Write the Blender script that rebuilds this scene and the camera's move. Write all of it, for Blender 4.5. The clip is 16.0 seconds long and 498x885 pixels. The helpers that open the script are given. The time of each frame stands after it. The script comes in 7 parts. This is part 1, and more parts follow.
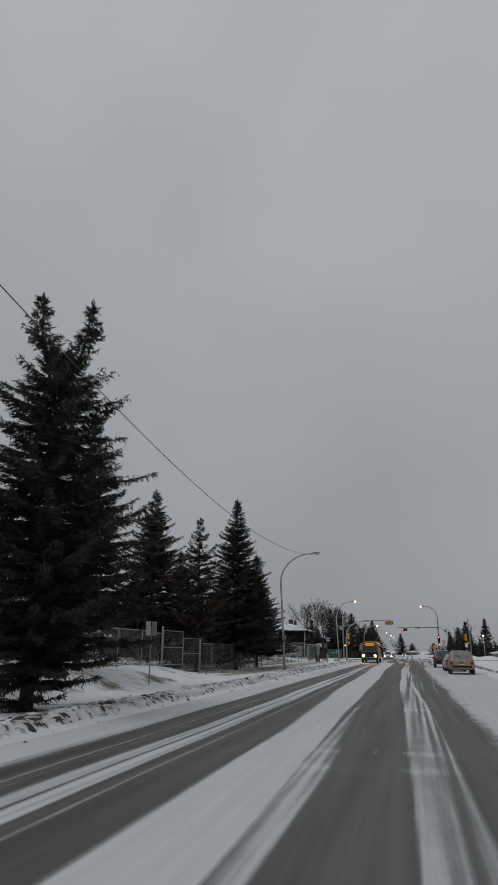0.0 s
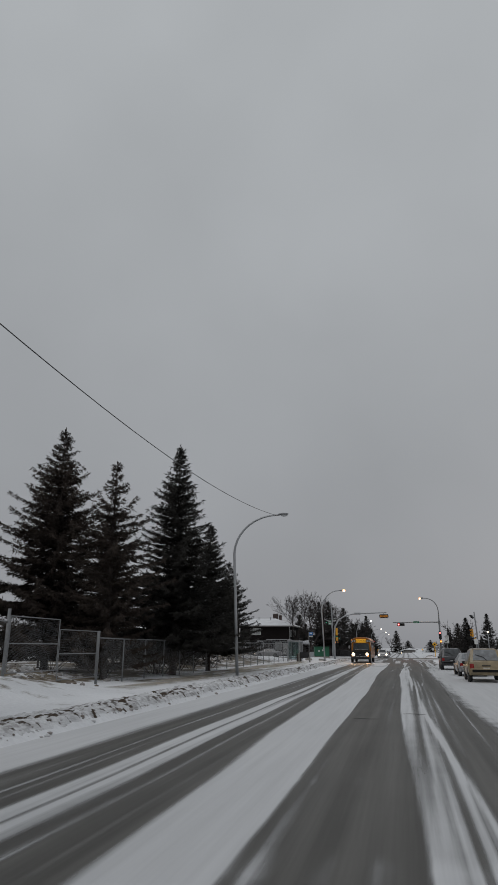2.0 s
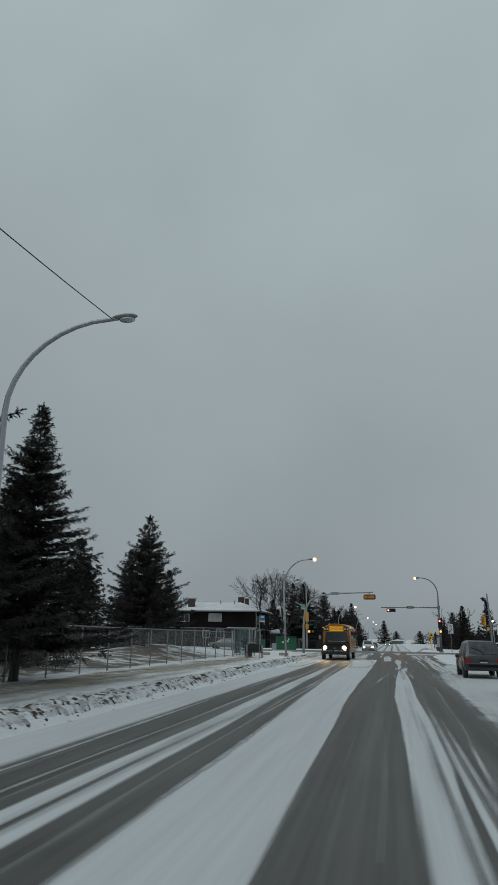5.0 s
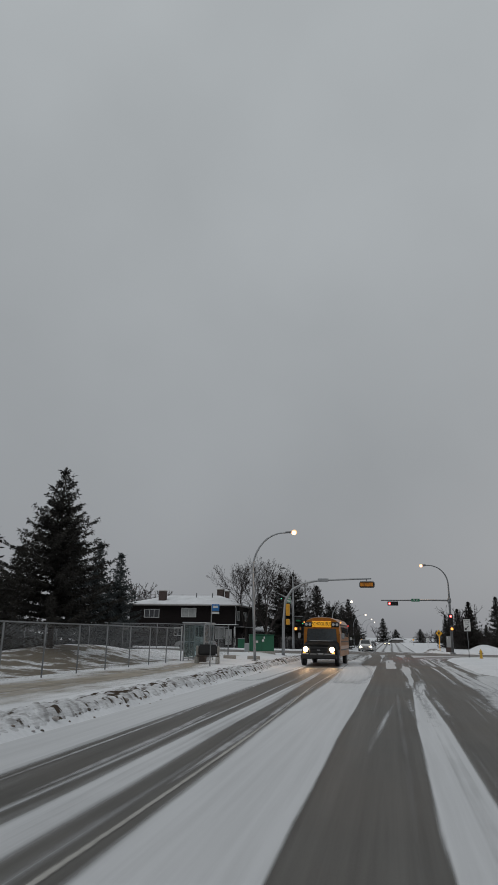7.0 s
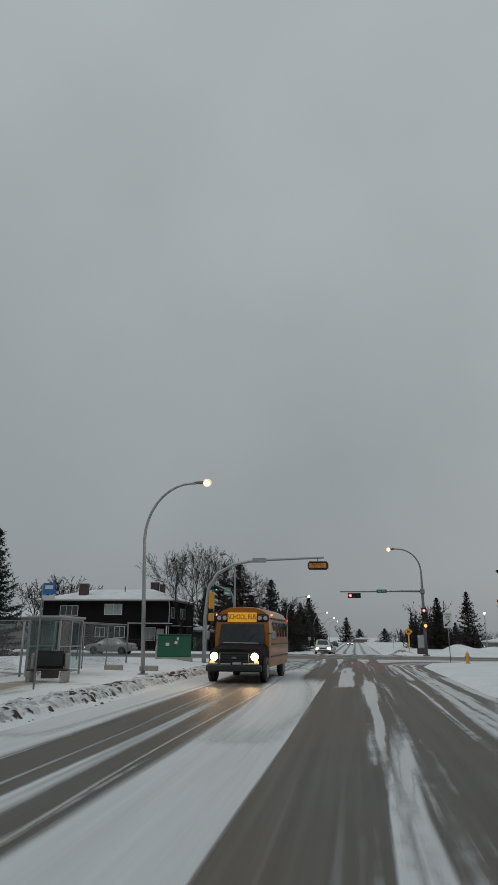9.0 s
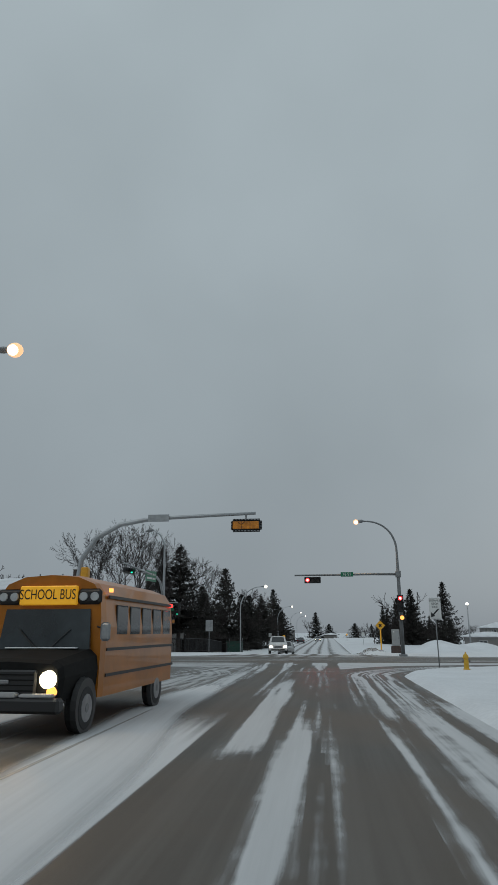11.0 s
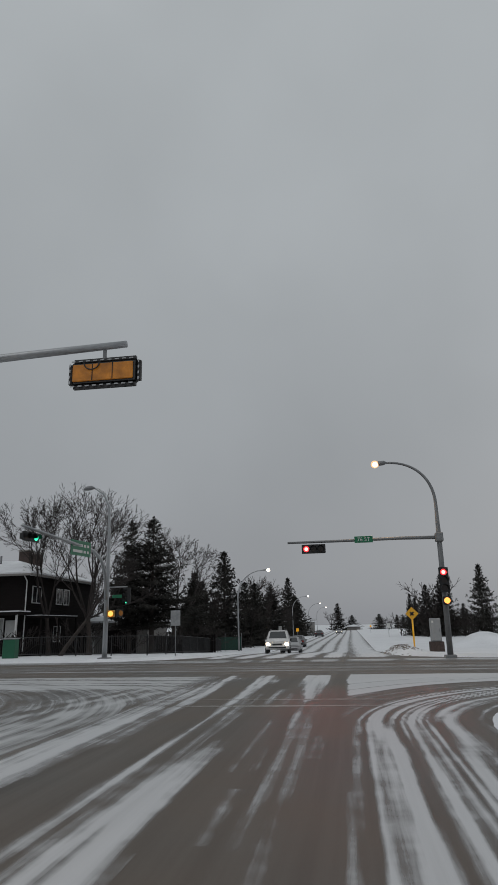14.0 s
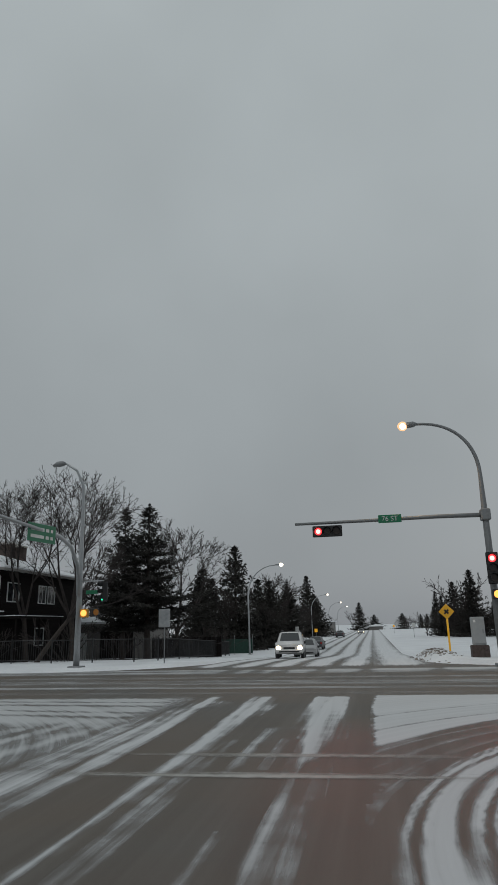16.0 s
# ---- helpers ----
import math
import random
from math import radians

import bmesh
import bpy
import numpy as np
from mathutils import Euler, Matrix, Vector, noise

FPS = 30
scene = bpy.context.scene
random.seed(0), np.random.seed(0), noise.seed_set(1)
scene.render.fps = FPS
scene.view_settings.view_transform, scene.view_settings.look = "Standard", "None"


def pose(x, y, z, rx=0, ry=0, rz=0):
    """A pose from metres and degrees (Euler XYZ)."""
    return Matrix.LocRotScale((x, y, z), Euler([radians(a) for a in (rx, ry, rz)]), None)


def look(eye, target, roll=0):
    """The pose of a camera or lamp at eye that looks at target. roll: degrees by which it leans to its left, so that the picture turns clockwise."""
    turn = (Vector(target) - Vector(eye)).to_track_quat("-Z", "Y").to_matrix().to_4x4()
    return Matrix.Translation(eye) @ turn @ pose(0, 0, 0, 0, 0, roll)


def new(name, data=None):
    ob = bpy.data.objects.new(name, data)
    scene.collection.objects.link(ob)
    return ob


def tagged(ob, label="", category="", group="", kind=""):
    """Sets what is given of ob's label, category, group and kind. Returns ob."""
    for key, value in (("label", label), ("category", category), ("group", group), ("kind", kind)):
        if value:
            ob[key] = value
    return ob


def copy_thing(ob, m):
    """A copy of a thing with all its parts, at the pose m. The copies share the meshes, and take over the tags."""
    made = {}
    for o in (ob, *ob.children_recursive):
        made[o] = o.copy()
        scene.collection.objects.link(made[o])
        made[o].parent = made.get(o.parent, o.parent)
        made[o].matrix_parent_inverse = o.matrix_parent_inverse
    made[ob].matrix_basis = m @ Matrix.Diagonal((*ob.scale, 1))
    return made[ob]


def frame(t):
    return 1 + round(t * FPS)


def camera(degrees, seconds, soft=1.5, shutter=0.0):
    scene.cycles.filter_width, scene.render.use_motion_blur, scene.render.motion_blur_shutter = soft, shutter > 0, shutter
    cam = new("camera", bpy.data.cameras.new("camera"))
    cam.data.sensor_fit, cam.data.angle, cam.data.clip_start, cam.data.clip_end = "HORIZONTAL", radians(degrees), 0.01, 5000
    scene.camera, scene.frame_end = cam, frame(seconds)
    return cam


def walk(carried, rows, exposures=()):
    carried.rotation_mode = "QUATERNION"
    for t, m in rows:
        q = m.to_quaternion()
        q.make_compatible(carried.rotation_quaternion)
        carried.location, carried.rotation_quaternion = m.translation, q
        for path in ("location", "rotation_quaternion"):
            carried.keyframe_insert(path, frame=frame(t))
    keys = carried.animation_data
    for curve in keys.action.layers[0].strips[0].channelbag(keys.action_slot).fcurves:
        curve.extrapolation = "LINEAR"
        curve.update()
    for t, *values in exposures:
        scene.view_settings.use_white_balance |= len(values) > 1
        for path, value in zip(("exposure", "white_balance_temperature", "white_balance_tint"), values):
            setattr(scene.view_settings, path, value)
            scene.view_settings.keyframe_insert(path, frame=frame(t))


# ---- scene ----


def seat(x, y, z, yaw, pitch, roll):
    """The pose of the phone on the dashboard, turned left by yaw, up by pitch and leaning by roll."""
    return pose(x, y, z, 90 + pitch, 0, yaw) @ pose(0, 0, 0, 0, 0, -roll)


cam = camera(42.0, 16.0)
PATH = [
    (0.0, seat(0.006, 0.000, 1.792, 13.41, 17.65, -0.38)),
    (0.5, seat(-0.049, 3.976, 1.791, 13.53, 17.64, -0.66)),
    (1.0, seat(-0.182, 7.851, 1.793, 13.19, 17.40, -0.67)),
    (1.5, seat(-0.290, 12.004, 1.796, 13.06, 17.45, -0.48)),
    (2.0, seat(-0.396, 16.181, 1.797, 13.02, 17.46, -0.32)),
    (2.5, seat(-0.501, 20.300, 1.797, 12.69, 17.14, -0.38)),
    (3.0, seat(-0.596, 24.555, 1.799, 12.75, 17.03, -0.78)),
    (3.5, seat(-0.702, 28.657, 1.804, 12.79, 17.08, -0.97)),
    (4.0, seat(-0.805, 32.592, 1.809, 12.66, 17.01, -1.00)),
    (4.5, seat(-0.839, 36.854, 1.812, 12.26, 16.74, -0.87)),
    (7.0, seat(-1.298, 56.713, 1.812, 12.08, 16.49, -0.96)),
    (7.5, seat(-1.353, 60.496, 1.810, 11.57, 16.62, -1.07)),
    (8.0, seat(-1.290, 64.535, 1.805, 10.84, 16.54, -0.96)),
    (8.5, seat(-1.147, 68.576, 1.799, 10.11, 16.58, -0.71)),
    (9.0, seat(-0.951, 72.372, 1.795, 9.02, 16.58, -0.47)),
    (9.5, seat(-0.704, 76.176, 1.795, 8.01, 16.55, -0.48)),
    (10.0, seat(-0.432, 79.909, 1.797, 6.88, 16.45, -0.34)),
    (12.5, seat(0.629, 96.605, 1.795, 6.70, 15.93, 0.53)),
    (13.0, seat(0.785, 99.069, 1.791, 7.17, 15.76, 0.69)),
    (13.5, seat(0.925, 101.409, 1.786, 7.75, 15.73, 0.70)),
    (14.0, seat(0.870, 103.725, 1.787, 8.29, 15.77, 1.15)),
    (14.5, seat(0.832, 105.743, 1.792, 9.08, 15.83, 1.60)),
    (15.0, seat(0.850, 107.484, 1.800, 9.62, 15.83, 1.64)),
    (15.5, seat(0.844, 109.164, 1.808, 9.98, 15.85, 1.50)),
    (16.0, seat(0.776, 110.719, 1.814, 10.04, 15.82, 1.39)),
]
EXPOSURES = [(0.0, 0.0, 6300, 10), (2.5, 0.0, 6350, 12), (3.5, 0.0, 6300, 10), (4.5, 0.0, 5900, 0), (4.7, 0.0, 5900, 0), (7.0, 0.0, 6300, 10), (8.0, 0.0, 6300, 12), (9.0, 0.0, 6200, 5), (9.5, 0.0, 6100, 0), (10.0, 0.0, 5700, 0), (10.2, 0.0, 5700, 0), (12.5, 0.0, 6300, 10), (14.0, 0.0, 6280, 10), (15.0, 0.0, 6150, 3), (15.5, 0.0, 6100, 4), (16.0, 0.0, 6200, 6)]
walk(cam, PATH, EXPOSURES)

# ---- world, sun ----
world = bpy.data.worlds.new("overcast")
scene.world = world
world.use_nodes = True
wn, wl = world.node_tree.nodes, world.node_tree.links
wn.clear()
w_out = wn.new("ShaderNodeOutputWorld")
w_bg = wn.new("ShaderNodeBackground")
w_sky = wn.new("ShaderNodeTexSky")
w_sky.sky_type = "NISHITA"
w_sky.sun_disc = False
w_sky.sun_elevation = radians(9)
w_sky.sun_rotation = radians(40)
w_sky.dust_density = 4.0
w_hsv = wn.new("ShaderNodeHueSaturation")
w_hsv.inputs["Saturation"].default_value = 0.25
w_hsv.inputs["Value"].default_value = 0.05
w_co = wn.new("ShaderNodeTexCoord")
w_sep = wn.new("ShaderNodeSeparateXYZ")
w_ramp = wn.new("ShaderNodeValToRGB")
w_ramp.color_ramp.elements[0].position = 0.0
w_ramp.color_ramp.elements[0].color = (0.288, 0.294, 0.304, 1)
w_ramp.color_ramp.elements[1].position = 0.75
w_ramp.color_ramp.elements[1].color = (0.450, 0.471, 0.474, 1)
e = w_ramp.color_ramp.elements.new(0.28)
e.color = (0.350, 0.364, 0.371, 1)
w_noise = wn.new("ShaderNodeTexNoise")
w_noise.inputs["Scale"].default_value = 2.6
w_noise.inputs["Detail"].default_value = 4
w_noise.inputs["Roughness"].default_value = 0.45
w_cl = wn.new("ShaderNodeMapRange")
w_cl.inputs["From Min"].default_value, w_cl.inputs["From Max"].default_value = 0.3, 0.7
w_cl.inputs["To Min"].default_value, w_cl.inputs["To Max"].default_value = 0.93, 1.07
w_mul = wn.new("ShaderNodeMix")
w_mul.data_type, w_mul.blend_type = "RGBA", "MULTIPLY"
w_mul.inputs["Factor"].default_value = 1.0
w_mix = wn.new("ShaderNodeMix")
w_mix.data_type = "RGBA"
w_mix.inputs["Factor"].default_value = 0.88
wl.new(w_co.outputs["Generated"], w_sep.inputs[0])
wl.new(w_co.outputs["Generated"], w_noise.inputs["Vector"])
wl.new(w_sep.outputs["Z"], w_ramp.inputs["Fac"])
wl.new(w_noise.outputs["Fac"], w_cl.inputs["Value"])
wl.new(w_ramp.outputs["Color"], w_mul.inputs[6])
wl.new(w_cl.outputs["Result"], w_mul.inputs[7])
wl.new(w_sky.outputs["Color"], w_hsv.inputs["Color"])
wl.new(w_hsv.outputs["Color"], w_mix.inputs[6])
wl.new(w_mul.outputs[2], w_mix.inputs[7])
wl.new(w_mix.outputs[2], w_bg.inputs["Color"])
w_bg.inputs["Strength"].default_value = 1.0
wl.new(w_bg.outputs[0], w_out.inputs["Surface"])

sun_data = bpy.data.lights.new("sun", "SUN")
sun_data.energy, sun_data.angle, sun_data.color = 0.5, radians(35), (1.0, 0.97, 0.93)
sun = new("sun", sun_data)
sun.matrix_world = pose(0, 0, 60, 40, 0, -40)


# ---- materials ----
def material(name, colour, rough=0.7, metal=0.0, grain=0.15, scale=6.0, stain=0.12, stain_scale=0.6, bump=0.1, spec=0.5, emit=None, power=0.0, coat=0.0):
    m = bpy.data.materials.new(name)
    m.use_nodes = True
    n, l = m.node_tree.nodes, m.node_tree.links
    b = n["Principled BSDF"]
    b.inputs["Roughness"].default_value = rough
    b.inputs["Metallic"].default_value = metal
    b.inputs["Specular IOR Level"].default_value = spec
    b.inputs["Coat Weight"].default_value = coat
    co = n.new("ShaderNodeTexCoord")
    fine, wide = n.new("ShaderNodeTexNoise"), n.new("ShaderNodeTexNoise")
    for t, s in ((fine, scale), (wide, stain_scale)):
        t.inputs["Scale"].default_value = s
        t.inputs["Detail"].default_value = 5
        l.new(co.outputs["Object"], t.inputs["Vector"])
    a, c = n.new("ShaderNodeMapRange"), n.new("ShaderNodeMapRange")
    for r, t, k in ((a, fine, grain), (c, wide, stain)):
        r.inputs["From Min"].default_value, r.inputs["From Max"].default_value = 0.3, 0.7
        r.inputs["To Min"].default_value, r.inputs["To Max"].default_value = 1 - k, 1 + k
        l.new(t.outputs["Fac"], r.inputs["Value"])
    mu = n.new("ShaderNodeMath")
    mu.operation = "MULTIPLY"
    l.new(a.outputs["Result"], mu.inputs[0])
    l.new(c.outputs["Result"], mu.inputs[1])
    mx = n.new("ShaderNodeMix")
    mx.data_type, mx.blend_type = "RGBA", "MULTIPLY"
    mx.inputs["Factor"].default_value = 1.0
    mx.inputs[6].default_value = (*colour, 1)
    l.new(mu.outputs[0], mx.inputs[7])
    l.new(mx.outputs[2], b.inputs["Base Color"])
    if bump:
        bp = n.new("ShaderNodeBump")
        bp.inputs["Strength"].default_value = bump
        bp.inputs["Distance"].default_value = 0.02
        l.new(fine.outputs["Fac"], bp.inputs["Height"])
        l.new(bp.outputs["Normal"], b.inputs["Normal"])
    if emit:
        b.inputs["Emission Color"].default_value = (*emit, 1)
        b.inputs["Emission Strength"].default_value = power
    return m


def glass(name, tint, rough=0.05):
    m = bpy.data.materials.new(name)
    m.use_nodes = True
    n, l = m.node_tree.nodes, m.node_tree.links
    n.remove(n["Principled BSDF"])
    tr, gl, mix, fr = n.new("ShaderNodeBsdfTransparent"), n.new("ShaderNodeBsdfGlossy"), n.new("ShaderNodeMixShader"), n.new("ShaderNodeFresnel")
    tr.inputs["Color"].default_value = (*tint, 1)
    gl.inputs["Roughness"].default_value = rough
    fr.inputs["IOR"].default_value = 1.5
    l.new(fr.outputs[0], mix.inputs[0])
    l.new(tr.outputs[0], mix.inputs[1])
    l.new(gl.outputs[0], mix.inputs[2])
    l.new(mix.outputs[0], n["Material Output"].inputs["Surface"])
    return m


def cover_material(name, colour, rough, streak, lump, sharp=0.7, lumpy=0.35, amp=1.0):
    """A thin layer (snow, dirt) whose cover is given across each strip and is broken up by streaks along it."""
    m = bpy.data.materials.new(name)
    m.use_nodes = True
    n, l = m.node_tree.nodes, m.node_tree.links
    b, out = n["Principled BSDF"], n["Material Output"]
    b.inputs["Roughness"].default_value = rough
    b.inputs["Specular IOR Level"].default_value = 0.3
    uv = n.new("ShaderNodeUVMap")
    uv.uv_map = "strip"
    mp = n.new("ShaderNodeMapping")
    mp.inputs["Scale"].default_value = (streak, 0.16, 1)
    l.new(uv.outputs[0], mp.inputs["Vector"])
    st = n.new("ShaderNodeTexNoise")
    st.inputs["Scale"].default_value = 1.0
    st.inputs["Detail"].default_value = 6
    st.inputs["Roughness"].default_value = 0.6
    l.new(mp.outputs[0], st.inputs["Vector"])
    co = n.new("ShaderNodeTexCoord")
    lu = n.new("ShaderNodeTexNoise")
    lu.inputs["Scale"].default_value = lump
    lu.inputs["Detail"].default_value = 6
    l.new(co.outputs["Object"], lu.inputs["Vector"])
    at = n.new("ShaderNodeAttribute")
    at.attribute_name = "cover"
    add = n.new("ShaderNodeMath")
    add.operation = "ADD"
    add.operation = "MULTIPLY_ADD"
    add.inputs[1].default_value = lumpy
    l.new(lu.outputs["Fac"], add.inputs[0])
    l.new(st.outputs["Fac"], add.inputs[2])
    sub = n.new("ShaderNodeMath")
    sub.operation = "MULTIPLY_ADD"
    sub.inputs[1].default_value = 1.0
    l.new(at.outputs["Fac"], sub.inputs[0])
    half = n.new("ShaderNodeMapRange")
    half.inputs["From Min"].default_value, half.inputs["From Max"].default_value = 0.5 + 0.5 * lumpy - 0.255, 0.5 + 0.5 * lumpy + 0.255
    half.clamp = False
    half.inputs["To Min"].default_value, half.inputs["To Max"].default_value = 0.5 - amp / 2, 0.5 + amp / 2
    l.new(add.outputs[0], half.inputs["Value"])
    l.new(half.outputs[0], sub.inputs[2])
    rg = n.new("ShaderNodeMapRange")
    rg.interpolation_type = "SMOOTHSTEP"
    rg.inputs["From Min"].default_value, rg.inputs["From Max"].default_value = 1.0 - sharp / 2, 1.0 + sharp / 2
    l.new(sub.outputs[0], rg.inputs["Value"])
    sh = n.new("ShaderNodeMapRange")
    sh.inputs["From Min"].default_value, sh.inputs["From Max"].default_value = 0.35, 0.65
    sh.inputs["To Min"].default_value, sh.inputs["To Max"].default_value = 0.93, 1.04
    l.new(st.outputs["Fac"], sh.inputs["Value"])
    mx = n.new("ShaderNodeMix")
    mx.data_type, mx.blend_type = "RGBA", "MULTIPLY"
    mx.inputs["Factor"].default_value = 1.0
    mx.inputs[6].default_value = (*colour, 1)
    l.new(sh.outputs["Result"], mx.inputs[7])
    l.new(mx.outputs[2], b.inputs["Base Color"])
    bp = n.new("ShaderNodeBump")
    bp.inputs["Strength"].default_value = 0.12
    bp.inputs["Distance"].default_value = 0.03
    l.new(half.outputs[0], bp.inputs["Height"])
    l.new(bp.outputs["Normal"], b.inputs["Normal"])
    tr, mix = n.new("ShaderNodeBsdfTransparent"), n.new("ShaderNodeMixShader")
    l.new(rg.outputs["Result"], mix.inputs[0])
    l.new(tr.outputs[0], mix.inputs[1])
    l.new(b.outputs[0], mix.inputs[2])
    l.new(mix.outputs[0], out.inputs["Surface"])
    return m


def road_material(name, along):
    """Salt-dusted winter asphalt: fine aggregate, long wheel streaks, patches of sand."""
    m = material(name, (0.071, 0.068, 0.062), rough=0.62, grain=0.10, scale=60, bump=0.12, spec=0.4)
    n, l = m.node_tree.nodes, m.node_tree.links
    b = n["Principled BSDF"]
    co = n.new("ShaderNodeTexCoord")
    mp = n.new("ShaderNodeMapping")
    mp.inputs["Scale"].default_value = along
    l.new(co.outputs["Object"], mp.inputs["Vector"])
    st = n.new("ShaderNodeTexNoise")
    st.inputs["Scale"].default_value, st.inputs["Detail"].default_value = 1.0, 7
    st.inputs["Roughness"].default_value = 0.62
    l.new(mp.outputs[0], st.inputs["Vector"])
    rg = n.new("ShaderNodeMapRange")
    rg.inputs["From Min"].default_value, rg.inputs["From Max"].default_value = 0.40, 0.74
    rg.inputs["To Max"].default_value = 0.62
    l.new(st.outputs["Fac"], rg.inputs["Value"])
    mx = n.new("ShaderNodeMix")
    mx.data_type = "RGBA"
    old = b.inputs["Base Color"].links[0].from_socket
    l.new(rg.outputs["Result"], mx.inputs["Factor"])
    l.new(old, mx.inputs[6])
    mx.inputs[7].default_value = (0.190, 0.185, 0.173, 1)
    # brown sand where traffic turns, in wide soft patches
    sp, sn = n.new("ShaderNodeSeparateXYZ"), n.new("ShaderNodeTexNoise")
    l.new(co.outputs["Object"], sp.inputs[0])
    sn.inputs["Scale"].default_value, sn.inputs["Detail"].default_value = 0.24, 6
    l.new(co.outputs["Object"], sn.inputs["Vector"])
    yr = n.new("ShaderNodeMapRange")
    yr.inputs["From Min"].default_value, yr.inputs["From Max"].default_value = 55, 100
    yr.inputs["To Max"].default_value = 1.0
    l.new(sp.outputs["Y"], yr.inputs["Value"])
    mu = n.new("ShaderNodeMath")
    mu.operation = "MULTIPLY"
    sr = n.new("ShaderNodeMapRange")
    sr.inputs["From Min"].default_value, sr.inputs["From Max"].default_value = 0.3, 0.7
    sr.inputs["To Min"].default_value, sr.inputs["To Max"].default_value = 0.10, 0.95
    l.new(sn.outputs["Fac"], sr.inputs["Value"])
    l.new(yr.outputs["Result"], mu.inputs[0])
    l.new(sr.outputs["Result"], mu.inputs[1])
    mz = n.new("ShaderNodeMix")
    mz.data_type = "RGBA"
    l.new(mu.outputs[0], mz.inputs["Factor"])
    l.new(mx.outputs[2], mz.inputs[6])
    mz.inputs[7].default_value = (0.118, 0.091, 0.069, 1)
    l.new(mz.outputs[2], b.inputs["Base Color"])
    return m


def snow_ground_material():
    m = material("old_snow", (0.72, 0.73, 0.75), rough=0.8, grain=0.05, scale=9, stain=0.07, stain_scale=0.35, bump=0.35, spec=0.2)
    n, l = m.node_tree.nodes, m.node_tree.links
    b = n["Principled BSDF"]
    co = n.new("ShaderNodeTexCoord")
    tn = n.new("ShaderNodeTexNoise")
    tn.inputs["Scale"].default_value, tn.inputs["Detail"].default_value, tn.inputs["Roughness"].default_value = 0.55, 9, 0.7
    l.new(co.outputs["Object"], tn.inputs["Vector"])
    rg = n.new("ShaderNodeMapRange")
    rg.inputs["From Min"].default_value, rg.inputs["From Max"].default_value = 0.67, 0.80
    rg.inputs["To Max"].default_value = 0.65
    at = n.new("ShaderNodeAttribute")
    at.attribute_name = "bare"
    lift = n.new("ShaderNodeMath")
    lift.operation = "MULTIPLY_ADD"
    lift.inputs[1].default_value = 0.10
    l.new(at.outputs["Fac"], lift.inputs[0])
    l.new(tn.outputs["Fac"], lift.inputs[2])
    l.new(lift.outputs[0], rg.inputs["Value"])
    mu = n.new("ShaderNodeMath")
    mu.operation = "MULTIPLY"
    l.new(rg.outputs["Result"], mu.inputs[0])
    l.new(at.outputs["Fac"], mu.inputs[1])
    mx = n.new("ShaderNodeMix")
    mx.data_type = "RGBA"
    l.new(mu.outputs[0], mx.inputs["Factor"])
    l.new(b.inputs["Base Color"].links[0].from_socket, mx.inputs[6])
    mx.inputs[7].default_value = (0.16, 0.135, 0.10, 1)
    l.new(mx.outputs[2], b.inputs["Base Color"])
    return m


M = {}
M["asphalt"] = road_material("asphalt", (3.2, 0.06, 1))
M["asphalt_cross"] = road_material("sanded_asphalt", (0.05, 2.0, 1))
M["snow"] = snow_ground_material()
M["road_snow"] = cover_material("packed_road_snow", (0.56, 0.565, 0.575), 0.75, 4.0, 1.3, 0.7, 0.7, 0.5)
M["thin_snow"] = cover_material("thin_driven_snow", (0.50, 0.50, 0.51), 0.75, 6.0, 1.6, 1.3, 0.55)
M["field_snow"] = cover_material("combed_snow", (0.54, 0.545, 0.555), 0.75, 5.0, 1.6, 1.0, 0.45)
M["street_snow"] = cover_material("soft_packed_street_snow", (0.60, 0.607, 0.62), 0.78, 6.0, 1.1, 0.95, 0.35, 0.26)
M["far_snow"] = cover_material("soft_snow_past_the_crossing", (0.64, 0.645, 0.66), 0.75, 5.0, 1.1, 1.1, 0.5, 0.5)
M["brush_snow"] = cover_material("brushed_thin_snow", (0.47, 0.475, 0.48), 0.75, 5.0, 0.9, 1.2, 0.4)
M["crack"] = cover_material("dark_broken_asphalt", (0.028, 0.028, 0.028), 0.8, 6.0, 9.0, 0.9, 0.9)
M["snow_glass"] = material("frosted_car_window", (0.20, 0.21, 0.22), rough=0.4, grain=0.25, scale=5, stain=0.2, stain_scale=2, bump=0.05)
# Dark glass whose colour is mottled paler to imitate a reflection.
M["pale_tone_glass"] = material("dark_window_with_reflection_tone", (0.06, 0.065, 0.07), rough=0.3, grain=0.3, scale=4, stain=0.3, stain_scale=2, bump=0.03)
M["dirt"] = cover_material("dirty_footpath_sand", (0.36, 0.32, 0.26), 0.9, 1.2, 0.9, 1.3)
M["paint"] = cover_material("worn_white_road_paint", (0.40, 0.385, 0.36), 0.6, 3.0, 5.0, 1.1)
M["clump"] = material("dirty_snow_clumps", (0.25, 0.23, 0.21), rough=0.95, grain=0.45, scale=14, stain=0.8, stain_scale=2.2, bump=0.4)
M["bank_snow"] = material("dirty_bank_snow", (0.66, 0.665, 0.68), rough=0.85, grain=0.10, scale=18, stain=0.12, stain_scale=1.4, bump=0.6, spec=0.2)
n_b, l_b = M["bank_snow"].node_tree.nodes, M["bank_snow"].node_tree.links
at_b, nz_b, ad_b, rg_b, mx_b = n_b.new("ShaderNodeAttribute"), n_b.new("ShaderNodeTexNoise"), n_b.new("ShaderNodeMath"), n_b.new("ShaderNodeMapRange"), n_b.new("ShaderNodeMix")
at_b.attribute_name = "dirt"
nz_b.inputs["Scale"].default_value, nz_b.inputs["Detail"].default_value, nz_b.inputs["Roughness"].default_value = 15.0, 7, 0.75
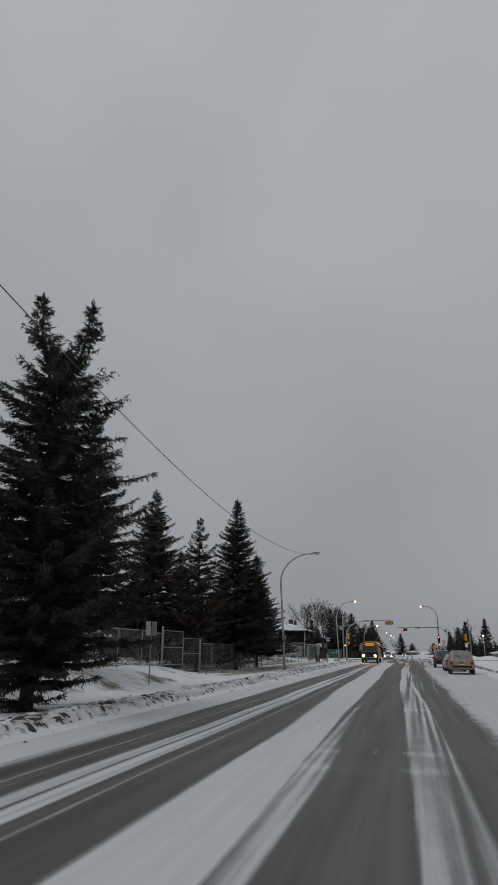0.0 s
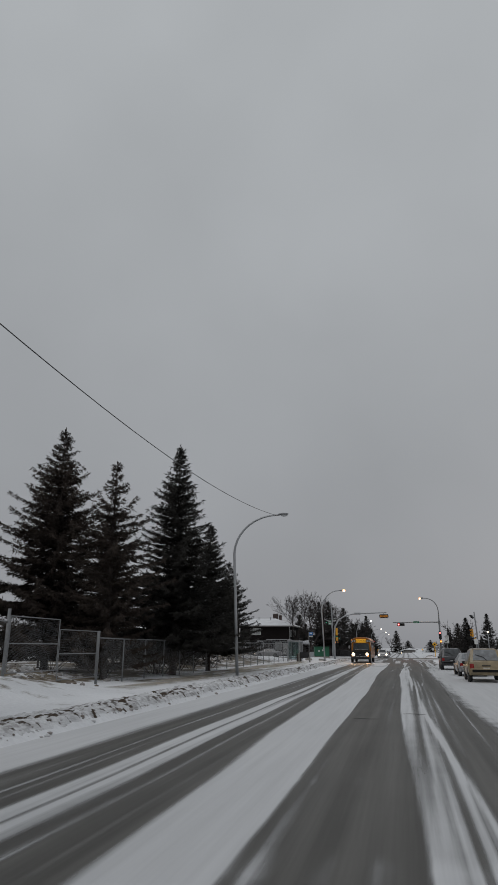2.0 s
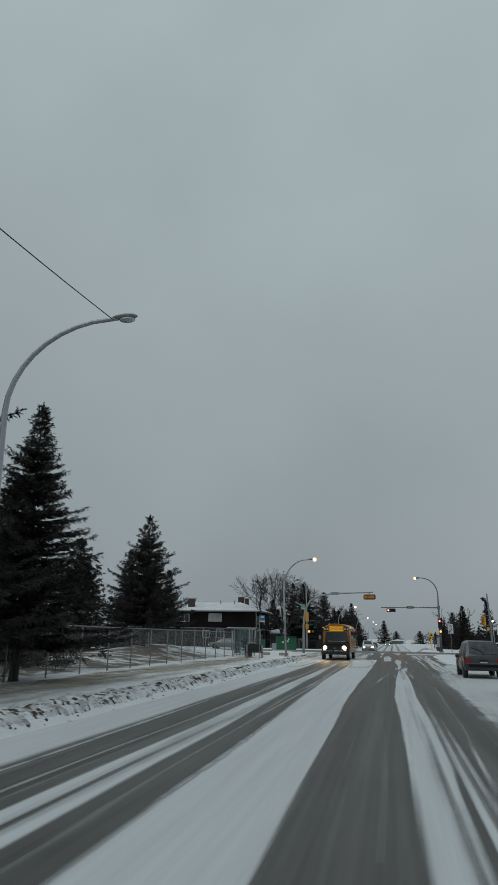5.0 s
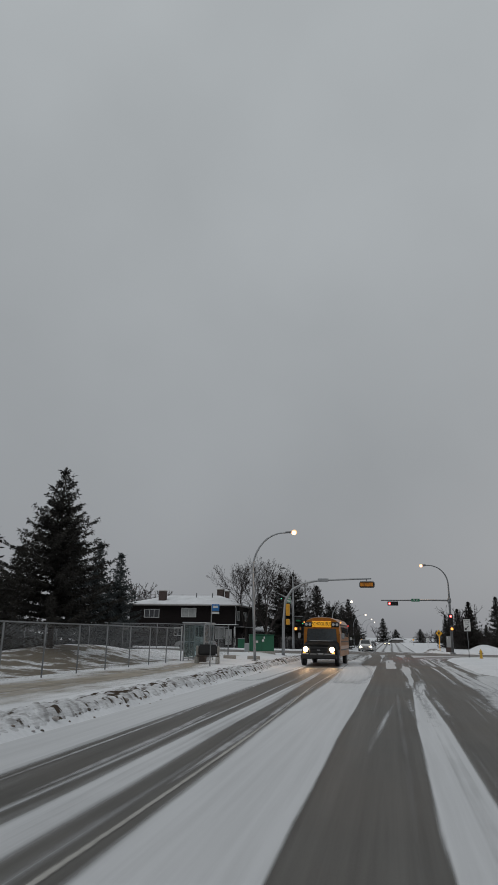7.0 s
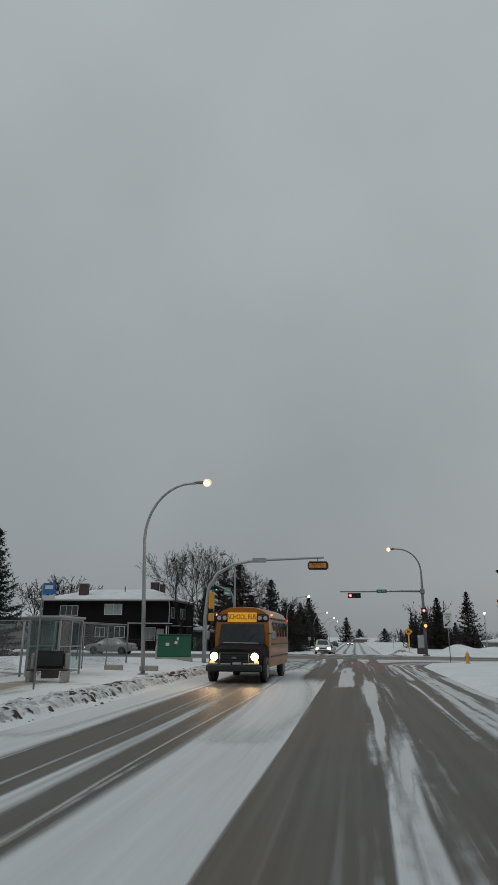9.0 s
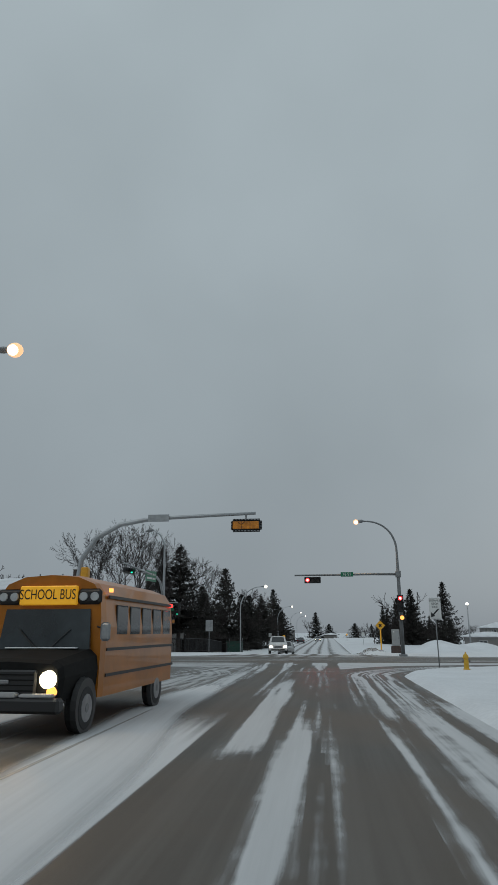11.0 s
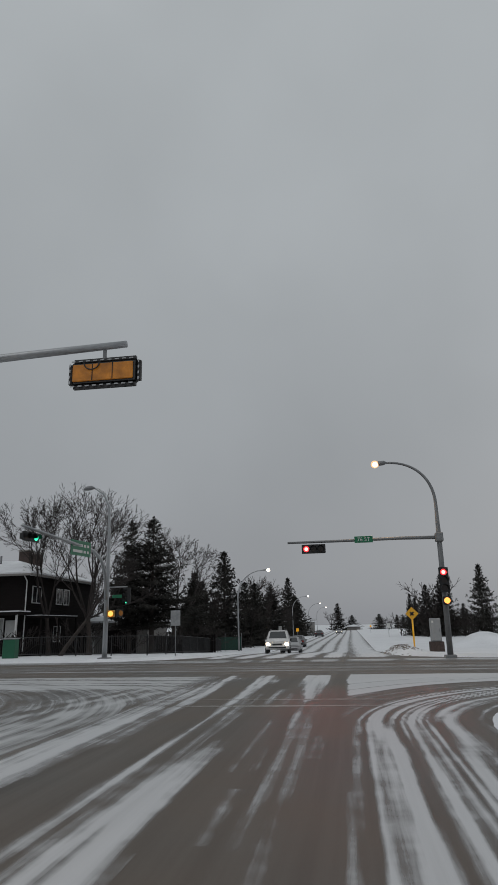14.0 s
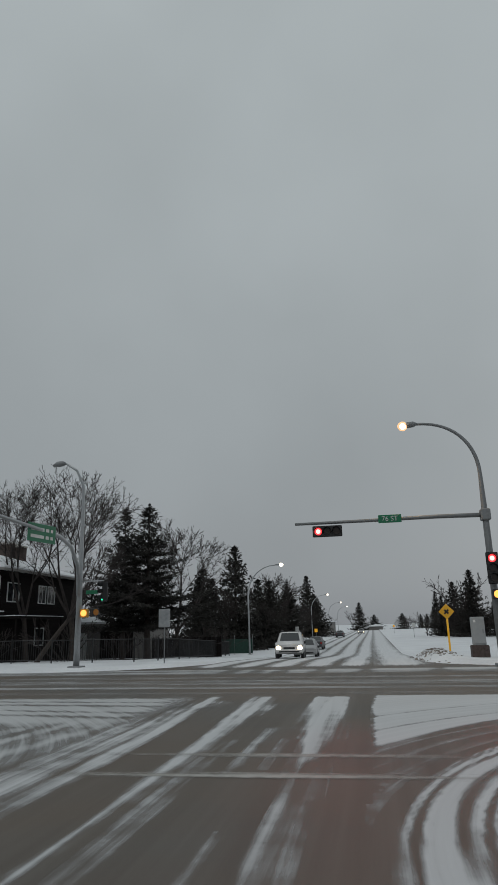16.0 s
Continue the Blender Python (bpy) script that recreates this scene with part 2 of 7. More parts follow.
ad_b.operation = "ADD"
l_b.new(at_b.outputs["Fac"], ad_b.inputs[0])
l_b.new(nz_b.outputs["Fac"], ad_b.inputs[1])
rg_b.inputs["From Min"].default_value, rg_b.inputs["From Max"].default_value = 0.50, 1.08
l_b.new(ad_b.outputs[0], rg_b.inputs["Value"])
mx_b.data_type = "RGBA"
l_b.new(rg_b.outputs["Result"], mx_b.inputs["Factor"])
l_b.new(n_b["Principled BSDF"].inputs["Base Color"].links[0].from_socket, mx_b.inputs[6])
mx_b.inputs[7].default_value = (0.062, 0.046, 0.034, 1)
l_b.new(mx_b.outputs[2], n_b["Principled BSDF"].inputs["Base Color"])
n_c, l_c = M["clump"].node_tree.nodes, M["clump"].node_tree.links
geo_c, ramp_c, mix_c = n_c.new("ShaderNodeNewGeometry"), n_c.new("ShaderNodeValToRGB"), n_c.new("ShaderNodeMix")
ramp_c.color_ramp.elements[0].color = (0.055, 0.042, 0.034, 1)
ramp_c.color_ramp.elements[1].color = (0.60, 0.61, 0.63, 1)
ramp_c.color_ramp.elements[1].position = 0.85
e_c = ramp_c.color_ramp.elements.new(0.42)
e_c.color = (0.20, 0.165, 0.135, 1)
l_c.new(geo_c.outputs["Random Per Island"], ramp_c.inputs["Fac"])
mix_c.data_type = "RGBA"
mix_c.inputs["Factor"].default_value = 0.75
l_c.new(n_c["Principled BSDF"].inputs["Base Color"].links[0].from_socket, mix_c.inputs[6])
l_c.new(ramp_c.outputs["Color"], mix_c.inputs[7])
l_c.new(mix_c.outputs[2], n_c["Principled BSDF"].inputs["Base Color"])
M["galv"] = material("galvanised_steel", (0.36, 0.37, 0.38), rough=0.5, metal=0.55, grain=0.08, scale=14, bump=0.03)
M["galv_dark"] = material("weathered_steel", (0.22, 0.225, 0.23), rough=0.6, metal=0.4, grain=0.1, scale=12, bump=0.03)
M["wire"] = material("chain_link_wire", (0.22, 0.225, 0.23), rough=0.6, metal=0.4, bump=0)
M["black"] = material("black_plastic", (0.02, 0.02, 0.021), rough=0.5, grain=0.1, bump=0.02)
M["rubber"] = material("tyre_rubber", (0.025, 0.025, 0.026), rough=0.85, grain=0.2, scale=20, bump=0.1)
M["yellow"] = material("signal_yellow_enamel", (0.62, 0.30, 0.02), rough=0.45, grain=0.08, stain=0.12, bump=0.02)
M["bus_yellow"] = material("school_bus_yellow_paint", (0.36, 0.125, 0.006), rough=0.35, grain=0.05, stain=0.18, stain_scale=1.2, bump=0.01, coat=0.3)
M["white_sign"] = material("white_sign_sheet", (0.62, 0.62, 0.60), rough=0.4, grain=0.04, bump=0)
M["green_sign"] = material("green_sign_sheet", (0.012, 0.16, 0.075), rough=0.4, grain=0.05, bump=0)
M["blue_sign"] = material("blue_sign_sheet", (0.03, 0.16, 0.42), rough=0.4, grain=0.05, bump=0)
M["sign_yellow"] = material("warning_sign_yellow", (0.78, 0.40, 0.02), rough=0.4, grain=0.05, bump=0)
M["sign_back"] = material("bare_aluminium_sign_back", (0.36, 0.37, 0.38), rough=0.45, metal=0.5, bump=0)
M["cabinet_green"] = material("green_painted_steel", (0.015, 0.105, 0.055), rough=0.45, grain=0.06, stain=0.15, bump=0.02)
M["mesh_green"] = material("dark_green_mesh_panel", (0.012, 0.045, 0.032), rough=0.7, grain=0.4, scale=9, bump=0.05)
M["cabinet_grey"] = material("grey_painted_steel", (0.30, 0.31, 0.315), rough=0.5, grain=0.05, bump=0.02)
M["concrete"] = material("weathered_concrete", (0.30, 0.285, 0.26), rough=0.9, grain=0.2, scale=18, bump=0.2)
M["siding"] = material("dark_brown_siding", (0.0095, 0.0072, 0.007), rough=0.85, spec=0.15, grain=0.15, scale=10, stain=0.2, bump=0.1)
M["siding_grey"] = material("grey_stucco", (0.21, 0.20, 0.19), rough=0.9, grain=0.12, scale=30, bump=0.2)
M["white_trim"] = material("white_painted_trim", (0.55, 0.55, 0.54), rough=0.5, grain=0.05, bump=0.02)
M["roof_snow"] = material("snow_on_roof", (0.70, 0.71, 0.73), rough=0.85, grain=0.05, stain=0.1, stain_scale=0.7, bump=0.3, spec=0.2)
M["brick"] = material("dark_chimney_brick", (0.065, 0.047, 0.042), rough=0.9, grain=0.3, scale=9, bump=0.3)
M["pane"] = material("dark_window_glass", (0.02, 0.022, 0.025), rough=0.06, grain=0.0, stain=0.0, bump=0, spec=0.8)
M["curtain"] = material("pale_blind_behind_glass", (0.33, 0.34, 0.33), rough=0.25, grain=0.12, scale=3, bump=0)
M["bark"] = material("grey_brown_bark", (0.048, 0.038, 0.033), rough=0.95, grain=0.3, scale=9, bump=0.5)
M["twig"] = material("bare_brown_twigs", (0.034, 0.027, 0.025), rough=0.95, grain=0.3, scale=3, bump=0)
M["needle"] = material("dark_spruce_needles", (0.036, 0.034, 0.030), rough=0.75, grain=0.45, scale=2.5, stain=0.35, stain_scale=0.5, bump=0, spec=0.2)
M["needle_brown"] = material("dry_spruce_needles", (0.052, 0.041, 0.034), rough=0.8, grain=0.45, scale=2.5, stain=0.35, stain_scale=0.5, bump=0, spec=0.2)
M["needle_blue"] = material("blue_spruce_needles", (0.045, 0.052, 0.053), rough=0.75, grain=0.4, scale=2.5, stain=0.3, stain_scale=0.5, bump=0, spec=0.2)
M["iron"] = material("black_iron_railing", (0.015, 0.015, 0.016), rough=0.6, bump=0)
M["shelter_glass"] = glass("frosted_shelter_glass", (0.84, 0.89, 0.89), 0.25)
M["car_glass"] = material("car_window_glass", (0.018, 0.02, 0.022), rough=0.08, grain=0, stain=0, bump=0, spec=0.8)
M["tan_paint"] = material("dusty_beige_car_paint", (0.27, 0.212, 0.125), rough=0.4, grain=0.1, stain=0.2, stain_scale=1.5, bump=0, coat=0.3)
M["silver_paint"] = material("silver_car_paint", (0.34, 0.34, 0.345), rough=0.35, metal=0.3, grain=0.06, stain=0.15, stain_scale=1.5, bump=0, coat=0.3)
M["dark_paint"] = material("dark_grey_car_paint", (0.045, 0.045, 0.05), rough=0.35, metal=0.2, grain=0.08, stain=0.2, stain_scale=1.5, bump=0, coat=0.4)
M["red_paint"] = material("dark_red_car_paint", (0.16, 0.012, 0.012), rough=0.35, grain=0.08, stain=0.2, stain_scale=1.5, bump=0, coat=0.4)
M["white_paint"] = material("white_car_paint", (0.62, 0.60, 0.59), rough=0.35, grain=0.05, stain=0.15, stain_scale=1.5, bump=0, coat=0.4)
M["chrome"] = material("dull_wheel_alloy", (0.30, 0.30, 0.31), rough=0.4, metal=0.8, bump=0)
M["tail"] = material("red_tail_lamp", (0.25, 0.012, 0.01), rough=0.25, bump=0)
M["tail_lit"] = material("lit_red_tail_lamp", (0.4, 0.02, 0.02), rough=0.25, bump=0, emit=(1, 0.05, 0.04), power=1.6)
M["head_lit"] = material("lit_headlamp", (0.8, 0.75, 0.6), rough=0.2, bump=0, emit=(1.0, 0.78, 0.48), power=12.0)
M["amber_lit"] = material("lit_amber_lamp", (0.8, 0.4, 0.05), rough=0.3, bump=0, emit=(1.0, 0.34, 0.07), power=2.0)
M["amber_dull"] = material("amber_lens", (0.45, 0.16, 0.01), rough=0.3, bump=0)
M["red_lit"] = material("lit_red_signal_lens", (0.9, 0.06, 0.06), rough=0.3, bump=0, emit=(1.0, 0.035, 0.04), power=2.2)
M["red_core"] = material("bright_core_of_red_lens", (0.9, 0.4, 0.35), rough=0.3, bump=0, emit=(1.0, 0.42, 0.36), power=2.4)
M["green_lit"] = material("lit_green_signal_lens", (0.05, 0.6, 0.3), rough=0.3, bump=0, emit=(0.05, 0.9, 0.45), power=1.6)
M["dark_lens"] = material("unlit_signal_lens", (0.03, 0.02, 0.015), rough=0.3, bump=0)
# Orange lens and white core imitate the halo and glare of a lit lamp.
M["street_lit"] = material("lit_lens_with_halo_colour", (0.4, 0.22, 0.1), rough=0.3, bump=0, emit=(1.0, 0.50, 0.24), power=1.15)
M["lamp_core"] = material("white_core_of_lamp_glare", (0.9, 0.8, 0.6), rough=0.3, bump=0, emit=(1.0, 0.70, 0.45), power=3.0)
M["street_white"] = material("lit_white_lamp_lens", (0.9, 0.85, 0.75), rough=0.3, bump=0, emit=(1.0, 0.84, 0.64), power=3.0)
M["lens_off"] = material("clear_lamp_lens", (0.45, 0.46, 0.46), rough=0.3, bump=0)
# Stained amber enamel with a faint glow added; the housing backs are unlit.
M["panel_glow"] = material("worn_amber_with_added_glow", (0.40, 0.15, 0.012), rough=0.4, grain=0.3, scale=5, stain=0.3, stain_scale=2.5, bump=0, emit=(1.0, 0.34, 0.02), power=0.06)
# Yellow with an even glow added, for the bus board and far signs.
M["board_glow"] = material("glowing_yellow_board", (0.78, 0.40, 0.02), rough=0.4, bump=0, emit=(1.0, 0.45, 0.02), power=0.30)
M["bus_glass"] = material("dark_windscreen_glass", (0.022, 0.028, 0.031), rough=0.15, grain=0.5, scale=1.6, stain=0.3, bump=0, spec=0.7)
M["hood_black"] = material("satin_black_hood", (0.010, 0.010, 0.010), rough=0.75, grain=0.2, bump=0.02, spec=0.15)
M["hydrant"] = material("yellow_hydrant_paint", (0.60, 0.36, 0.03), rough=0.5, grain=0.1, bump=0.05)
# The sleeve is no lamp; a faint glow is added to its yellow.
M["orange_pole"] = material("yellow_reflective_sleeve_added_glow", (0.80, 0.42, 0.01), rough=0.4, bump=0, emit=(1.0, 0.45, 0.02), power=0.10)
M["ink"] = material("black_sign_ink", (0.012, 0.012, 0.012), rough=0.5, bump=0)


# ---- mesh helpers ----
def mesh_object(name, verts, faces, mat, smooth=False):
    me = bpy.data.meshes.new(name)
    me.from_pydata([tuple(v) for v in verts], [], [tuple(f) for f in faces])
    me.materials.append(M[mat])
    if smooth:
        me.polygons.foreach_set("use_smooth", [True] * len(me.polygons))
    me.update()
    return new(name, me)


def soup(name, verts, faces, mat):
    """A mesh of loose quads from arrays."""
    me = bpy.data.meshes.new(name)
    n = len(faces)
    me.vertices.add(len(verts))
    me.vertices.foreach_set("co", np.asarray(verts, dtype=np.float32).ravel())
    me.loops.add(4 * n)
    me.loops.foreach_set("vertex_index", np.asarray(faces, dtype=np.int32).ravel())
    me.polygons.add(n)
    me.polygons.foreach_set("loop_start", np.arange(0, 4 * n, 4, dtype=np.int32))
    me.materials.append(M[mat])
    me.update(calc_edges=True)
    return new(name, me)


def part(name, bm, mat, parent=None, label="", smooth=False):
    """Links a bmesh as one mesh object, under a thing or a part where one is given."""
    me = bpy.data.meshes.new(name)
    bmesh.ops.recalc_face_normals(bm, faces=bm.faces)
    bm.to_mesh(me)
    bm.free()
    me.materials.append(M[mat])
    if smooth:
        me.polygons.foreach_set("use_smooth", [True] * len(me.polygons))
    ob = new(name, me)
    ob.parent = parent
    if label:
        ob["label"] = label
    return ob


def thing(name, m, label, category, group="", kind=""):
    ob = new(name)
    ob.matrix_basis = m
    return tagged(ob, label, category, group, kind)


def box(x0, x1, y0, y1, z0, z1, bevel=0.0, bm=None, seg=1):
    bm = bm or bmesh.new()
    r = bmesh.ops.create_cube(bm, size=1.0)
    for v in r["verts"]:
        v.co = Vector(((x0 + x1) / 2 + v.co.x * (x1 - x0), (y0 + y1) / 2 + v.co.y * (y1 - y0), (z0 + z1) / 2 + v.co.z * (z1 - z0)))
    if bevel:
        es = list({e for v in r["verts"] for e in v.link_edges})
        bmesh.ops.bevel(bm, geom=es, offset=bevel, segments=seg, affect="EDGES")
    return bm


def tube(points, radii, seg=10, bm=None, caps=True):
    """A round bar along points with a radius at each."""
    bm = bm or bmesh.new()
    pts = [Vector(p) for p in points]
    rings = []
    side = None
    for i, p in enumerate(pts):
        d = (pts[min(i + 1, len(pts) - 1)] - pts[max(i - 1, 0)]).normalized()
        if side is None:
            side = d.orthogonal().normalized()
        side = (side - d * side.dot(d)).normalized()
        up = d.cross(side)
        r = radii[i] if isinstance(radii, (list, tuple)) else radii
        rings.append([bm.verts.new(p + (side * math.cos(a) + up * math.sin(a)) * r) for a in [2 * math.pi * k / seg for k in range(seg)]])
    for a, b in zip(rings, rings[1:]):
        for k in range(seg):
            bm.faces.new((a[k], a[(k + 1) % seg], b[(k + 1) % seg], b[k]))
    if caps:
        bm.faces.new(rings[0][::-1])
        bm.faces.new(rings[-1])
    return bm


def disc(centre, normal, r, depth, seg=16, bm=None):
    n = Vector(normal).normalized()
    c = Vector(centre)
    return tube([c, c + n * depth], [r, r * 0.96], seg, bm)


def arc_points(base, height, rise, reach, direction, n=9, lean=0.0):
    """A pole that goes up and bends over in a quarter of an ellipse towards direction."""
    b, d = Vector(base), Vector((*direction, 0)).normalized()
    pts = [b, b + Vector((0, 0, height * 0.5)) - d * lean * 0.5, b + Vector((0, 0, height)) - d * lean]
    for k in range(1, n + 1):
        a = math.pi / 2 * k / n
        pts.append(b - d * lean + d * reach * (1 - math.cos(a)) + Vector((0, 0, height + rise * math.sin(a))))
    return pts


def smooth01(t):
    t = np.clip(t, 0, 1)
    return t * t * (3 - 2 * t)


# ---- the ground's shape ----
LEFT, NEAR, FAR = -7.6, 123.0, 139.6


def right_edge(y):
    return 5.4 - 2.3 * smooth01((y - 86) / 10)


def off_road(x, y):
    """Distance from the edge of the carriageway, with rounded street corners; negative on the road."""
    a = np.maximum(LEFT - x, x - right_edge(y))
    b = np.maximum(NEAR - y, y - FAR)
    r = 7.0
    fillet = r - np.hypot(r - a, r - b)
    d = np.minimum(a, b)
    return np.where((a > 0) & (b > 0) & (a < r) & (b < r), fillet, d)


def rough(x, y, s, seed):
    """Cheap smooth noise from crossed waves."""
    rs = np.random.RandomState(seed)
    out = 0
    for k in range(9):
        a, p = rs.uniform(0, 2 * np.pi, 2)
        f = s * rs.uniform(0.5, 1.7)
        out = out + np.sin((x * np.cos(a) + y * np.sin(a)) * f + p + 1.3 * np.sin((x * np.sin(a) - y * np.cos(a)) * f * 0.6 + p))
    return out / 9


def dip(y):
    """The street falls gently past the crossing."""
    return -1.0 * smooth01((np.asarray(y, float) - 140) / 42)


def ground_z(x, y):
    x, y = np.asarray(x, float), np.asarray(y, float)
    d = off_road(x, y)
    z = -0.05 + 0.17 * smooth01(d / 0.5) + dip(y) * smooth01((90 - np.abs(x)) / 40)
    z = z + 0.32 * np.exp(-((x + 12.6) / 1.8) ** 2 - ((y - 113.2) / 2.2) ** 2)
    ploughed = np.exp(-((d - 0.75) / 0.5) ** 2) * (d > -0.2)
    side = np.where(x < LEFT + 0.5, np.where(y < 96, 1.0, np.where(y < 118, 0.45, 0.15)), 0.35)
    z = z + ploughed * side * (0.12 + 0.09 * rough(x, y, 1.8, 3) + 0.06 * rough(x, y, 5.0, 4))
    away = smooth01((d - 1.0) / 2.0)
    z = z + away * (0.03 * rough(x, y, 0.9, 5) + 0.025 * rough(x, y, 2.6, 6))
    z = z + 0.75 * smooth01((-10.9 - x) / 3.2) * (1 - smooth01((y - 35) / 10)) * smooth01((y + 30) / 20)
    # the fenced yard lies higher, with a heap of earth and snow by the gate
    yard = smooth01((-15.0 - x) / 5.0) * smooth01((118 - y) / 8) * smooth01((y - 20) / 10)
    z = z + yard * (0.30 + 0.18 * rough(x, y, 0.35, 7))
    z = z + 0.55 * np.exp(-((x + 18.0) / 2.2) ** 2 - ((y - 43.0) / 4.5) ** 2)
    z = z + 0.7 * np.exp(-((x + 21.0) / 2.5) ** 2 - ((y - 97.0) / 9.0) ** 2)
    # snow ploughed into heaps on the lot past the crossing
    z = z + 1.5 * np.exp(-((x - 13.0) / 2.6) ** 2 - ((y - 170) / 4.0) ** 2) + 1.3 * np.exp(-((x - 18.5) / 3.2) ** 2 - ((y - 172) / 4.0) ** 2)
    z = z + 0.35 * np.exp(-((x - 4.2) / 0.9) ** 2 - ((y - 150) / 5.0) ** 2)
    return z


def gz(x, y):
    return float(ground_z(np.array([x]), np.array([y]))[0])


def axis(parts):
    out = []
    for a, b, n in parts:
        out += list(np.linspace(a, b, n, endpoint=False))
    return np.array(out + [parts[-1][1]])


xs = axis([(-1500, -200, 14), (-200, -40, 28), (-40, -16, 48), (-16, -6.6, 62), (-6.6, 2, 8), (2, 9, 32), (9, 40, 40), (40, 200, 26), (200, 1500, 14)])
ys = axis([(-300, -20, 20), (-20, 0, 20), (0, 130, 330), (130, 180, 100), (180, 300, 60), (300, 1800, 30)])
gx, gy = np.meshgrid(xs, ys)
gzz = ground_z(gx, gy)
nx, ny = len(xs), len(ys)
idx = np.arange(nx * ny).reshape(ny, nx)
faces = np.stack([idx[:-1, :-1], idx[:-1, 1:], idx[1:, 1:], idx[1:, :-1]], -1).reshape(-1, 4)
ground = mesh_object("ground", np.stack([gx, gy, gzz], -1).reshape(-1, 3), faces, "snow", True)
tagged(ground, "snow-covered verges and yards with bare patches", "ground", kind="structure")
bare = ground.data.attributes.new("bare", "FLOAT", "POINT")
dd = off_road(gx, gy)
bare_v = smooth01((dd - 1.2) / 1.5) * smooth01((-9.0 - gx) / 1.5) * smooth01((120 - gy) / 6) * smooth01((gx + 60) / 10)
bare_v = np.maximum(bare_v, 1.6 * np.exp(-((gx + 18.0) / 2.5) ** 2 - ((gy - 43.0) / 5.0) ** 2))
bare_v = np.maximum(bare_v, 1.6 * np.exp(-((gx + 21.0) / 3.0) ** 2 - ((gy - 97.0) / 10.0) ** 2))
bare_v = np.maximum(bare_v, 1.5 * np.exp(-((gx + 11.0) / 3.0) ** 2 - ((gy - 19.0) / 6.0) ** 2))
bare_v = np.maximum(bare_v, 2.5 * smooth01((-14.5 - gx) / 1.0) * smooth01((114 - gy) / 22) * smooth01((gx + 48) / 20) * smooth01((gy - 12) / 16))
bare_v = np.maximum(bare_v, 1.8 * np.exp(-((gx + 12.2) / 1.6) ** 2 - ((gy - 31.0) / 7.0) ** 2))
bare_v = np.maximum(bare_v, 2.2 * np.exp(-((gx + 10.6) / 2.2) ** 2 - ((gy - 18.5) / 3.2) ** 2))
bare_v = np.maximum(bare_v, 0.5 * smooth01((gx - 8) / 3) * smooth01((gy - 142) / 4))
bare_v = np.maximum(bare_v, 1.5 * smooth01((-10.9 - gx) / 0.8) * smooth01((gx + 15.5) / 1.0) * smooth01((48 - gy) / 8))
bare_v = np.maximum(bare_v, 1.9 * smooth01((-11.4 - gx) / 0.6) * smooth01((gx + 14.2) / 0.5) * smooth01((gy - 44) / 6) * smooth01((98 - gy) / 8))
bare.data.foreach_set("value", bare_v.astype(np.float32).ravel())


def sheet(name, x0, x1, y0, y1, z, mat, label, step=4.0):
    nx, ny = max(2, int((x1 - x0) / step)), max(2, int((y1 - y0) / step))
    v, f = [], []
    for j in range(ny + 1):
        for i in range(nx + 1):
            yy = y0 + (y1 - y0) * j / ny
            v.append((x0 + (x1 - x0) * i / nx, yy, z + float(dip(yy))))
    for j in range(ny):
        for i in range(nx):
            a = j * (nx + 1) + i
            f.append((a, a + 1, a + nx + 2, a + nx + 1))
    return tagged(mesh_object(name, v, f, mat), label, "road", kind="structure")


sheet("road", -10.2, 6.0, -60, 420, 0.0, "asphalt", "salt-dusted grey asphalt street with wheel tracks")
sheet("road_cross", -160, -10.2, 122.4, 141.2, 0.0, "asphalt_cross", "sanded brown asphalt cross street")
sheet("road_cross", 6.0, 160, 122.4, 141.2, 0.0, "asphalt_cross", "sanded brown asphalt cross street")


LAYERS = []


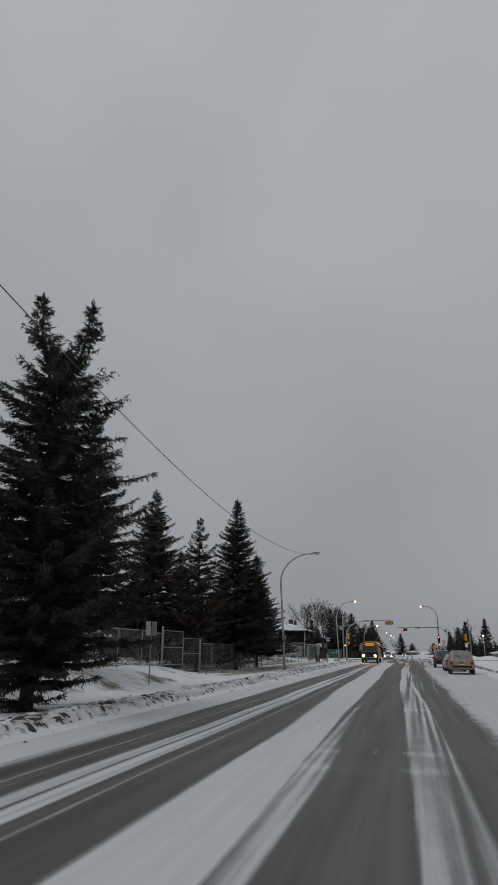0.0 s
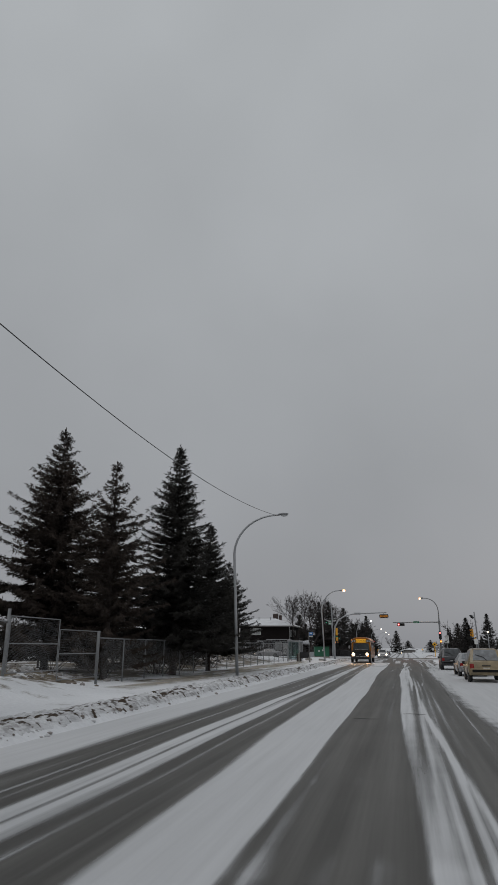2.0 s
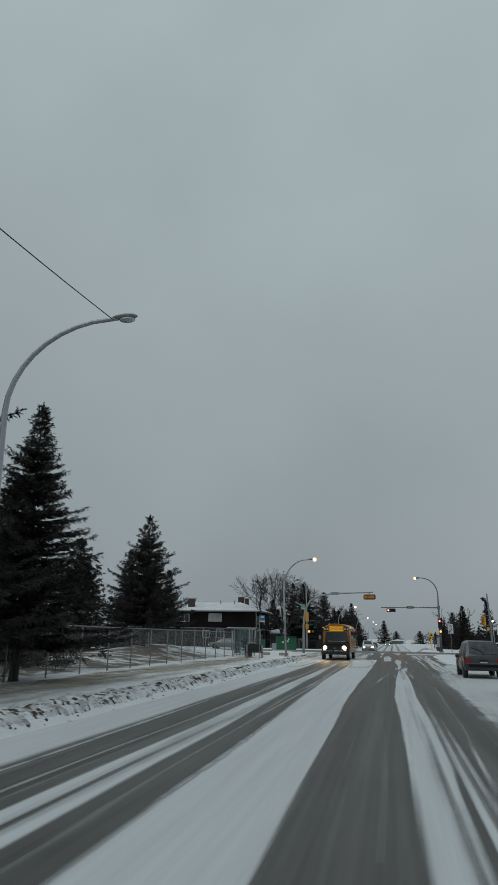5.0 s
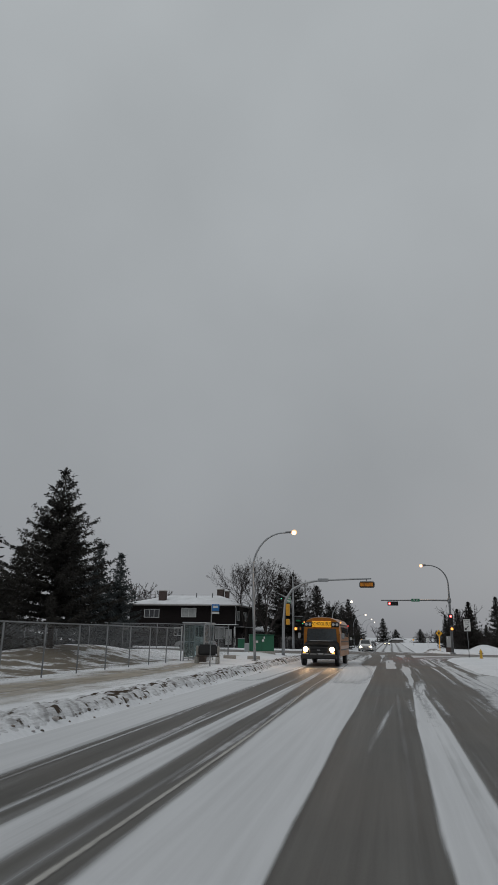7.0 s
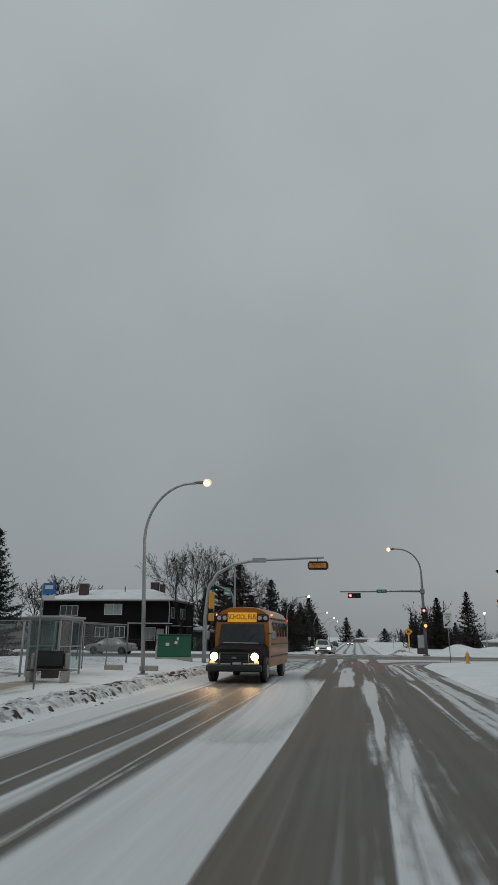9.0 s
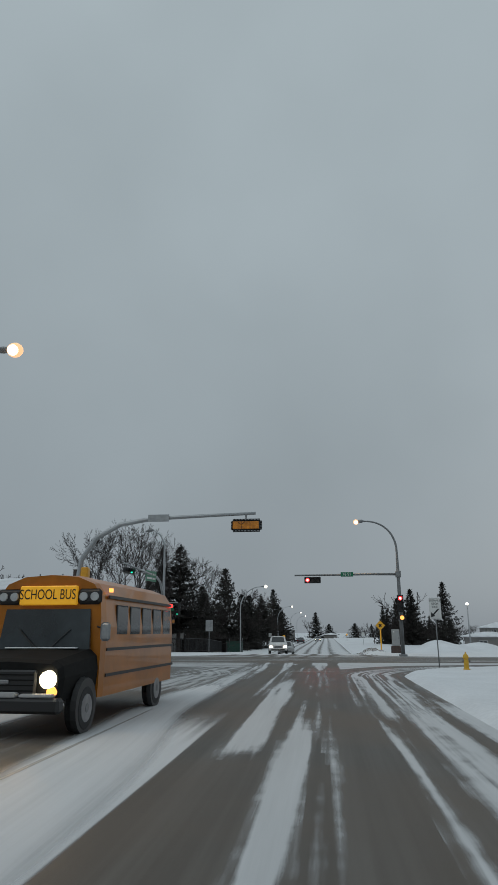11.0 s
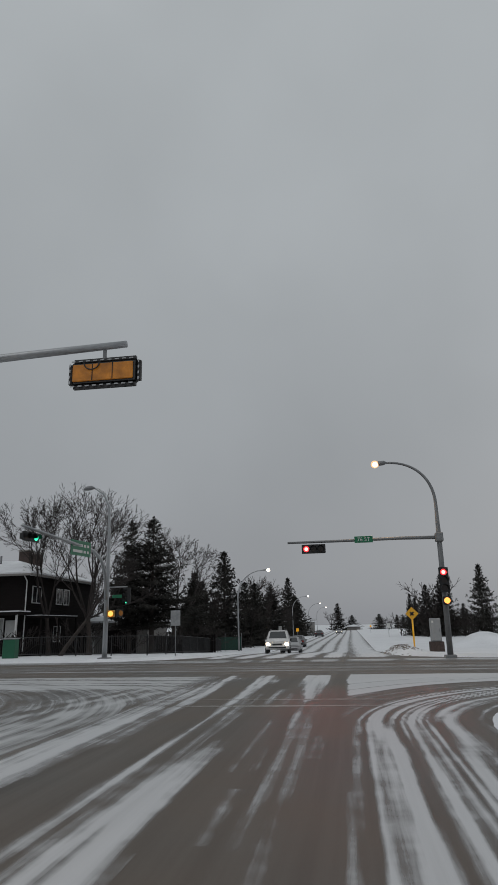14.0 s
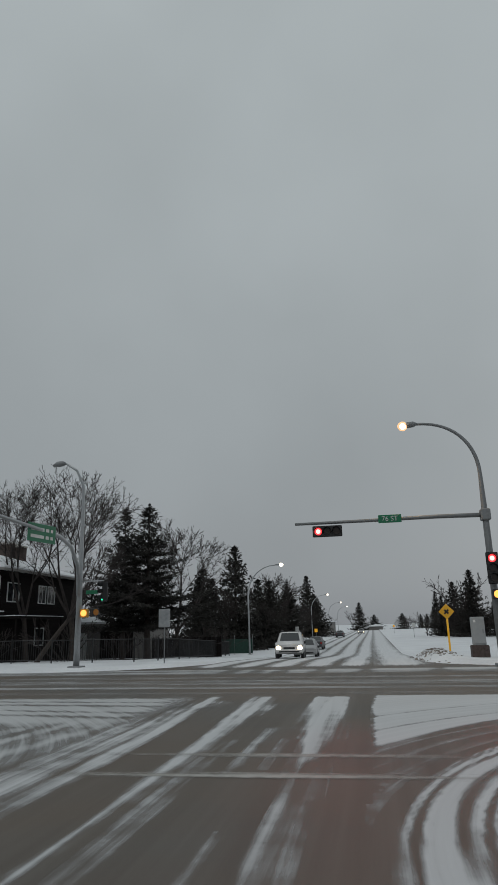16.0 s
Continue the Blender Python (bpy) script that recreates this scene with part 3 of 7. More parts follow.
# ---- layers on the road: snow between the wheel tracks, paint, sand ----
def strip(name, path, mat, label, lift=0.006, step=0.8, across=8, strength=1.0, follow=False, soft=0.75, seed=1, category="snow", fade=3.0):
    """A thin layer along path, rows of (x, y, half width), thinning out at its edges and ends."""
    rs = np.random.RandomState(seed)
    LAYERS.append(name)
    lift = 0.003 + 0.00018 * len(LAYERS) if not follow else lift
    p = np.array(path, float)
    seglen = np.hypot(np.diff(p[:, 0]), np.diff(p[:, 1]))
    s = np.concatenate([[0], np.cumsum(seglen)])
    n = max(3, int(s[-1] / step))
    # a smooth curve through the rows
    t = np.linspace(0, s[-1], n + 1)
    def curve(k):
        m = np.gradient(p[:, k], s)
        i = np.clip(np.searchsorted(s, t, side="right") - 1, 0, len(s) - 2)
        h = s[i + 1] - s[i]
        u = (t - s[i]) / h
        return ((1 + 2 * u) * (1 - u) ** 2 * p[i, k] + u * (1 - u) ** 2 * h * m[i] + u * u * (3 - 2 * u) * p[i + 1, k] + u * u * (u - 1) * h * m[i + 1])
    cx, cy, cw = curve(0), curve(1), np.maximum(curve(2), 0.01)
    dx, dy = np.gradient(cx), np.gradient(cy)
    ln = np.hypot(dx, dy)
    nxv, nyv = dy / ln, -dx / ln
    wob = 0.025 * np.sin(t * 0.35 + rs.uniform(0, 6)) + 0.012 * np.sin(t * 1.1 + rs.uniform(0, 6))
    verts, uvs, cov, faces = [], [], [], []
    for j in range(n + 1):
        for i in range(across + 1):
            u = -1 + 2 * i / across
            off = u * (cw[j] * 1.12) + wob[j] * min(1, cw[j] * 3)
            x, y = cx[j] + nxv[j] * off, cy[j] + nyv[j] * off
            verts.append((x, y, (gz(x, y) if follow else float(dip(y))) + lift))
            uvs.append((off + seed * 3.7, t[j] + seed * 11.1))
            edge = min(1.0, (1 - abs(u)) / soft)
            end = min(1.0, t[j] / fade, (s[-1] - t[j]) / fade)
            cov.append(strength * edge * (0.35 + 0.65 * end if end < 1 else 1) * (1 if end > 0.02 else 0))
    for j in range(n):
        for i in range(across):
            a = j * (across + 1) + i
            faces.append((a, a + 1, a + across + 2, a + across + 1))
    ob = mesh_object(name, verts, faces, mat)
    me = ob.data
    layer = me.uv_layers.new(name="strip")
    li = np.zeros(len(me.loops), dtype=np.int32)
    me.loops.foreach_get("vertex_index", li)
    layer.data.foreach_set("uv", np.array(uvs, dtype=np.float32)[li].ravel())
    at = me.attributes.new("cover", "FLOAT", "POINT")
    at.data.foreach_set("value", np.array(cov, dtype=np.float32))
    return tagged(ob, label, category, kind="structure")


SNOW = "packed snow left between wheel tracks"
strip("road_snow", [(3.9, -30, 2.35), (3.85, 18, 2.3), (3.75, 40, 2.35), (3.65, 58, 2.4), (3.75, 78, 2.3), (4.1, 88, 1.9), (4.4, 94, 1.4)], "road_snow", "snow-covered parking lane with tyre marks", seed=13, strength=1.45, across=20, soft=0.4)
# at and on the crossing: snow brushed and combed by wheels, along the ways that traffic takes
def waves(a, b, fa, fb, seed, n=7):
    """Smooth noise, fine across (a) and slow along (b), about -1 to 1."""
    rs = np.random.RandomState(seed)
    out = 0
    for k in range(n):
        f, g, p, q = fa * rs.uniform(0.4, 1.5), fb * rs.uniform(0.4, 1.6), rs.uniform(0, 6.28), rs.uniform(0, 6.28)
        out = out + np.sin(a * f + p + 1.4 * np.sin(b * g + q)) * (0.6 + 0.4 * np.sin(b * g * 1.7 + p))
    return out / n ** 0.5


def bell(v, w):
    return np.exp(-(v / w) ** 2)


def ramp(v, a, b):
    return smooth01((v - a) / (b - a))


def snow_field(x0, x1, y0, y1, flow, cover, mat, label, dx=0.11, dy=0.22):
    LAYERS.append("field")
    gx, gy = np.meshgrid(np.linspace(x0, x1, int((x1 - x0) / dx) + 1), np.linspace(y0, y1, int((y1 - y0) / dy) + 1))
    s, t = flow(gx, gy)
    c = cover(gx, gy, s, t)
    ny, nx = gx.shape
    idx = np.arange(nx * ny).reshape(ny, nx)
    f = np.stack([idx[:-1, :-1], idx[:-1, 1:], idx[1:, 1:], idx[1:, :-1]], -1).reshape(-1, 4)
    keep = c.ravel()[f].max(1) > 0.12
    ob = mesh_object("road_snow", np.stack([gx, gy, np.full_like(gx, 0.003 + 0.00018 * len(LAYERS)) + dip(gy)], -1).reshape(-1, 3), f[keep], mat)
    me = ob.data
    li = np.zeros(len(me.loops), dtype=np.int32)
    me.loops.foreach_get("vertex_index", li)
    layer = me.uv_layers.new(name="strip")
    layer.data.foreach_set("uv", np.stack([s.ravel(), t.ravel()], 1)[li].astype(np.float32).ravel())
    at = me.attributes.new("cover", "FLOAT", "POINT")
    at.data.foreach_set("value", np.clip(c, 0, 2).astype(np.float32).ravel())
    return tagged(ob, label, "snow", kind="structure")


def straight_flow(x, y):
    return x + 0.012 * (y - 112) - 0.10 * ramp(y, 122, 129) * (x + 1), y


def straight_cover(x, y, s, t):
    # the broad band beside the own lane
    mid, half = -1.375 - 0.22 * ramp(y, 112, 121), 0.30 - 0.17 * ramp(y, 112, 121)
    c = (1.45 - 0.35 * ramp(y, 106, 111)) * (1 - ramp(np.abs(x - mid + 0.04 * waves(y, x, 0.9, 0.2, 3)), half - 0.10, half + 0.10)) * ramp(y, 97, 100) * ramp(-y, -116.2, -111.0)
    c += 1.1 * bell(x + 2.10, 0.06 + 0.16 * ramp(y, 117, 126)) * ramp(y, 107.5, 112)
    c += (1.05 - 0.40 * ramp(y, 115, 121)) * (1 - ramp(np.abs(x + 3.95 + 0.5 * ramp(y, 122, 128)), 0.25, 0.55)) * ramp(y, 110, 113)
    c += 1.15 * bell(x + 3.16 + 0.3 * ramp(y, 122, 127), 0.10 + 0.08 * ramp(y, 117, 124)) * ramp(y, 113, 116)
    c += 1.15 * bell(x + 1.15, 0.04 + 0.06 * ramp(y, 119, 123.5)) * ramp(y, 118, 120) * ramp(-y, -124.2, -123)
    c += 0.55 * bell(x + 0.80 - 0.02 * (y - 115), 0.06) * ramp(y, 111.5, 113.5) * ramp(-y, -118, -115.5)
    c += 0.42 * bell(x + 0.06, 0.10) * ramp(y, 110, 112) * ramp(-y, -121.5, -118)
    c += 1.35 * (1 - ramp(np.abs(x + 0.22 + 0.016 * (y - 120)), 0.02 + 0.30 * ramp(y, 119.5, 128), 0.16 + 0.36 * ramp(y, 119.5, 128))) * ramp(y, 119.6, 121.5)
    c += 0.9 * bell(x + 1.7, 0.20) * bell(y - 126.4, 0.9) + 0.9 * bell(x + 3.0, 0.3) * bell(y - 127.3, 0.8)
    c += (0.34 * (waves(s, t, 22, 0.35, 4) - 0.2) + 0.30 * waves(s, t, 5, 0.22, 5)) * ramp(y, 103, 110)
    c *= 1 + 0.25 * waves(s, t, 12, 0.9, 6)
    c *= 1 - 0.16 * ramp(y, 112, 119)
    return c * ramp(-y, -129.2, -128.6) * ramp(x, -4.9, -4.2) * ramp(-x, -0.75, -0.45)


def left_flow(x, y):
    r = np.where(y > 116, np.hypot(x + 16.5, y - 116), x + 16.5)
    a = np.where(y > 116, np.arctan2(y - 116, x + 16.5) * 11, y - 116)
    return r, a


def left_cover(x, y, s, t):
    # wheels coming round the corner: dark tracks with faint arcs of snow between them
    c = 0.30 + 0.16 * waves(s, t, 7, 0.25, 11) + 0.16 * waves(s, t, 26, 0.5, 12)
    for q in (8.95, 9.2, 9.75, 10.5):
        c = c - 0.30 * bell(s - q, 0.14)
    # brushed snow in straight slanting streaks beside the lane
    q = x - 0.15 * (y - 121)
    slant = 0.72 + 0.24 * waves(q, y, 9, 0.12, 15) + 0.16 * waves(q, y, 28, 0.3, 16)
    slant = slant - 0.60 * bell(q + 6.08, 0.16) - 0.45 * bell(q + 5.55, 0.08) - 0.40 * bell(q + 6.7, 0.12)
    w = ramp(q + 0.15 * waves(y, x, 0.8, 0.2, 17), -7.3, -6.3)
    c = c * (1 - w) + slant * w
    wedge = 1.15 + 0.22 * waves(y + 0.05 * x, x, 6, 0.2, 13)
    for k, (h, g) in enumerate(((123.4, 0.05), (124.9, 0.16), (125.7, 0.14), (126.9, 0.10), (127.7, 0.05))):
        wedge = wedge - 0.85 * bell(y - h + g * (x + 5), 0.13 + 0.05 * (k % 2))
    w = ramp(y - 0.10 * (x + 5), 123.0, 125.0)
    c = c * (1 - w) + wedge * w
    island = 1 - ramp(s + 0.12 * waves(t, s, 0.9, 0.3, 14), 8.45, 8.9)
    c = np.maximum(c, 1.5 * island)
    return c * ramp(-y, -128.9, -128.3) * ramp(y, 107, 112) * ramp(-x, 3.9, 4.9) * ramp(x, -60, -40)


def right_flow(x, y):
    r = np.where(y > 116.5, np.hypot(x - 9.5, y - 116.5), 9.5 - x)
    a = np.where(y > 116.5, np.arctan2(y - 116.5, 9.5 - x) * 8.8, y - 116.5)
    return r, a


def right_cover(x, y, s, t):
    white = along(y, (98, 8.12), (114, 8.06), (117, 8.26), (119, 8.31), (121, 8.37))
    c = 1.45 * bell(s - white, 0.12 + 0.03 * waves(t, s, 0.8, 0.2, 21)) * ramp(y, 100, 104)
    c += (0.38 + 0.42 * np.sin(s * 36)) * (1 - ramp(np.abs(s - white - 0.27), 0.10, 0.18)) * ramp(y, 104, 109)
    c += (0.55 + 0.50 * np.sin(s * 38)) * (1 - ramp(np.abs(s - white + 0.62), 0.24, 0.40)) * ramp(y, 101, 106)
    c += (0.55 + 0.4 * waves(s, t, 16, 0.4, 22)) * (1 - ramp(np.abs(s - 7.0), 0.12, 0.32)) * ramp(y, 101, 109)
    c += 0.36 * waves(s, t, 14, 0.3, 23) + 0.06
    wedge = 1.5 - 0.85 * bell(s - 11.1, 0.10) - 0.75 * bell(s - 11.45, 0.08) - 0.7 * bell(s - 12.3, 0.10) + 0.22 * waves(s, t, 9, 0.4, 24)
    w = ramp(s + 0.10 * waves(t, s, 1.2, 0.4, 25), 10.15, 10.55) * ramp(x + 0.04 * waves(y, x, 1.6, 0.5, 26), 0.60, 0.76) * ramp(y, 119, 121)
    c = c * (1 - w) * ramp(x, 0.55, 0.75) + wedge * w
    return c * ramp(-y, -129.3, -128.9) * ramp(y, 98, 106) * ramp(-x, -30, -14)


def along(y, *rows):
    """A value that goes smoothly from row to row of (y, value)."""
    ys_, vs = zip(*rows)
    return np.interp(y, ys_, vs)


def band(x, left, right, soft_l, soft_r):
    return smooth01((x - left) / soft_l + 0.5) * smooth01((right - x) / soft_r + 0.5)


def approach_cover(x, y, s, t):
    """Snow across the street on the way to the crossing: shoulder, oncoming lane, the long ridge, the own lane."""
    sway = 0.035 * np.sin(y * 0.21) + 0.02 * np.sin(y * 0.63 + 1.0)
    fine = waves(s, t, 30, 0.10, 51)
    mid = waves(s, t, 9, 0.12, 52)
    slow = waves(t, s, 0.35, 0.2, 53)
    # shoulder beside the bank, thinning towards the outer wheel track
    c = 1.25 * band(x + sway, -9.0, -6.42, 0.1, 0.5)
    c += 0.34 * band(x + sway, -6.35, -6.0, 0.3, 0.4) * (0.5 + 0.5 * mid)
    # outer wheel track: a thin bright line in dark asphalt
    line = along(y, (-30, -5.65), (45, -5.6), (68, -5.31), (85, -5.45), (100, -5.6))
    c += 0.55 * bell(x + sway - line, 0.05) + 0.22 * bell(x + sway - line - 0.22, 0.06)
    # between the wheels
    mid_r = along(y, (-30, -4.30), (40, -4.30), (52, -4.40), (65, -4.50), (90, -4.75), (100, -5.0))
    c += along(y, (-30, 0.92), (75, 0.90), (86, 0.62), (102, 0.25)) * (1 + 0.15 * mid) * band(x + sway, -5.06, mid_r, 0.16, 0.16)
    c -= 0.75 * bell(x + sway + 4.71, 0.045) * along(y, (-30, 1), (46, 1), (58, 0))
    # inner wheel track with a thin smear
    thin = along(y, (-30, -3.97), (38, -3.97), (65, -4.19), (90, -4.35))
    c += 0.40 * bell(x + sway - thin, 0.05) * along(y, (-30, 1), (80, 1), (98, 0.3))
    # the ridge along the middle
    left = along(y, (-30, -3.0), (16, -2.95), (24, -3.15), (32, -3.36), (46, -3.52), (63, -3.72), (75, -3.9), (90, -3.9), (106, -4.4))
    right = along(y, (-30, -1.72), (8, -1.76), (20, -2.02), (44, -2.04), (64, -2.34), (85, -2.26), (109, -2.18))
    ridge = band(x + 0.5 * sway, left, right, 0.30, 0.11)
    c += (1.38 + 0.10 * slow) * ridge
    c -= 0.40 * ridge * band(x, right - 0.62, right - 0.34, 0.06, 0.06) * (0.6 + 0.4 * np.sin(x * 95)) * bell(y - 41, 9)
    c -= 0.35 * ridge * bell(x - right + 0.45 - 0.01 * (y - 82), 0.20) * bell(y - 80, 14)
    # drift scuffed off the ridge into the lane
    c += (0.42 + 0.5 * mid) * band(x, right, right + 0.32, 0.1, 0.3) * bell(y - 17, 10)
    c += (0.40 + 0.30 * mid + 0.2 * fine) * band(x, right, right + 0.50, 0.1, 0.2) * bell(y - 8, 8)
    # the strip between the own wheels
    sl = along(y, (-30, -0.10), (6, -0.02), (20, -0.24), (30, -0.5), (37, -0.64), (57, -0.78), (64, -0.90), (72, -0.82), (80, -0.66), (88, -0.3))
    sr = along(y, (-30, 0.35), (8, 0.34), (20, 0.14), (30, -0.2), (38, -0.36), (46, -0.30), (52, -0.10), (58, -0.14), (64, -0.24), (72, -0.18), (80, -0.26), (88, -0.05))
    c += along(y, (-30, 0.52), (14, 0.55), (30, 0.66), (40, 0.95), (60, 1.15), (76, 1.2), (83, 0.9), (89, 0.0)) * (1 + 0.30 * mid + 0.15 * fine) * band(x, sl, sr, 0.07, 0.14)
    c += (0.36 + 0.34 * fine) * band(x, sr, sr + along(y, (-30, 0.3), (18, 0.36), (30, 0.55), (40, 0.34)), 0.1, 0.16) * along(y, (-30, 1), (12, 1), (20, 1.5), (34, 1.5), (42, 1), (54, 1), (62, 0.2), (70, 0.0))
    bright = along(y, (-30, 0.70), (8, 0.66), (20, 0.52), (36, 0.06), (47, 0.12), (57, 0.50), (66, 0.62), (80, 0.9))
    c += (0.8 + 0.45 * slow) * bell(x - bright + sway * 0.5, 0.045) * along(y, (-30, 0.5), (10, 0.7), (34, 0.75), (60, 0.65), (76, 0.3), (84, 0.0))
    c += (0.25 + 0.4 * fine) * band(x, bright - 0.1, bright + 0.5, 0.2, 0.3) * bell(y - 40, 9)
    c += 0.5 * bell(x - 1.05 - 0.01 * (y - 30), 0.035) * ramp(y, 26, 34) * ramp(-y, -62, -50)
    # a skewed wheel mark
    c += 0.7 * bell(x + 1.55 - 0.05 * (y - 72), 0.06) * bell(y - 73, 3.2)
    # cross drifts
    for q, a_, w in ((11.5, 0.12, 0.25), (13.2, -0.05, 0.16), (22.5, 0.08, 0.3), (26.5, 0.1, 0.12)):
        c += 0.30 * bell(y - q - a_ * x, w) * band(x, -2.2, 1.4, 0.4, 0.4) * (0.6 + 0.5 * mid)
    # everywhere a little torn by tyres
    c += 0.12 * fine + 0.12 * mid + 0.05 * slow - 0.03
    return np.clip(c, 0, 1.6) * ramp(-y, -105, -96) * ramp(-x, -1.9, -1.5)


def lane_cover(x, y, s, t):
    half = 0.05 + 0.19 * ramp(y, 87, 99)
    c = 1.3 * (1 - ramp(np.abs(x + 0.52 - 0.10 * ramp(y, 96, 106)), half - 0.06, half + 0.10)) * ramp(y, 86, 89) * ramp(-y, -104, -98)
    c += 1.3 * bell(x + 0.52 - 0.045 * (y - 86.5), 0.11) * bell(y - 86.6, 2.2)
    c += 1.3 * bell(x + 0.28 - 0.07 * (y - 83), 0.10) * bell(y - 82.5, 2.6)
    c += (0.50 * waves(s, t, 24, 0.3, 41) + 0.1) * (1 - ramp(np.abs(x + 0.3), 0.3, 0.75))
    c += 1.15 * bell(x - 1.26 + 0.16 * ramp(y, 95, 104), 0.07) * ramp(y, 84, 89) * ramp(-y, -104, -101)
    c += (0.85 + 0.45 * waves(s, t, 15, 0.3, 42)) * (1 - ramp(np.abs(x - 2.05 - 0.012 * (y - 88)), 0.22, 0.6)) * ramp(y, 78, 86)
    c += 0.40 * waves(s, t, 13, 0.25, 43) * ramp(x, 0.9, 1.4)
    c += 1.0 * ramp(x, 2.75, 3.1) * ramp(y, 90, 97)
    return c * ramp(y, 70, 76) * ramp(-y, -109, -102) * ramp(x, -1.0, -0.8)


snow_field(-8.3, 1.9, -30, 105, lambda x, y: (x, y), approach_cover, "street_snow", "packed snow and wheel tracks along the street", 0.045, 0.45)
snow_field(-1.0, 3.3, 70, 109, lambda x, y: (x, y), lane_cover, "field_snow", "thin snow combed by wheels in the lane", 0.07, 0.3)
strip("road_snow", [(-3.10, 84, 0.80), (-3.12, 92, 0.88), (-3.5, 98, 0.95), (-4.0, 103, 0.80), (-4.15, 107, 0.82), (-3.85, 112, 0.5), (-3.75, 116, 0.3)], "street_snow", "long snow ridge along the middle of the street", seed=6, strength=1.35, across=14, soft=0.6, fade=7.0)
strip("road_snow", [(-7.3, 84, 0.72), (-7.3, 104, 0.70), (-7.5, 117, 0.6)], "street_snow", "white snow shoulder beside the ploughed bank", seed=2, strength=1.5, across=10, soft=0.7)
snow_field(-5.2, 0.8, 97, 129.4, straight_flow, straight_cover, "field_snow", "streaks of thin snow between wheel tracks")
snow_field(-45, -3.2, 108, 129.2, left_flow, left_cover, "brush_snow", "snow brushed thin where traffic turns off", 0.2, 0.16)
snow_field(0.5, 30, 97, 129.4, right_flow, right_cover, "field_snow", "snow combed by tyres where traffic turns", 0.07, 0.16)


def cross_cover(x, y, s, t):
    c = 0.22 + 0.45 * waves(y, x, 4.5, 0.10, 31) + 0.25 * waves(y, x, 14, 0.2, 32)
    c += 0.75 * bell(y - 138.9, 0.9) * (1 - 0.5 * bell(x + 12, 6)) - 0.4 * bell(y - 136.5, 0.8) - 0.5 * bell(y - 130.2, 0.7)
    for k, xt in enumerate((-5.3, -4.1, -3.1, -1.55, 0.35, 3.2)):
        c = c - 0.9 * bell(x - xt - 0.05 * (y - 138), 0.22) * ramp(y, 135, 137.5)
    return c * ramp(y, 129.2, 130.2) * ramp(-y, -141.3, -140.4)


snow_field(-45, 40, 129.2, 141.4, lambda x, y: (y * 1.0, x), cross_cover, "brush_snow", "thin snow on the brown sanded cross street", 0.3, 0.12)
# streaks that single wheels have left
rs_t = np.random.RandomState(77)
for k in range(8):
    y = rs_t.choice([-6.0, 10.0, 26.0, 44.0, 60.0, 76.0]) + rs_t.uniform(0, 12)
    x = rs_t.choice([-6.2, -5.5, -4.1, -3.6])
    L = rs_t.uniform(8, 20)
    strip("wheel_streak", [(x, y, 0.03), (x + rs_t.normal(0, 0.06), y + L / 2, rs_t.choice([0.03, 0.05, 0.08])), (x + rs_t.normal(0, 0.1), y + L, 0.03)], "thin_snow", "thin snow streak beside a wheel track", seed=120 + k, strength=rs_t.uniform(0.5, 0.8), across=3)
# past the crossing
for k, (x, w) in enumerate([(-6.95, 0.66), (-5.35, 0.68), (-3.65, 0.70), (-1.95, 0.74), (-0.2, 0.70), (1.95, 1.25)]):
    strip("road_snow", [(x, 141, w * 1.05), (x + 0.15 * (k % 2), 170, w * 1.22), (x - 0.1, 205, w * 1.25), (x, 260, w * 1.3), (x, 400, w * 1.3)], "far_snow", SNOW, seed=28 + k, strength=1.25, step=2, across=12, soft=0.8, fade=1.5)
# frost heaves across the lane
strip("road_crack", [(-0.62, 36.35, 0.07), (-0.40, 36.48, 0.09), (-0.1, 36.45, 0.08), (0.12, 36.5, 0.06)], "crack", "dark broken crack across the lane", seed=80, strength=1.2, category="crack", fade=0.3, step=0.1)
strip("road_crack", [(-1.9, 34.7, 0.06), (-1.6, 34.82, 0.08), (-1.35, 34.78, 0.06), (-1.1, 34.9, 0.05)], "crack", "dark broken crack across the lane", seed=81, strength=1.0, category="crack", fade=0.3, step=0.1)
# paint
strip("road_line", [(-4.06, 55, 0.045), (-3.97, 72, 0.045), (-4.22, 82, 0.045), (-4.12, 94, 0.045), (-4.2, 104, 0.04)], "paint", "worn white lane line", seed=70, strength=0.9, lift=0.013, category="road line")
strip("road_line", [(-3.6, 119.5, 0.2), (2.0, 119.65, 0.2)], "paint", "worn white crosswalk line", seed=71, strength=0.64, lift=0.014, category="road line", step=0.5)
strip("road_line", [(-3.6, 120.8, 0.16), (2.0, 120.95, 0.16)], "paint", "worn white crosswalk line", seed=72, strength=0.58, lift=0.014, category="road line", step=0.5)
# the trodden path behind the bank
strip("footpath", [(-11.8, 42, 0.8), (-12.0, 54, 1.6), (-12.2, 64, 1.9), (-12.2, 76, 2.0), (-12.3, 88, 1.8), (-12.6, 98, 0.9)], "dirt", "brown sanded footpath with thin trodden snow", lift=0.02, follow=True, strength=0.66, across=18, soft=0.9, seed=36, category="path")


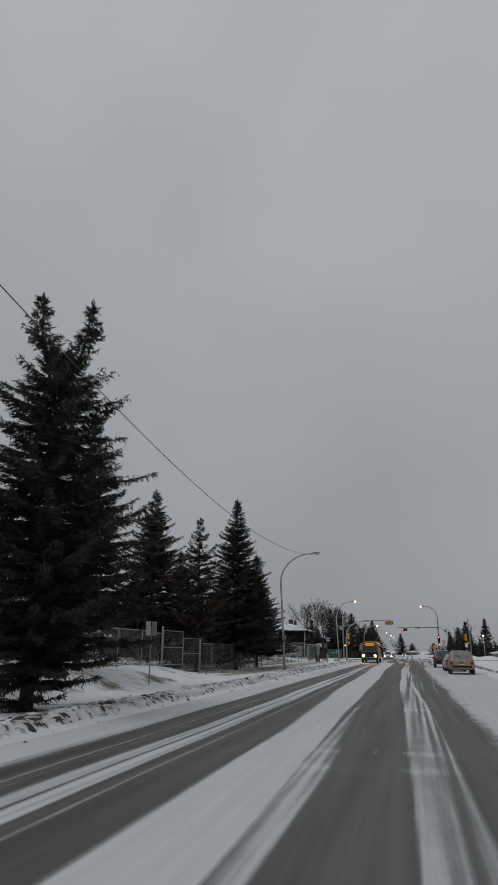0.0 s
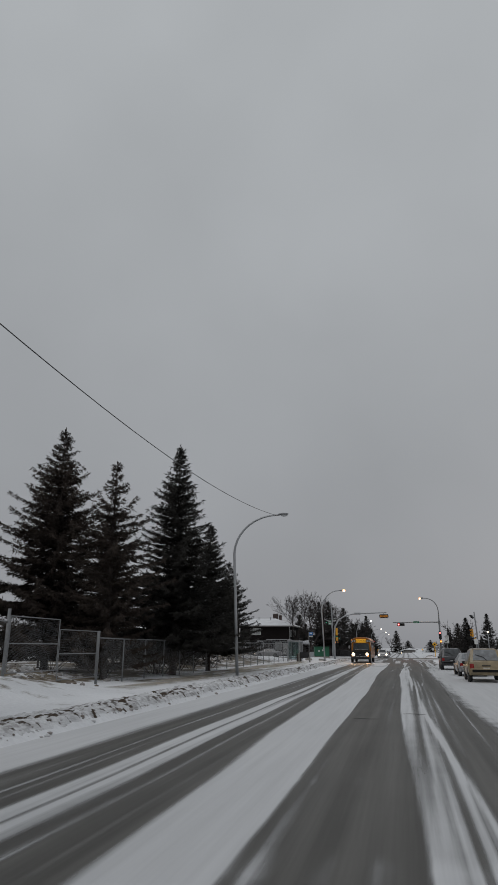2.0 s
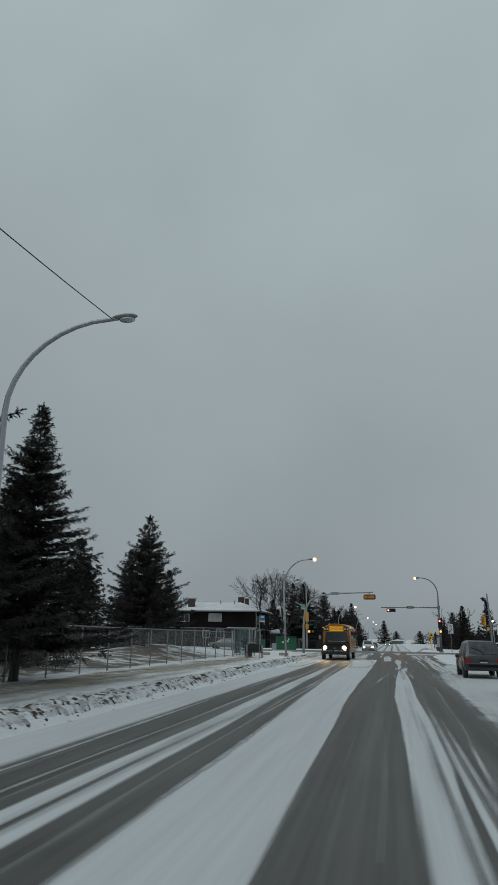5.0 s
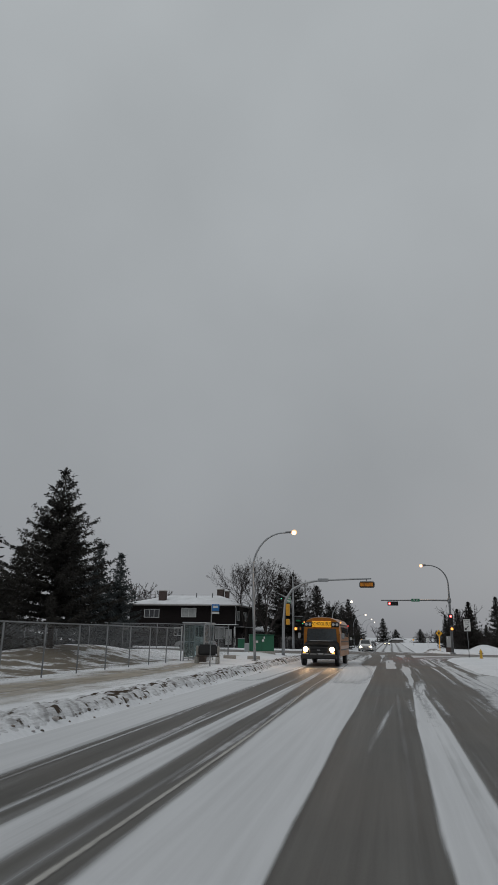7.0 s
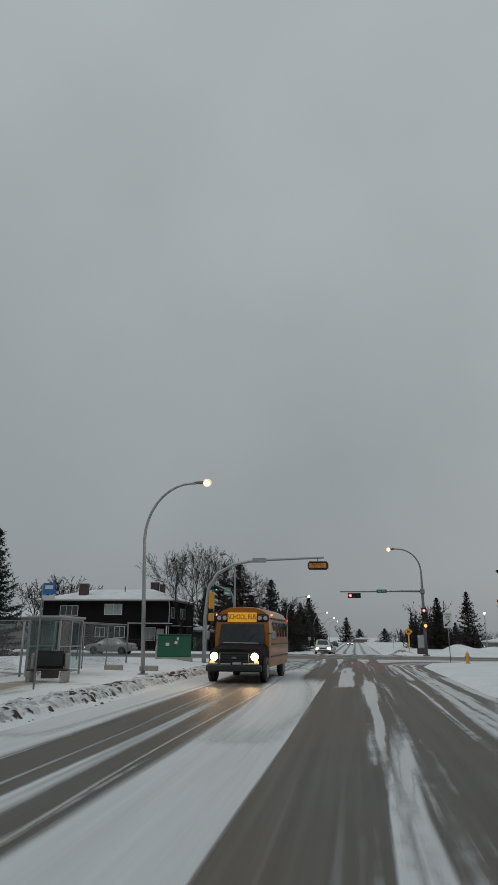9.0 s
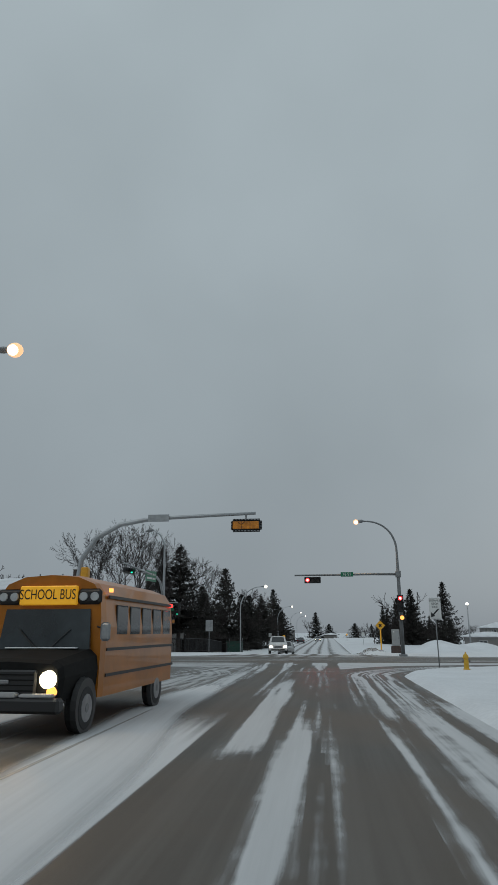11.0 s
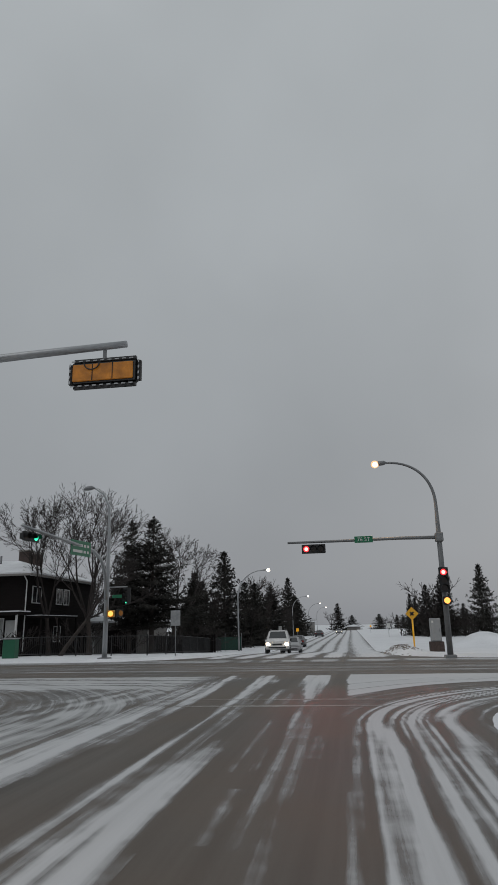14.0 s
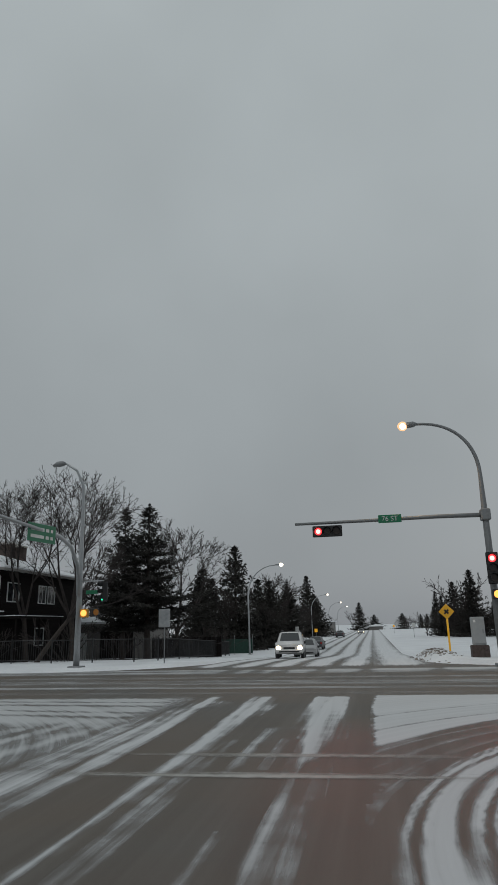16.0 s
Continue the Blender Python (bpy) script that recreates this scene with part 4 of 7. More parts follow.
# ---- trees ----
def spruce_mesh(height, radius, seed, bare_foot=0.08, tops=1, density=1.0, droop=0.25, ragged=0.25, cone=0.85, fine=1.0, tuft=1.0, open_=0.0, fork=0.76, foot=0.80, foot_top=0.08):
    """Stems and needle tufts of one spruce: tiers of drooping boughs with raised tips, each a spray of short side twigs."""
    rs = np.random.RandomState(seed)
    stems = [(0.0, 0.0, height)] if tops == 1 else [(-0.75, 0.0, height * 0.995), (0.85, 0.15, height * 1.005)]
    tips, dirs, sides = [], [], []

    def tufts(c, d, w):
        """Diamond tufts at c, pointing along d, of half width w."""
        n = len(c)
        r = rs.normal(0, 1, (n, 3))
        s = np.cross(d, r)
        s /= np.maximum(np.linalg.norm(s, axis=1, keepdims=True), 1e-6)
        tips.append(c), dirs.append(d), sides.append(s * w[:, None])

    def bough(ox, oy, zb, a, L, up, curl, full):
        ca, sa = math.cos(a), math.sin(a)
        n = max(5, int(L / (0.060 * tuft) * density))
        q = (np.arange(n) + rs.rand(n)) / n
        bend = 0.10 * rs.normal() * L
        axis = np.stack([ox + ca * L * q - sa * bend * q * q, oy + sa * L * q + ca * bend * q * q, zb + L * (up * q + curl * q * q)], 1)
        lump = 0.75 + 0.25 * np.sin(q * rs.uniform(2.5, 4.5) * L + rs.uniform(0, 6))
        spread = 0.07 * tuft + 0.34 * L ** 0.75 * (1.02 - q) ** 0.75 * np.minimum(1, 0.35 + q * 3)
        for sgn in (-1, 1):
            wide = spread * lump * rs.uniform(0.55, 1.2, n)
            ang = a + sgn * rs.uniform(0.55, 1.15, n)
            hang = rs.uniform(-0.50, -0.05, n) + 0.40 * np.maximum(0, q - 0.7)
            side = np.stack([np.cos(ang), np.sin(ang), hang], 1)
            # the twig itself, then short shoots along it
            pick = rs.rand(n) < 0.75
            k = int(pick.sum())
            tufts(axis[pick], side[pick] * (wide[pick] * 0.95)[:, None], wide[pick] * rs.uniform(0.10, 0.20, k) + 0.012)
            for f in (0.35, 0.55, 0.75, 0.9, 1.0):
                keep = (wide * f > 0.10 * tuft * f) & (rs.rand(n) < 0.9)
                k = int(keep.sum())
                c = axis[keep] + side[keep] * (wide[keep] * f * 0.9)[:, None] + rs.normal(0, 0.02 * tuft, (k, 3))
                out = side[keep] * 0.8 + np.array((ca, sa, 0.05)) * 0.7 + rs.normal(0, 0.38, (k, 3))
                out /= np.linalg.norm(out, axis=1, keepdims=True)
                tufts(c, out * (rs.uniform(0.08, 0.17, k) * tuft ** 0.8)[:, None], rs.uniform(0.011, 0.018, k) * fine * tuft)
        # shoots that hang under the bough and stand on it
        for zdir, share, ln in ((-1.0, 1.6, 0.24), (0.8, 0.7, 0.12)):
            k = int(n * share)
            pick = rs.randint(0, n, k)
            d = np.stack([rs.normal(ca * 0.35, 0.35, k), rs.normal(sa * 0.35, 0.35, k), np.full(k, zdir)], 1)
            d *= (rs.uniform(0.5, 1.0, k) * ln * (0.5 + 0.5 * full) * tuft ** 0.7)[:, None]
            tufts(axis[pick] + rs.normal(0, 0.05 * L ** 0.5, (k, 3)) * np.array((1, 1, 0.3)), d, rs.uniform(0.014, 0.024, k) * fine * tuft)
        k = 8
        d = np.stack([rs.normal(ca, 0.45, k), rs.normal(sa, 0.45, k), rs.normal(0.45, 0.3, k)], 1) * rs.uniform(0.08, 0.18, (k, 1)) * tuft ** 0.7
        tufts(axis[-1:] - np.array((ca, sa, 0.2)) * rs.uniform(0, 0.15, (k, 1)), d, np.full(k, 0.015 * fine * tuft))

    z = height * bare_foot
    tier = 0
    while z < height * 0.975:
        u = z / height
        prof = min(1.0, (1 - u) / cone) ** 1.08 * (foot + (1 - foot) * min(1, (u + 0.02) / (foot_top + 0.02)))
        forked = tops > 1 and u > fork
        for sx, sy, sh in stems if forked else stems[:1]:
            k = min(1.0, (u - fork) / 0.10) if forked else 0.0
            ox, oy = sx * k, sy * k
            pr = prof * (0.72 if forked else 1.0)
            major = tier % 2 == 0
            nb = int(rs.randint(4, 6) if u > 0.8 else rs.randint(6, 9))
            a0 = rs.uniform(0, 6.28)
            for b in range(nb):
                if rs.rand() < open_:
                    continue
                a = a0 + 6.2832 * b / nb + rs.uniform(-0.35, 0.35)
                L = radius * pr * (1.0 if major else 0.66) * rs.uniform(1 - 0.95 * ragged, 1 + 0.55 * ragged) + 0.10
                up = 0.40 * u ** 1.5 - droop * (1 - u) + rs.uniform(-0.14, 0.14)
                bough(ox, oy, z + rs.uniform(-0.12, 0.12), a, L, up, 0.16 * (1 - u) + 0.10, min(1.0, L / 1.5))
        z += (0.16 + 0.15 * (1 - u)) * rs.uniform(0.75, 1.25) * (0.65 + 0.35 * tuft)
        tier += 1
    for sx, sy, sh in stems:
        k = 34
        t = np.arange(k) / k
        a = rs.uniform(0, 6.28, k)
        w = 0.30 * (1.05 - t) * (0.7 + 0.3 * tuft)
        d = np.stack([np.cos(a) * w, np.sin(a) * w, 0.75 * w + 0.05], 1)
        ox, oy = (sx, sy) if tops > 1 else (0.0, 0.0)
        tufts(np.stack([np.full(k, ox), np.full(k, oy), sh * (0.935 + 0.065 * t)], 1), d, np.full(k, 0.026 * fine * tuft))
    c, d, w = np.concatenate(tips), np.concatenate(dirs), np.concatenate(sides)
    m = c + d * 0.45
    V = np.stack([c, m + w, c + d, m - w], 1).reshape(-1, 3)
    F = np.arange(len(V)).reshape(-1, 4)
    return V, F, stems


def spruce(height, radius, seed, mat, label, **kw):
    tree = thing("spruce_tree", Matrix.Identity(4), label, "tree", "spruces")
    V, F, stems = spruce_mesh(height, radius, seed, **kw)
    foot = height * 0.011 + 0.06
    bm = tube([(0, 0, -0.4), (0, 0, 0.3), (0.02, 0, height * 0.45), (0, 0, height * 0.7)], [foot * 1.35, foot, foot * 0.6, foot * 0.34], 9)
    if len(stems) > 1:
        for sx, sy, sh in stems:
            tube([(0, 0, height * 0.69), (sx * 0.8, sy * 0.8, height * 0.85), (sx, sy, height * 0.99)], [foot * 0.36, foot * 0.2, 0.02], 7, bm)
    else:
        tube([(0, 0, height * 0.69), (0, 0, height * 0.99)], [foot * 0.34, 0.015], 7, bm)
    part("trunk", bm, "bark", tree, smooth=True)
    crown = soup("crown", V, F, mat)
    crown.parent = tree
    return tree


def bare_tree(height, seed, label, spread=0.5, levels=5, mat="twig", thick=0.03, name="bare_tree", first=0.16, stems=5, least=0.006, shoots=3):
    """A winter tree: a short trunk that parts into rising limbs, each forking into finer and finer twigs."""
    rs = np.random.RandomState(seed)
    tree = thing(name, Matrix.Identity(4), label, "tree" if height > 4 else "shrub", "bare trees" if height > 4 else "bare shrubs")
    V, F = [], []
    trunk = bmesh.new()

    def limb(p, d, L, r, level):
        n = 4 if level < 3 else 3 if level < levels else 2
        L = L * (0.62 if level >= levels else 0.8 if level == levels - 1 else 1.0)
        pts, q, dd = [p], p, d
        for k in range(n):
            dd = (dd + Vector(rs.uniform(-1, 1, 3)) * (0.05 + 0.02 * level) + Vector((0, 0, 0.045 if level < 3 else 0.0))).normalized()
            q = q + dd * L / n
            pts.append(q)
        radii = [r * (1 - 0.35 * k / n) for k in range(n + 1)]
        if level == 0:
            tube(pts, radii, 8, trunk, False)
        else:
            seg = 5 if level < 2 else 3
            base = len(V)
            side = d.orthogonal().normalized()
            up = d.cross(side)
            for pt, rr in zip(pts, radii):
                for j in range(seg):
                    a = 6.2832 * j / seg
                    V.append(pt + (side * math.cos(a) + up * math.sin(a)) * max(rr, least))
            for k in range(n):
                for j in range(seg):
                    F.append((base + k * seg + j, base + k * seg + (j + 1) % seg, base + (k + 1) * seg + (j + 1) % seg, base + (k + 1) * seg + j))
        if level >= levels:
            return

        def off(axis_d, lean, a):
            o = axis_d.orthogonal().normalized()
            o = o * math.cos(a) + axis_d.cross(o) * math.sin(a)
            return (axis_d + o * lean + Vector((0, 0, 0.05))).normalized()
        turn = rs.uniform(0, 6.28)
        if level == 0:
            for c in range(stems):
                t = 0.5 + 0.5 * (c + 1) / stems
                at = pts[n - 1].lerp(pts[n], (t - 0.5) * 2)
                limb(at, off(dd, spread * (1.0 if c < stems - 1 else 0.3) * rs.uniform(0.8, 1.3), turn + 2.4 * c), height * 0.21 * rs.uniform(0.85, 1.25), r * rs.uniform(0.42, 0.6), 1)
            return
        for c in range(3 if rs.rand() < 0.35 else 2):
            limb(pts[-1], off(dd, rs.uniform(0.22, 0.60) * (0.8 + 0.5 * spread), turn + 3.14 * c + rs.uniform(-0.6, 0.6)), L * rs.uniform(0.66, 0.84), r * 0.60 * rs.uniform(0.85, 1.1), level + 1)
        if level >= 2:
            for c in range(shoots):
                k = rs.randint(1, n)
                side_level = max(level + 1, levels - 1)
                limb(pts[k], off(dd, rs.uniform(0.5, 1.1), turn + 1.5 + 2.3 * c), L * rs.uniform(0.35, 0.65), r * 0.3, side_level)

    limb(Vector((0, 0, -0.2)), Vector((rs.uniform(-0.05, 0.05), rs.uniform(-0.05, 0.05), 1)), height * first, height * thick * 0.6, 0)
    part("trunk", trunk, "bark", tree, smooth=True)
    top = sorted(v.z for v in V)[-40]
    k = height / top
    crown = mesh_object("crown", V, F, mat)
    crown.parent = tree
    tree.scale = (k, k, k)
    return tree


def place(tree, x, y, turn=0.0, scale=1.0, dz=-0.05):
    tree.matrix_basis = pose(x, y, gz(x, y) + dz, 0, 0, turn) @ Matrix.Diagonal((*[s * scale for s in tree.scale], 1))
    return tree


def again(tree, x, y, turn, wide, tall, label=""):
    m = pose(x, y, gz(x, y) - 0.05, 0, 0, turn) @ Matrix.Diagonal((wide, wide, tall, 1))
    ob = copy_thing(tree, Matrix.Identity(4))
    ob.matrix_basis = m
    if label:
        ob["label"] = label
    return ob


# by the street, before and inside the fence
place(spruce(13.0, 3.3, 11, "needle", "tall dark spruce with a forked top by the street", tops=2, fork=0.78, bare_foot=0.010, foot=0.22, foot_top=0.20, density=0.95, tuft=0.9, ragged=0.42, cone=0.60, droop=0.28), -10.4, 17.3, 30)
place(spruce(11.9, 3.3, 12, "needle", "dark green spruce beside the forked spruce", bare_foot=0.19, density=0.9, ragged=0.40, cone=0.74, tuft=1.0), -13.9, 26.8, 20)
sp_a = place(spruce(14.6, 6.5, 13, "needle_brown", "broad spruce with brownish drooping boughs inside the fence", bare_foot=0.08, density=1.0, ragged=0.34, cone=0.95, tuft=1.35, open_=0.06), -20.5, 51.6, 40)
place(spruce(11.7, 3.0, 14, "needle_brown", "thin ragged spruce with gaps between its boughs", bare_foot=0.07, density=0.9, ragged=0.60, cone=0.55, tuft=1.15, open_=0.38, droop=0.20), -15.7, 49.2, 10)
sp_b = place(spruce(14.9, 5.0, 15, "needle", "dense tall spruce behind the chain-link fence", bare_foot=0.13, density=1.05, ragged=0.24, cone=0.88, tuft=1.2), -14.5, 56.5, 70)
again(sp_b, -14.3, 63.6, 130, 0.78, 0.72, "smaller spruce behind the chain-link fence")
sp_c = place(spruce(10.6, 3.9, 16, "needle", "ragged dark pine with an open foot and bare stem", bare_foot=0.14, density=1.0, ragged=0.20, droop=0.06, cone=0.72, tuft=1.5, open_=0.12), -20.3, 92.2, 15)
sp_d = place(spruce(9.3, 2.9, 17, "needle_blue", "small bluish spruce at the end of the yard", bare_foot=0.03, density=1.0, cone=0.88, tuft=2.0), -27.0, 117.5, 50)
sp_e = place(spruce(11.6, 3.3, 18, "needle", "dark spruce in a front garden", bare_foot=0.22, density=0.9, ragged=0.50, cone=0.70, tuft=1.9, open_=0.15), -18.0, 159.6, 50)
sp_f = place(spruce(12.4, 6.0, 19, "needle", "dark spruce by the street past the crossing", bare_foot=0.02, density=0.60, ragged=0.34, cone=1.08, fine=1.15, tuft=3.3), -15.4, 190.0, 40)
for k, (x, y, w, h) in enumerate([(-21.5, 61.5, 0.9, 0.72), (-27.0, 47.0, 0.85, 0.72), (-24.0, 36.0, 0.8, 0.58), (-20.0, 71.5, 0.8, 0.62), (-33.0, 57.0, 0.9, 0.66), (-36.0, 42.0, 0.9, 0.6), (-31.0, 72.0, 0.9, 0.6)]):
    again((sp_a if k % 2 else sp_b) if k < 2 else sp_f, x, y, 50 * k + 20, w * (1 if k < 2 else 1.25), h * (1 if k < 2 else 1.18), "spruce at the back of the fenced yard")
again(sp_f, -26.5, 92.5, 30, 1.0, 0.75)
again(sp_d, -28.9, 116.6, 150, 1.2, 1.10)
again(sp_d, -31.6, 116.2, 80, 1.35, 1.25)
again(sp_f, -37.0, 116.0, 10, 1.1, 0.80)
again(sp_f, -41.5, 119.0, 80, 1.0, 0.72)
# past the crossing
again(sp_e, -15.8, 158.9, 170, 1.35, 1.0, "dark spruce in a front garden")
again(sp_f, -16.3, 176, 40, 0.62, 0.62)
again(sp_f, -13.2, 203, 40, 0.95, 0.72)
again(sp_f, -19.5, 195, 80, 0.9, 0.72)
again(sp_c, -12.2, 215, 120, 0.9, 0.9)
again(sp_f, -25.5, 182, 120, 0.9, 0.84)
for k, (x, y, w, h) in enumerate([(-13.5, 262, 0.95, 1.1), (-12.2, 270, 1.0, 0.75), (-14, 285, 1.0, 0.85), (-5.0, 424, 1.1, 1.0), (1.5, 428, 1.1, 0.55), (18.5, 236, 1.0, 0.95), (14.2, 246, 0.55, 0.62), (14.6, 262, 0.5, 0.75), (17.0, 250, 0.9, 0.85), (21, 255, 0.8, 0.8), (14, 420, 1.1, 0.55)]):
    again(sp_f, x, y, 47 * k, w, h, "far dark spruce beside the street")
again(sp_f, 23.4, 223.5, 70, 0.85, 1.0, "tall dark spruce beyond the snowy lot")
# bare broadleaf trees
bt_a = place(bare_tree(12.2, 21, "tall bare tree with upright grey twigs", spread=0.30, stems=4, levels=7, least=0.0105, first=0.30, shoots=3), -21.5, 151.6, 0)
bt_b = place(bare_tree(13.0, 22, "tall bare tree with fine brown twigs", spread=0.50, stems=5, levels=7, least=0.0105, first=0.24, shoots=3), -18.7, 152.6, 60)
lean_tree = place(bare_tree(8.6, 27, "bare tree with a leaning pale trunk by the house", spread=0.55, stems=4, levels=6, least=0.0105, first=0.42, shoots=3, thick=0.034), -19.6, 149.4, 0)
lean_tree.matrix_basis = lean_tree.matrix_basis @ pose(0, 0, 0, 0, 32)
bt_c = place(bare_tree(12.9, 23, "round bare tree behind the spruces", spread=0.60, stems=5, levels=7, least=0.0125, first=0.22, shoots=3), -17.7, 172.6, 0)
bt_d = place(bare_tree(10.5, 24, "bare winter tree with brown twigs", spread=0.62, stems=5, levels=5, least=0.020, shoots=4), -13.4, 214, 90)
bt_e = place(bare_tree(10.5, 25, "bare winter tree with brown twigs", spread=0.64, stems=6, levels=4, least=0.022, shoots=3, thick=0.022), 17.0, 236, 40)
again(bt_d, -24.5, 166, 30, 1.0, 0.95)
for k, (x, y, w, h) in enumerate([(-19.5, 169, 0.6, 0.55), (-22.0, 167.5, 0.7, 0.6), (-13.6, 196, 0.8, 0.7), (-18.0, 184, 0.9, 0.75), (-12.6, 198, 0.6, 0.55)]):
    again(sp_f, x, y, 70 * k, w, h, "dark spruce between the gardens")
for k, (x, y, s) in enumerate([(-18.5, 170.5, 0.8), (-16.5, 186, 0.9), (-12.6, 193, 0.7), (-12.4, 209, 0.8), (-14.0, 222, 0.9), (-12.2, 228, 0.8), (-13.0, 244, 0.85)]):
    again(bt_d, x, y, 55 * k, s, s, "bare winter tree with brown twigs")
for k, (x, y, s) in enumerate([(-45, 168, 1.40), (-51, 172, 1.45), (-40, 170, 1.22), (-34.5, 173, 1.0), (-17, 232, 1.0), (-12, 236, 0.85), (-24, 57, 0.62), (-30, 70, 0.7), (-27, 42, 0.6), (-8, 416, 1.4), (15.2, 238, 0.8), (17.0, 236, 0.9), (17.5, 244, 1.05), (17, 240, 0.95), (19.5, 243, 0.95), (11.5, 252, 0.8), (16, 258, 0.9), (20.5, 236, 0.85)]):
    again(bt_d if k < 4 else bt_e, x, y, 63 * k, s, s * (0.9 if k % 2 else 1.0), "bare winter tree with brown twigs")


rs_w = np.random.RandomState(31)
for k in range(78):
    far_side = k % 3
    if far_side == 0:
        x, y, sc = rs_w.uniform(13.5, 32), rs_w.uniform(240, 285), rs_w.uniform(0.5, 0.85)
    elif far_side == 1:
        x, y, sc = rs_w.uniform(9, 75), rs_w.uniform(380, 450), rs_w.uniform(0.5, 0.95)
    else:
        x, y, sc = rs_w.uniform(-70, -12), rs_w.uniform(215, 420), rs_w.uniform(0.7, 1.1)
    if k % 4 == 3:
        again(sp_f, x, y, 31 * k, sc * 0.9, sc * 0.8, "far dark spruce among bare trees")
    else:
        again(bt_e, x, y, 31 * k, sc, sc * 0.9, "bare winter tree with brown twigs")
# brush behind the fence and in the gardens
shrub = place(bare_tree(2.1, 41, "bare brown shrub in the fenced yard", spread=0.8, levels=3, first=0.06, stems=9, thick=0.011, name="bare_shrub", least=0.005), -16.4, 24.0, 0)
for k in range(44):
    x, y = -15.6 - 9 * rs_w.rand() ** 1.5, rs_w.uniform(20, 76)
    if -22 < x and 36 < y < 47:
        continue
    s = rs_w.uniform(0.6, 1.35)
    again(shrub, x, y, 77 * k, s * shrub.scale[0] * 1.2, s * shrub.scale[0])
for x, y, s in ((-19, 152.5, 1.2), (-14.2, 157, 0.9), (-13.6, 164, 1.1), (-13.2, 169.5, 1.0), (-22.5, 148.6, 0.9), (-16.6, 155, 0.8)):
    again(shrub, x, y, 40 * x, s * 1.3 * shrub.scale[0], s * shrub.scale[0], "bare brown shrub behind the iron railing")


for k in range(16):
    x, y = rs_w.uniform(12, 30), rs_w.uniform(234, 246)
    again(shrub, x, y, 50 * k, 2.2 * shrub.scale[0], rs_w.uniform(1.2, 2.0) * shrub.scale[0], "far dark hedge of bare shrubs")


# ---- poles, lamps, signals ----
def lamp_core(parent, x, y, z):
    """A white ball added below and in front of the lens; the orange left round it imitates the halo."""
    bm = bmesh.new()
    bmesh.ops.create_uvsphere(bm, u_segments=12, v_segments=8, radius=0.5)
    for v in bm.verts:
        v.co = Vector((x + v.co.x * 0.30, y + v.co.y * 0.26, z + v.co.z * 0.29))
    return part("lamp_core", bm, "lamp_core", parent, "white ball added as the bright lamp core", smooth=True)


def street_lamp(x, y, label, toward=1, head="street_lit", height=6.4, rise=2.9, reach=2.7, lean=0.05, tagbox=False):
    z0 = gz(x, y) - 0.03
    lamp = thing("street_lamp", pose(x, y, z0), label, "street lamp", "street lamps")
    pts = arc_points((0, 0, 0), height, rise, reach, (toward, 0.02), 9, lean)
    n = len(pts)
    part("pole", tube(pts + [pts[-1] + Vector((toward * 0.25, 0, 0.01))], [0.095, 0.085, 0.075] + [0.07 - 0.025 * k / n for k in range(n - 2)], 12), "galv", lamp, smooth=True)
    part("base_plate", box(-0.2, 0.2, -0.2, 0.2, -0.05, 0.07, 0.015), "galv_dark", lamp)
    e = pts[-1]
    h = tube([e + Vector((toward * k, 0, 0.02)) for k in (0.1, 0.22, 0.42, 0.66, 0.76)], [0.05, 0.10, 0.13, 0.10, 0.03], 10)
    for v in h.verts:
        v.co.z = e.z + 0.04 + (v.co.z - e.z - 0.02) * 0.62
    part("lamp_head", h, "galv_dark", lamp, "grey cobra-head housing", smooth=True)
    ln = bmesh.new()
    bmesh.ops.create_uvsphere(ln, u_segments=12, v_segments=8, radius=0.5)
    # Lit lenses are blown up into balls that stand in for glare.
    deep = 0.12 if head == "lens_off" else 0.38
    for v in ln.verts:
        v.co = Vector((e.x + toward * (0.50 if head == "lens_off" else 0.74) + v.co.x * 0.42, e.y + v.co.y * (0.22 + deep * 0.4), e.z - (0.05 if head == "lens_off" else -0.02) + v.co.z * deep))
    part("lens", ln, head, lamp, "warm lens enlarged to show its glare" if head != "lens_off" else "unlit lens", smooth=True)
    if head == "street_lit":
        lamp_core(lamp, e.x + toward * 0.74, e.y - 0.10, e.z - 0.02)
    if tagbox:
        part("pole_tag", box(0.10, 0.125, -0.05, 0.15, 2.25, 2.75, 0.01), "white_sign", lamp, "small pale notice strapped to the pole")
    return lamp


street_lamp(-10.05, 8.4, "galvanised curved street lamp, unlit", head="lens_off", height=6.25, rise=2.35, reach=2.62, lean=0.25)
street_lamp(-10.0, 55.0, "galvanised curved street lamp, unlit, with a cable on its arm", head="lens_off", height=7.1, rise=2.35, reach=2.62, lean=0.25, tagbox=True)
street_lamp(-10.25, 101.6, "galvanised curved street lamp, lit warm yellow", head="street_lit", height=6.0, rise=2.6, reach=2.17, lean=0.24)
street_lamp(-11.2, 176.0, "galvanised curved street lamp past the crossing, lit", head="street_white", height=5.6, rise=2.9)
for x, y in ((-11.2, 246), (-11.0, 298), (-11.0, 345)):
    street_lamp(x, y, "far curved street lamp, lit", head="street_white", height=5.6)

# the cable that sags from lamp to lamp
cable_pts = []
for k in range(41):
    u = k / 40
    cable_pts.append((-7.45 - 0.25 * math.sin(math.pi * u), 8.4 + 46.5 * u, 9.55 - 0.1 * u - 4 * 1.67 * u * (1 - u) - 0.74 * (1 - u) ** 3))
tagged(part("overhead_cable", tube(cable_pts, 0.013, 5), "black"), "thin black cable sagging between two lamp arms", "cable")


